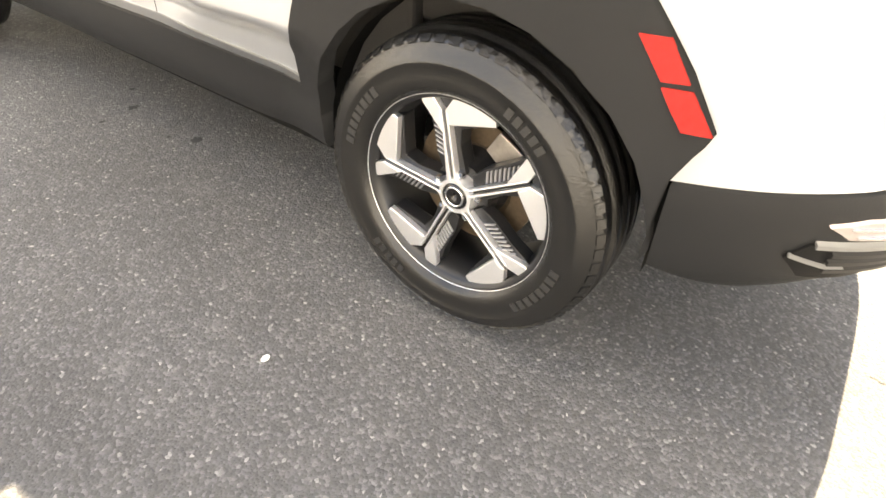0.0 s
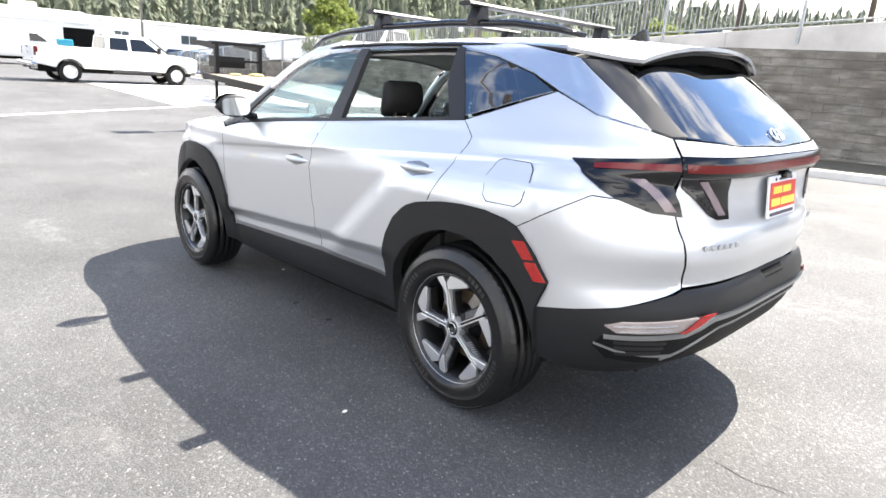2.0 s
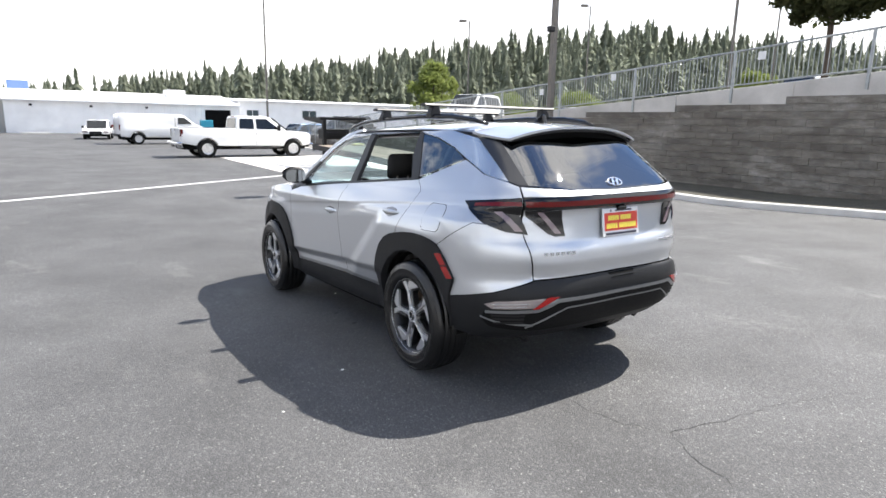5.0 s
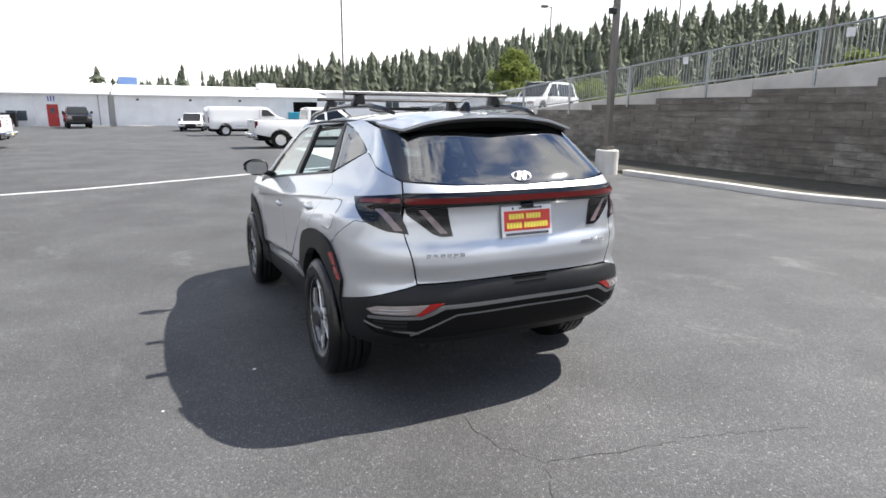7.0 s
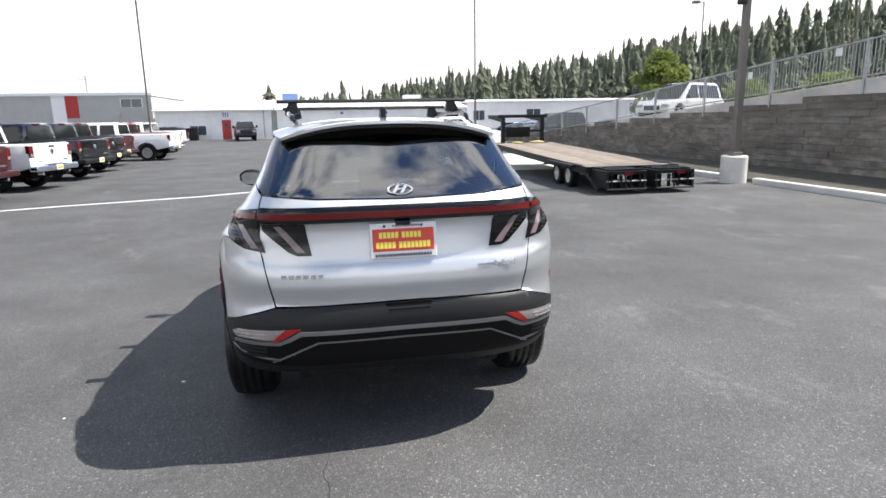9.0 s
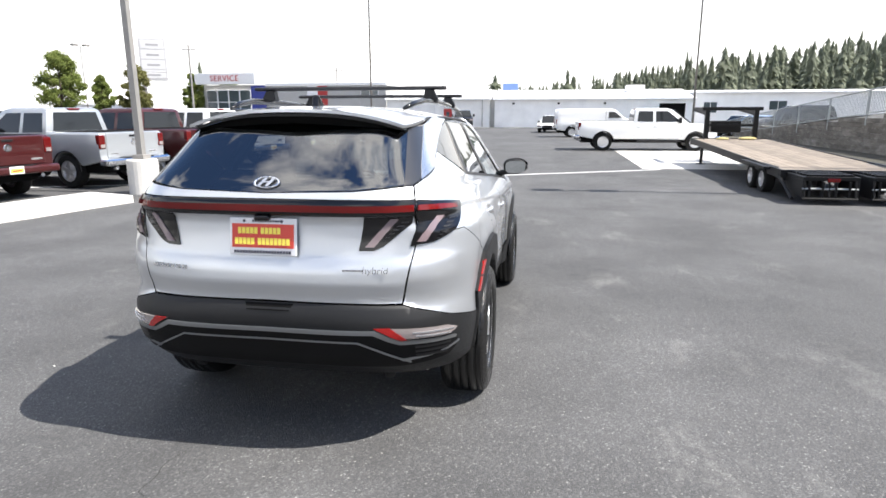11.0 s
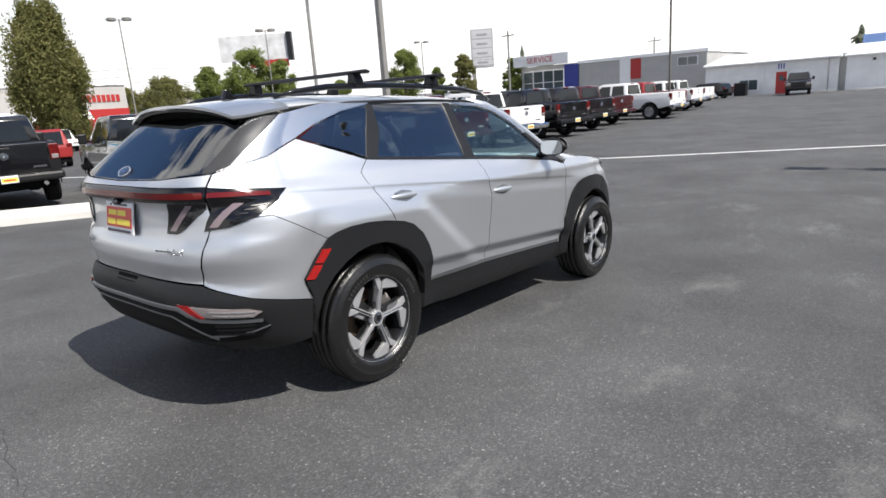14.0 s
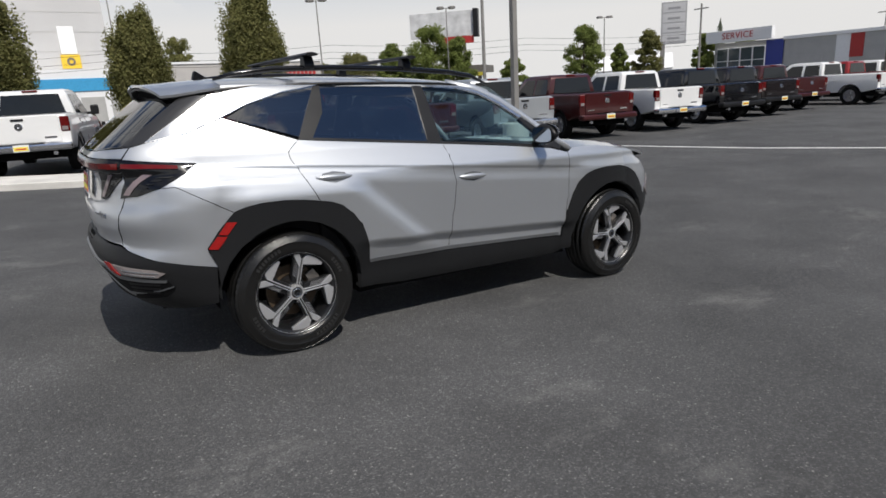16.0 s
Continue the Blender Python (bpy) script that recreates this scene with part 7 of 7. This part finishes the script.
# ---- trees and hill ----
def leaf_mat(name, a, b, thin=0.5):
    m, nt, p = nodes_of(name)
    n, link = nt.nodes.new, nt.links.new
    geo, ramp, co, noi, mx = n("ShaderNodeNewGeometry"), n("ShaderNodeValToRGB"), n("ShaderNodeTexCoord"), n("ShaderNodeTexNoise"), n("ShaderNodeMath")
    noi.inputs["Scale"].default_value = 0.9
    mx.operation = "MULTIPLY_ADD"
    mx.inputs[1].default_value = 0.55
    half = n("ShaderNodeMath")
    half.operation = "MULTIPLY"
    half.inputs[1].default_value = 0.45
    link(co.outputs["Object"], noi.inputs["Vector"])
    link(noi.outputs["Fac"], half.inputs[0])
    link(geo.outputs["Random Per Island"], mx.inputs[0])
    link(half.outputs["Value"], mx.inputs[2])
    ramp.color_ramp.elements[0].color, ramp.color_ramp.elements[1].color = (*a, 1), (*b, 1)
    link(mx.outputs["Value"], ramp.inputs["Fac"])
    link(ramp.outputs["Color"], p.inputs["Base Color"])
    p.inputs["Roughness"].default_value, p.inputs["Specular IOR Level"].default_value = 0.75, 0.2
    through_leaf, both = n("ShaderNodeBsdfTranslucent"), n("ShaderNodeMixShader")
    both.inputs["Fac"].default_value = thin
    link(ramp.outputs["Color"], through_leaf.inputs["Color"])
    link(p.outputs["BSDF"], both.inputs[1])
    link(through_leaf.outputs["BSDF"], both.inputs[2])
    link(both.outputs["Shader"], nt.nodes["Material Output"].inputs["Surface"])
    return m


LEAF = leaf_mat("broad_leaf", (0.120, 0.165, 0.038), (0.300, 0.340, 0.110))
LEAF_DARK = leaf_mat("dark_leaf", (0.125, 0.140, 0.045), (0.265, 0.245, 0.100), 0.45)
LEAF_DEEP = leaf_mat("deep_leaf", (0.028, 0.040, 0.014), (0.085, 0.088, 0.036))
# both needle colours are lightened and greyed: the hill's haze is painted in
HAZED_NEEDLE = leaf_mat("hazed_needles", (0.195, 0.222, 0.160), (0.265, 0.288, 0.215), 0.65)
HAZED_NEEDLE_PALE = leaf_mat("hazed_pale_needles", (0.230, 0.258, 0.192), (0.300, 0.322, 0.250), 0.65)
BARK = plain("bark", (0.10, 0.075, 0.055), 0.9, vary=0.3, scale=6, bump=0.8, bump_scale=25)


def leaves(seed, n, size, shape):
    """Many small bent leaf clumps, placed by shape(rng), which gives a place and an outward way."""
    r = random.Random(seed)
    verts, faces = [], []
    for _ in range(n):
        p, out = shape(r)
        out = (Vector(out) + Vector((r.gauss(0, 0.6), r.gauss(0, 0.6), r.gauss(0, 0.6)))).normalized()
        a = out.orthogonal().normalized()
        a = Matrix.Rotation(r.uniform(0, 6.28), 3, out) @ a
        b = out.cross(a)
        s = size * r.uniform(0.6, 1.35)
        i = len(verts)
        verts += [p - a * s, p - b * s * 0.55 + out * s * 0.2, p + a * s, p + b * s * 0.55 + out * s * 0.2]
        faces += [(i, i + 1, i + 2), (i, i + 2, i + 3)]
    return verts, faces


def tree(x, y, z, height, radius, trunk, seed, mat=LEAF, label="leafy green tree at the edge of the lot", column=False, n=2600, size=None, limbs=7, stout=1.0):
    t = empty("tree", pose(x, y, z), label, "tree")
    r = random.Random(seed)
    bm = bmesh.new()
    add_tube(bm, [(0, 0, -0.1), (0.04, 0.02, trunk * 0.5), (0, 0.05, trunk), (0, 0, height * 0.75)], [stout * (radius * 0.09 + 0.06), stout * (radius * 0.07 + 0.05), stout * (radius * 0.06 + 0.04), 0.03], 10)
    for k in range(limbs):
        a = 6.28 * k / limbs + r.uniform(-0.3, 0.3)
        z0 = trunk * r.uniform(0.75, 1.2)
        add_tube(bm, [(0, 0, z0), (radius * 0.35 * math.cos(a), radius * 0.35 * math.sin(a), z0 + (height - z0) * 0.3), (radius * 0.65 * math.cos(a), radius * 0.65 * math.sin(a), z0 + (height - z0) * r.uniform(0.4, 0.65))], [0.05 + radius * 0.02, 0.04, 0.015], 6)
    part("trunk", bm, BARK, t)
    ch = height - trunk * 0.75
    lobes = []
    for k in range(95 if not column else 110):
        if column:
            h = r.uniform(0.04, 0.97)
            w = radius * 0.84 * math.sin(math.pi * min(1.0, 0.10 + 0.86 * h ** 0.82)) ** 0.62 * r.uniform(0.3, 1.0)
            a = r.uniform(0, 6.28)
            lobes.append((Vector((w * math.cos(a), w * math.sin(a), trunk * 0.75 + ch * h)), radius * r.uniform(0.14, 0.26) * (1.0 if h < 0.75 else 0.7), 2.6))
        else:
            a, h = r.uniform(0, 6.28), r.uniform(0.08, 0.92)
            w = radius * 0.92 * math.sin(math.pi * (0.16 + 0.80 * h ** 0.75)) * r.uniform(0.25, 1.0)
            lobes.append((Vector((w * math.cos(a), w * math.sin(a), trunk * 0.8 + ch * (0.06 + 0.84 * h))), radius * r.uniform(0.09, 0.24), 0.85))

    def shape(q):
        c, s, tall = q.choice(lobes)
        d = Vector((q.gauss(0, 1), q.gauss(0, 1), q.gauss(0, 1))).normalized()
        k = s * q.uniform(0.30, 1.30)
        return c + Vector((d.x * k, d.y * k, d.z * k * tall)), d
    v, f = leaves(seed + 99, int(n * 1.6), size or radius * 0.082, shape)
    part_ob = new("crown", mesh_from("crown", v, f, mat))
    part_ob.parent = t
    return t


tree(22.3, 7.1, 2.4, 8.2, 2.75, 3.6, 3, LEAF_DEEP, "broad dark-leaved tree on the higher lot", n=13000, size=0.15, stout=0.5)
tree(26.9, 3.9, 2.6, 9.0, 2.4, 4.0, 5, LEAF_DEEP, "broad dark-leaved tree on the higher lot", n=11000, size=0.15, stout=0.5)
tree(30.5, 47.0, 0.0, 8.0, 3.2, 1.6, 4, LEAF, "bright green leafy tree beyond the railing", n=6500, size=0.16)
for az, d, el, hw, sd, kind in ((-72.3, 56, 8.7, 3.2, 11, "c"), (-81.4, 56, 6.9, 2.9, 12, "c"), (-91.4, 54, 9.0, 3.2, 13, "c"), (-57.0, 74, 6.1, 2.9, 14, "b"), (-60.4, 80, 4.6, 2.0, 15, "b"), (-54.6, 72, 5.0, 1.8, 16, "b"),
                                (-43.4, 84, 5.4, 1.95, 17, "b"), (-38.0, 88, 4.4, 1.35, 18, "d"), (-33.6, 88, 3.8, 1.0, 19, "b"), (-30.6, 95, 3.0, 1.5, 20, "b"), (-49.6, 70, 2.7, 1.4, 21, "b"), (-78.4, 95, 6.1, 1.8, 22, "d"),
                                (-63.8, 100, 3.9, 2.6, 23, "d"), (-66.8, 105, 3.0, 2.0, 24, "d"), (-40.4, 92, 3.4, 1.0, 25, "b")):
    x, y = far_at(az, d, 4.2, -2.6)
    hgt = d * math.tan(radians(el)) + 1.75
    tree(x, y, -0.15, hgt, d * math.tan(radians(hw)), hgt * (0.12 if kind == "c" else 0.16), sd, LEAF_DARK if kind in "cd" else LEAF,
         "dense dark columnar tree beside the road" if kind == "c" else ("dark leafy tree far off by the road" if kind == "d" else "green leafy street tree far off"), kind == "c", 38000 if kind == "c" else 11000, 0.11 if kind == "c" else 0.135)


def conifer_data(seed, r_scale=1.0, layers=26, gaps=0.12):
    """One conifer, a metre high, as points and faces: a thin stem and ragged whorls of drooping boughs."""
    r = random.Random(seed)
    v, f = [], []
    for k in range(5):
        a = 6.28 * k / 5
        v += [Vector((0.012 * math.cos(a), 0.012 * math.sin(a), 0)), Vector((0.002 * math.cos(a), 0.002 * math.sin(a), 1.0))]
    for k in range(5):
        f.append((2 * k, (2 * k + 2) % 10, (2 * k + 3) % 10, 2 * k + 1))
    for l in range(layers):
        h = 0.16 + 0.80 * l / (layers - 1)
        w = r_scale * 0.17 * (1.02 - h) ** 0.6 * r.uniform(0.45, 1.35)
        n = 11
        for k in range(n):
            if r.random() < gaps:
                continue
            a = 6.28 * (k + 0.5 * (l % 2)) / n + r.uniform(-0.25, 0.25)
            u = r.uniform(0.65, 1.25) * w
            c, s = math.cos(a), math.sin(a)
            i = len(v)
            wd = u * 0.27
            v += [Vector((0, 0, h + 0.050)), Vector((c * u * 0.6 - s * wd, s * u * 0.6 + c * wd, h - 0.030)), Vector((c * u, s * u, h - 0.080 * r.uniform(0.6, 1.3))), Vector((c * u * 0.6 + s * wd, s * u * 0.6 - c * wd, h - 0.030))]
            f += [(i, i + 1, i + 2), (i, i + 2, i + 3)]
    return v, f


skyline = curve((-40, 0.4), (-12, 1.7), (0, 2.9), (8, 3.15), (15, 4.05), (20, 4.75), (24, 5.2), (30, 6.4), (37, 7.2), (44, 8.2), (50, 8.5), (58, 7.5), (68, 6.5), (85, 6.0), (110, 5.5))


def hill_z(az, d):
    top = 330 * math.tan(radians(skyline(az))) - 15.5
    return max(-0.6, top * ease((d - 130) / 200.0))


verts, faces = [], []
ds = [95, 115, 130, 150, 170, 190, 215, 240, 265, 290, 315, 335, 380, 460]
azs = list(range(-14, 116, 3))
for d in ds:
    for az in azs:
        x, y = far_at(az, d, 0, -4)
        z = hill_z(az, d) * (1.0 if d <= 335 else 1.0 - 0.3 * (d - 335) / 125)
        verts.append((x, y, z - 0.5 + 1.2 * noise.noise(Vector((x * 0.03, y * 0.03, 0)))))
w = len(azs)
for j in range(len(ds) - 1):
    for i in range(w - 1):
        faces.append((j * w + i, j * w + i + 1, (j + 1) * w + i + 1, (j + 1) * w + i))
GRASS = plain("dry_hillside", (0.115, 0.125, 0.085), 0.95, vary=0.5, scale=0.05, bump_scale=2)
tagged(new("hillside", mesh_from("hillside", verts, faces, GRASS, True)), "dry grassy hillside under the pine wood", "hill", kind="structure")
r = random.Random(77)
kinds = [conifer_data(200 + k, 0.8 + 0.12 * (k % 5), 24 + k % 5, 0.08 + 0.05 * (k % 4)) for k in range(10)]
# the wood's distance haze sits in its needle colours
for which, mat, count in (("pine_wood", HAZED_NEEDLE, 1300), ("pale_pine_wood", HAZED_NEEDLE_PALE, 1500)):
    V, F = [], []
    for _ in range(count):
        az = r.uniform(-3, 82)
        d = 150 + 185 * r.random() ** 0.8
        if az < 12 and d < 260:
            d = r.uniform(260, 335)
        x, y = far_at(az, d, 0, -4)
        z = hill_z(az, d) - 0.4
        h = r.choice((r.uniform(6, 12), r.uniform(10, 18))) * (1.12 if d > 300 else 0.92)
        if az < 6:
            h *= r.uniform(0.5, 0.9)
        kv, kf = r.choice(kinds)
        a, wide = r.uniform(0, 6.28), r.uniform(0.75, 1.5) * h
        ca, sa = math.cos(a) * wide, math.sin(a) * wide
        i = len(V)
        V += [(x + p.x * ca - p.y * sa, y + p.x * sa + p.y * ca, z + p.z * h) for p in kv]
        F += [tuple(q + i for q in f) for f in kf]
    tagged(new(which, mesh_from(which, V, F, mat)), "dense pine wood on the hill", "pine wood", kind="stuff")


def conifer(x, y, z, h, seed, wide=1.2, mat=HAZED_NEEDLE, label="lone dark conifer beyond the buildings"):
    t = empty("conifer", pose(x, y, z), label, "conifer")
    v, f = conifer_data(seed, 1.0, 16, 0.1)
    ob = new("crown", mesh_from("crown", [(p.x * h * wide, p.y * h * wide, p.z * h) for p in v], f, mat))
    ob.parent = t
    part("trunk", tube([(0, 0, -0.2), (0, 0, h * 0.4)], [0.018 * h, 0.008 * h], 8), BARK, t)


for az, d, el, sd, wd in ((0.9, 130, 3.7, 31, 1.3), (3.6, 150, 3.0, 32, 1.4), (-5.7, 120, 3.3, 33, 1.9), (-31.8, 110, 4.3, 34, 1.0), (6.0, 150, 2.6, 35, 1.5)):
    x, y = far_at(az, d)
    conifer(x, y, -0.2, d * math.tan(radians(el)) + 1.8, sd, wd)
for az, d, el in ((52.3, 36, 6.6), (54.8, 37, 6.2), (49.0, 40, 5.4), (71.0, 34, 5.2)):
    x, y = far_at(az, d, -2.7, -4.8)
    conifer(x, y, 1.4, d * math.tan(radians(el)) + 0.2, int(az * 10), 0.9, HAZED_NEEDLE, "slim dark cypress on the higher lot")
for az, d, el, hw in ((59.9, 38, 5.6, 3.0), (75.0, 36, 4.6, 3.0), (45.5, 48, 3.4, 3.2), (39.5, 60, 3.2, 3.0)):
    x, y = far_at(az, d, -2.7, -4.8)
    tree(x, y, 1.0, d * math.tan(radians(el)) + 0.4, d * math.tan(radians(hw)), 0.5, int(az), LEAF, "low leafy bush on the higher lot", n=3500, size=0.11)

# ---- cracks and stains on the asphalt ----
def crack(points, width, seed, name="crack"):
    r = random.Random(seed)
    bm = bmesh.new()
    line = []
    for (x0, y0), (x1, y1) in zip(points, points[1:]):
        n = max(2, int(math.hypot(x1 - x0, y1 - y0) / 0.05))
        line += [(x0 + (x1 - x0) * k / n + r.gauss(0, 0.012), y0 + (y1 - y0) * k / n + r.gauss(0, 0.012)) for k in range(n)]
    prev = None
    for i, (x, y) in enumerate(line):
        nx, ny = line[min(i + 1, len(line) - 1)]
        px, py = line[max(i - 1, 0)]
        d = Vector((nx - px, ny - py, 0)).normalized()
        s = Vector((d.y, -d.x, 0)) * width * r.uniform(0.3, 1.0) * 0.5
        z = ground_z(x, y) + 0.002
        cur = (bm.verts.new((x + s.x, y + s.y, z)), bm.verts.new((x - s.x, y - s.y, z)))
        if prev:
            bm.faces.new((prev[0], cur[0], cur[1], prev[1]))
        prev = cur
    bmesh.ops.recalc_face_normals(bm, faces=bm.faces)
    tagged(part(name, bm, CRACK, None), "thin dark crack in the asphalt", "crack", kind="structure")


CRACK = plain("crack_dirt", (0.028, 0.028, 0.028), 0.95, vary=0.3)
crack([(-0.42, -2.38), (-0.41, -2.69), (-0.30, -2.93), (0.03, -3.00), (0.48, -3.05), (0.84, -3.16), (1.15, -3.27)], 0.0045, 1)
crack([(-0.30, -2.93), (-0.41, -3.17), (-0.49, -3.45)], 0.005, 2)


def tar_spot(x, y, size, seed):
    """A flat uneven drip of dried tar."""
    r = random.Random(seed)
    bm = bmesh.new()
    z = ground_z(x, y) + 0.0025
    ring = []
    for k in range(14):
        a = 2 * math.pi * k / 14
        d = size * r.uniform(0.55, 1.2)
        ring.append(bm.verts.new((x + d * math.cos(a), y + 0.7 * d * math.sin(a), z)))
    bm.faces.new(ring)
    tagged(part("tar_spot", bm, CRACK, None), "small black tar spot on the asphalt", "tar spot", kind="structure")


for k, (x, y, size) in enumerate(((-0.77, 0.18, 0.024), (-0.766, -0.19, 0.026), (-0.68, 0.32, 0.014), (-0.91, 0.16, 0.012), (-0.82, -0.10, 0.010))):
    tar_spot(x, y, size, 40 + k)
CHIP = plain("white_chip", (0.75, 0.74, 0.7), 0.8, vary=0.1)
for x, y, size in ((-1.31, -1.14, 0.013), (-0.47, 0.87, 0.012), (-1.86, -1.55, 0.009)):
    chip = part("stone_chip", add_blob(bmesh.new(), (x, y, ground_z(x, y) + size * 0.3), (size, size * 0.6, size * 0.4), 8), CHIP, None)
    tagged(chip, "small white stone chip on the asphalt", "stone chip", "stone chips")

# ---- blocks of the retaining wall ----
r = random.Random(9)
shapes = []
for k in range(6):
    bm = bmesh.new()
    add_box(bm, -0.03 - 0.003 * k, 0.08, -0.1995, 0.1995, -0.0985, 0.0985, 0.0)
    for v in bm.verts:
        if v.co.x < 0:
            v.co.y *= 0.998
            v.co.z *= 0.965
            v.co.x += r.uniform(-0.004, 0.004)
    me = bpy.data.meshes.new("block")
    bm.to_mesh(me)
    bm.free()
    me.materials.append(STONE)
    shapes.append(me)
V, F = [], []
cube = [(-1, -1, -1), (-1, 1, -1), (-1, 1, 1), (-1, -1, 1), (1, -1, -1), (1, 1, -1), (1, 1, 1), (1, -1, 1)]
for row_no in range(-3, 24):
    z = -0.35 + 0.2 * row_no
    for c in range(-65, 110):
        y = 0.4 * c + (0.2 if row_no % 2 else 0.0)
        if z + 0.09 > block_top(y) or z < -0.3:
            continue
        if 2.0 < y < 12.4 and z > 0.15:
            ob = new("block", r.choice(shapes))
            ob.parent = wall
            ob.location = (WALL_X + 0.004 * r.random(), y, z)
        else:
            i = len(V)
            dx = r.uniform(0, 0.012)
            V += [(WALL_X + (0.08 if a > 0 else -0.032 - dx), y + b * (0.1995 if a > 0 else 0.1988), z + k * (0.0985 if a > 0 else 0.0955)) for a, b, k in cube]
            F += [tuple(i + q for q in f) for f in ((0, 3, 2, 1), (0, 1, 5, 4), (1, 2, 6, 5), (2, 3, 7, 6), (3, 0, 4, 7))]
rest = new("block_rest", mesh_from("block_rest", V, F, STONE_REST))
rest.parent = wall
tagged(rest, kind="stuff")
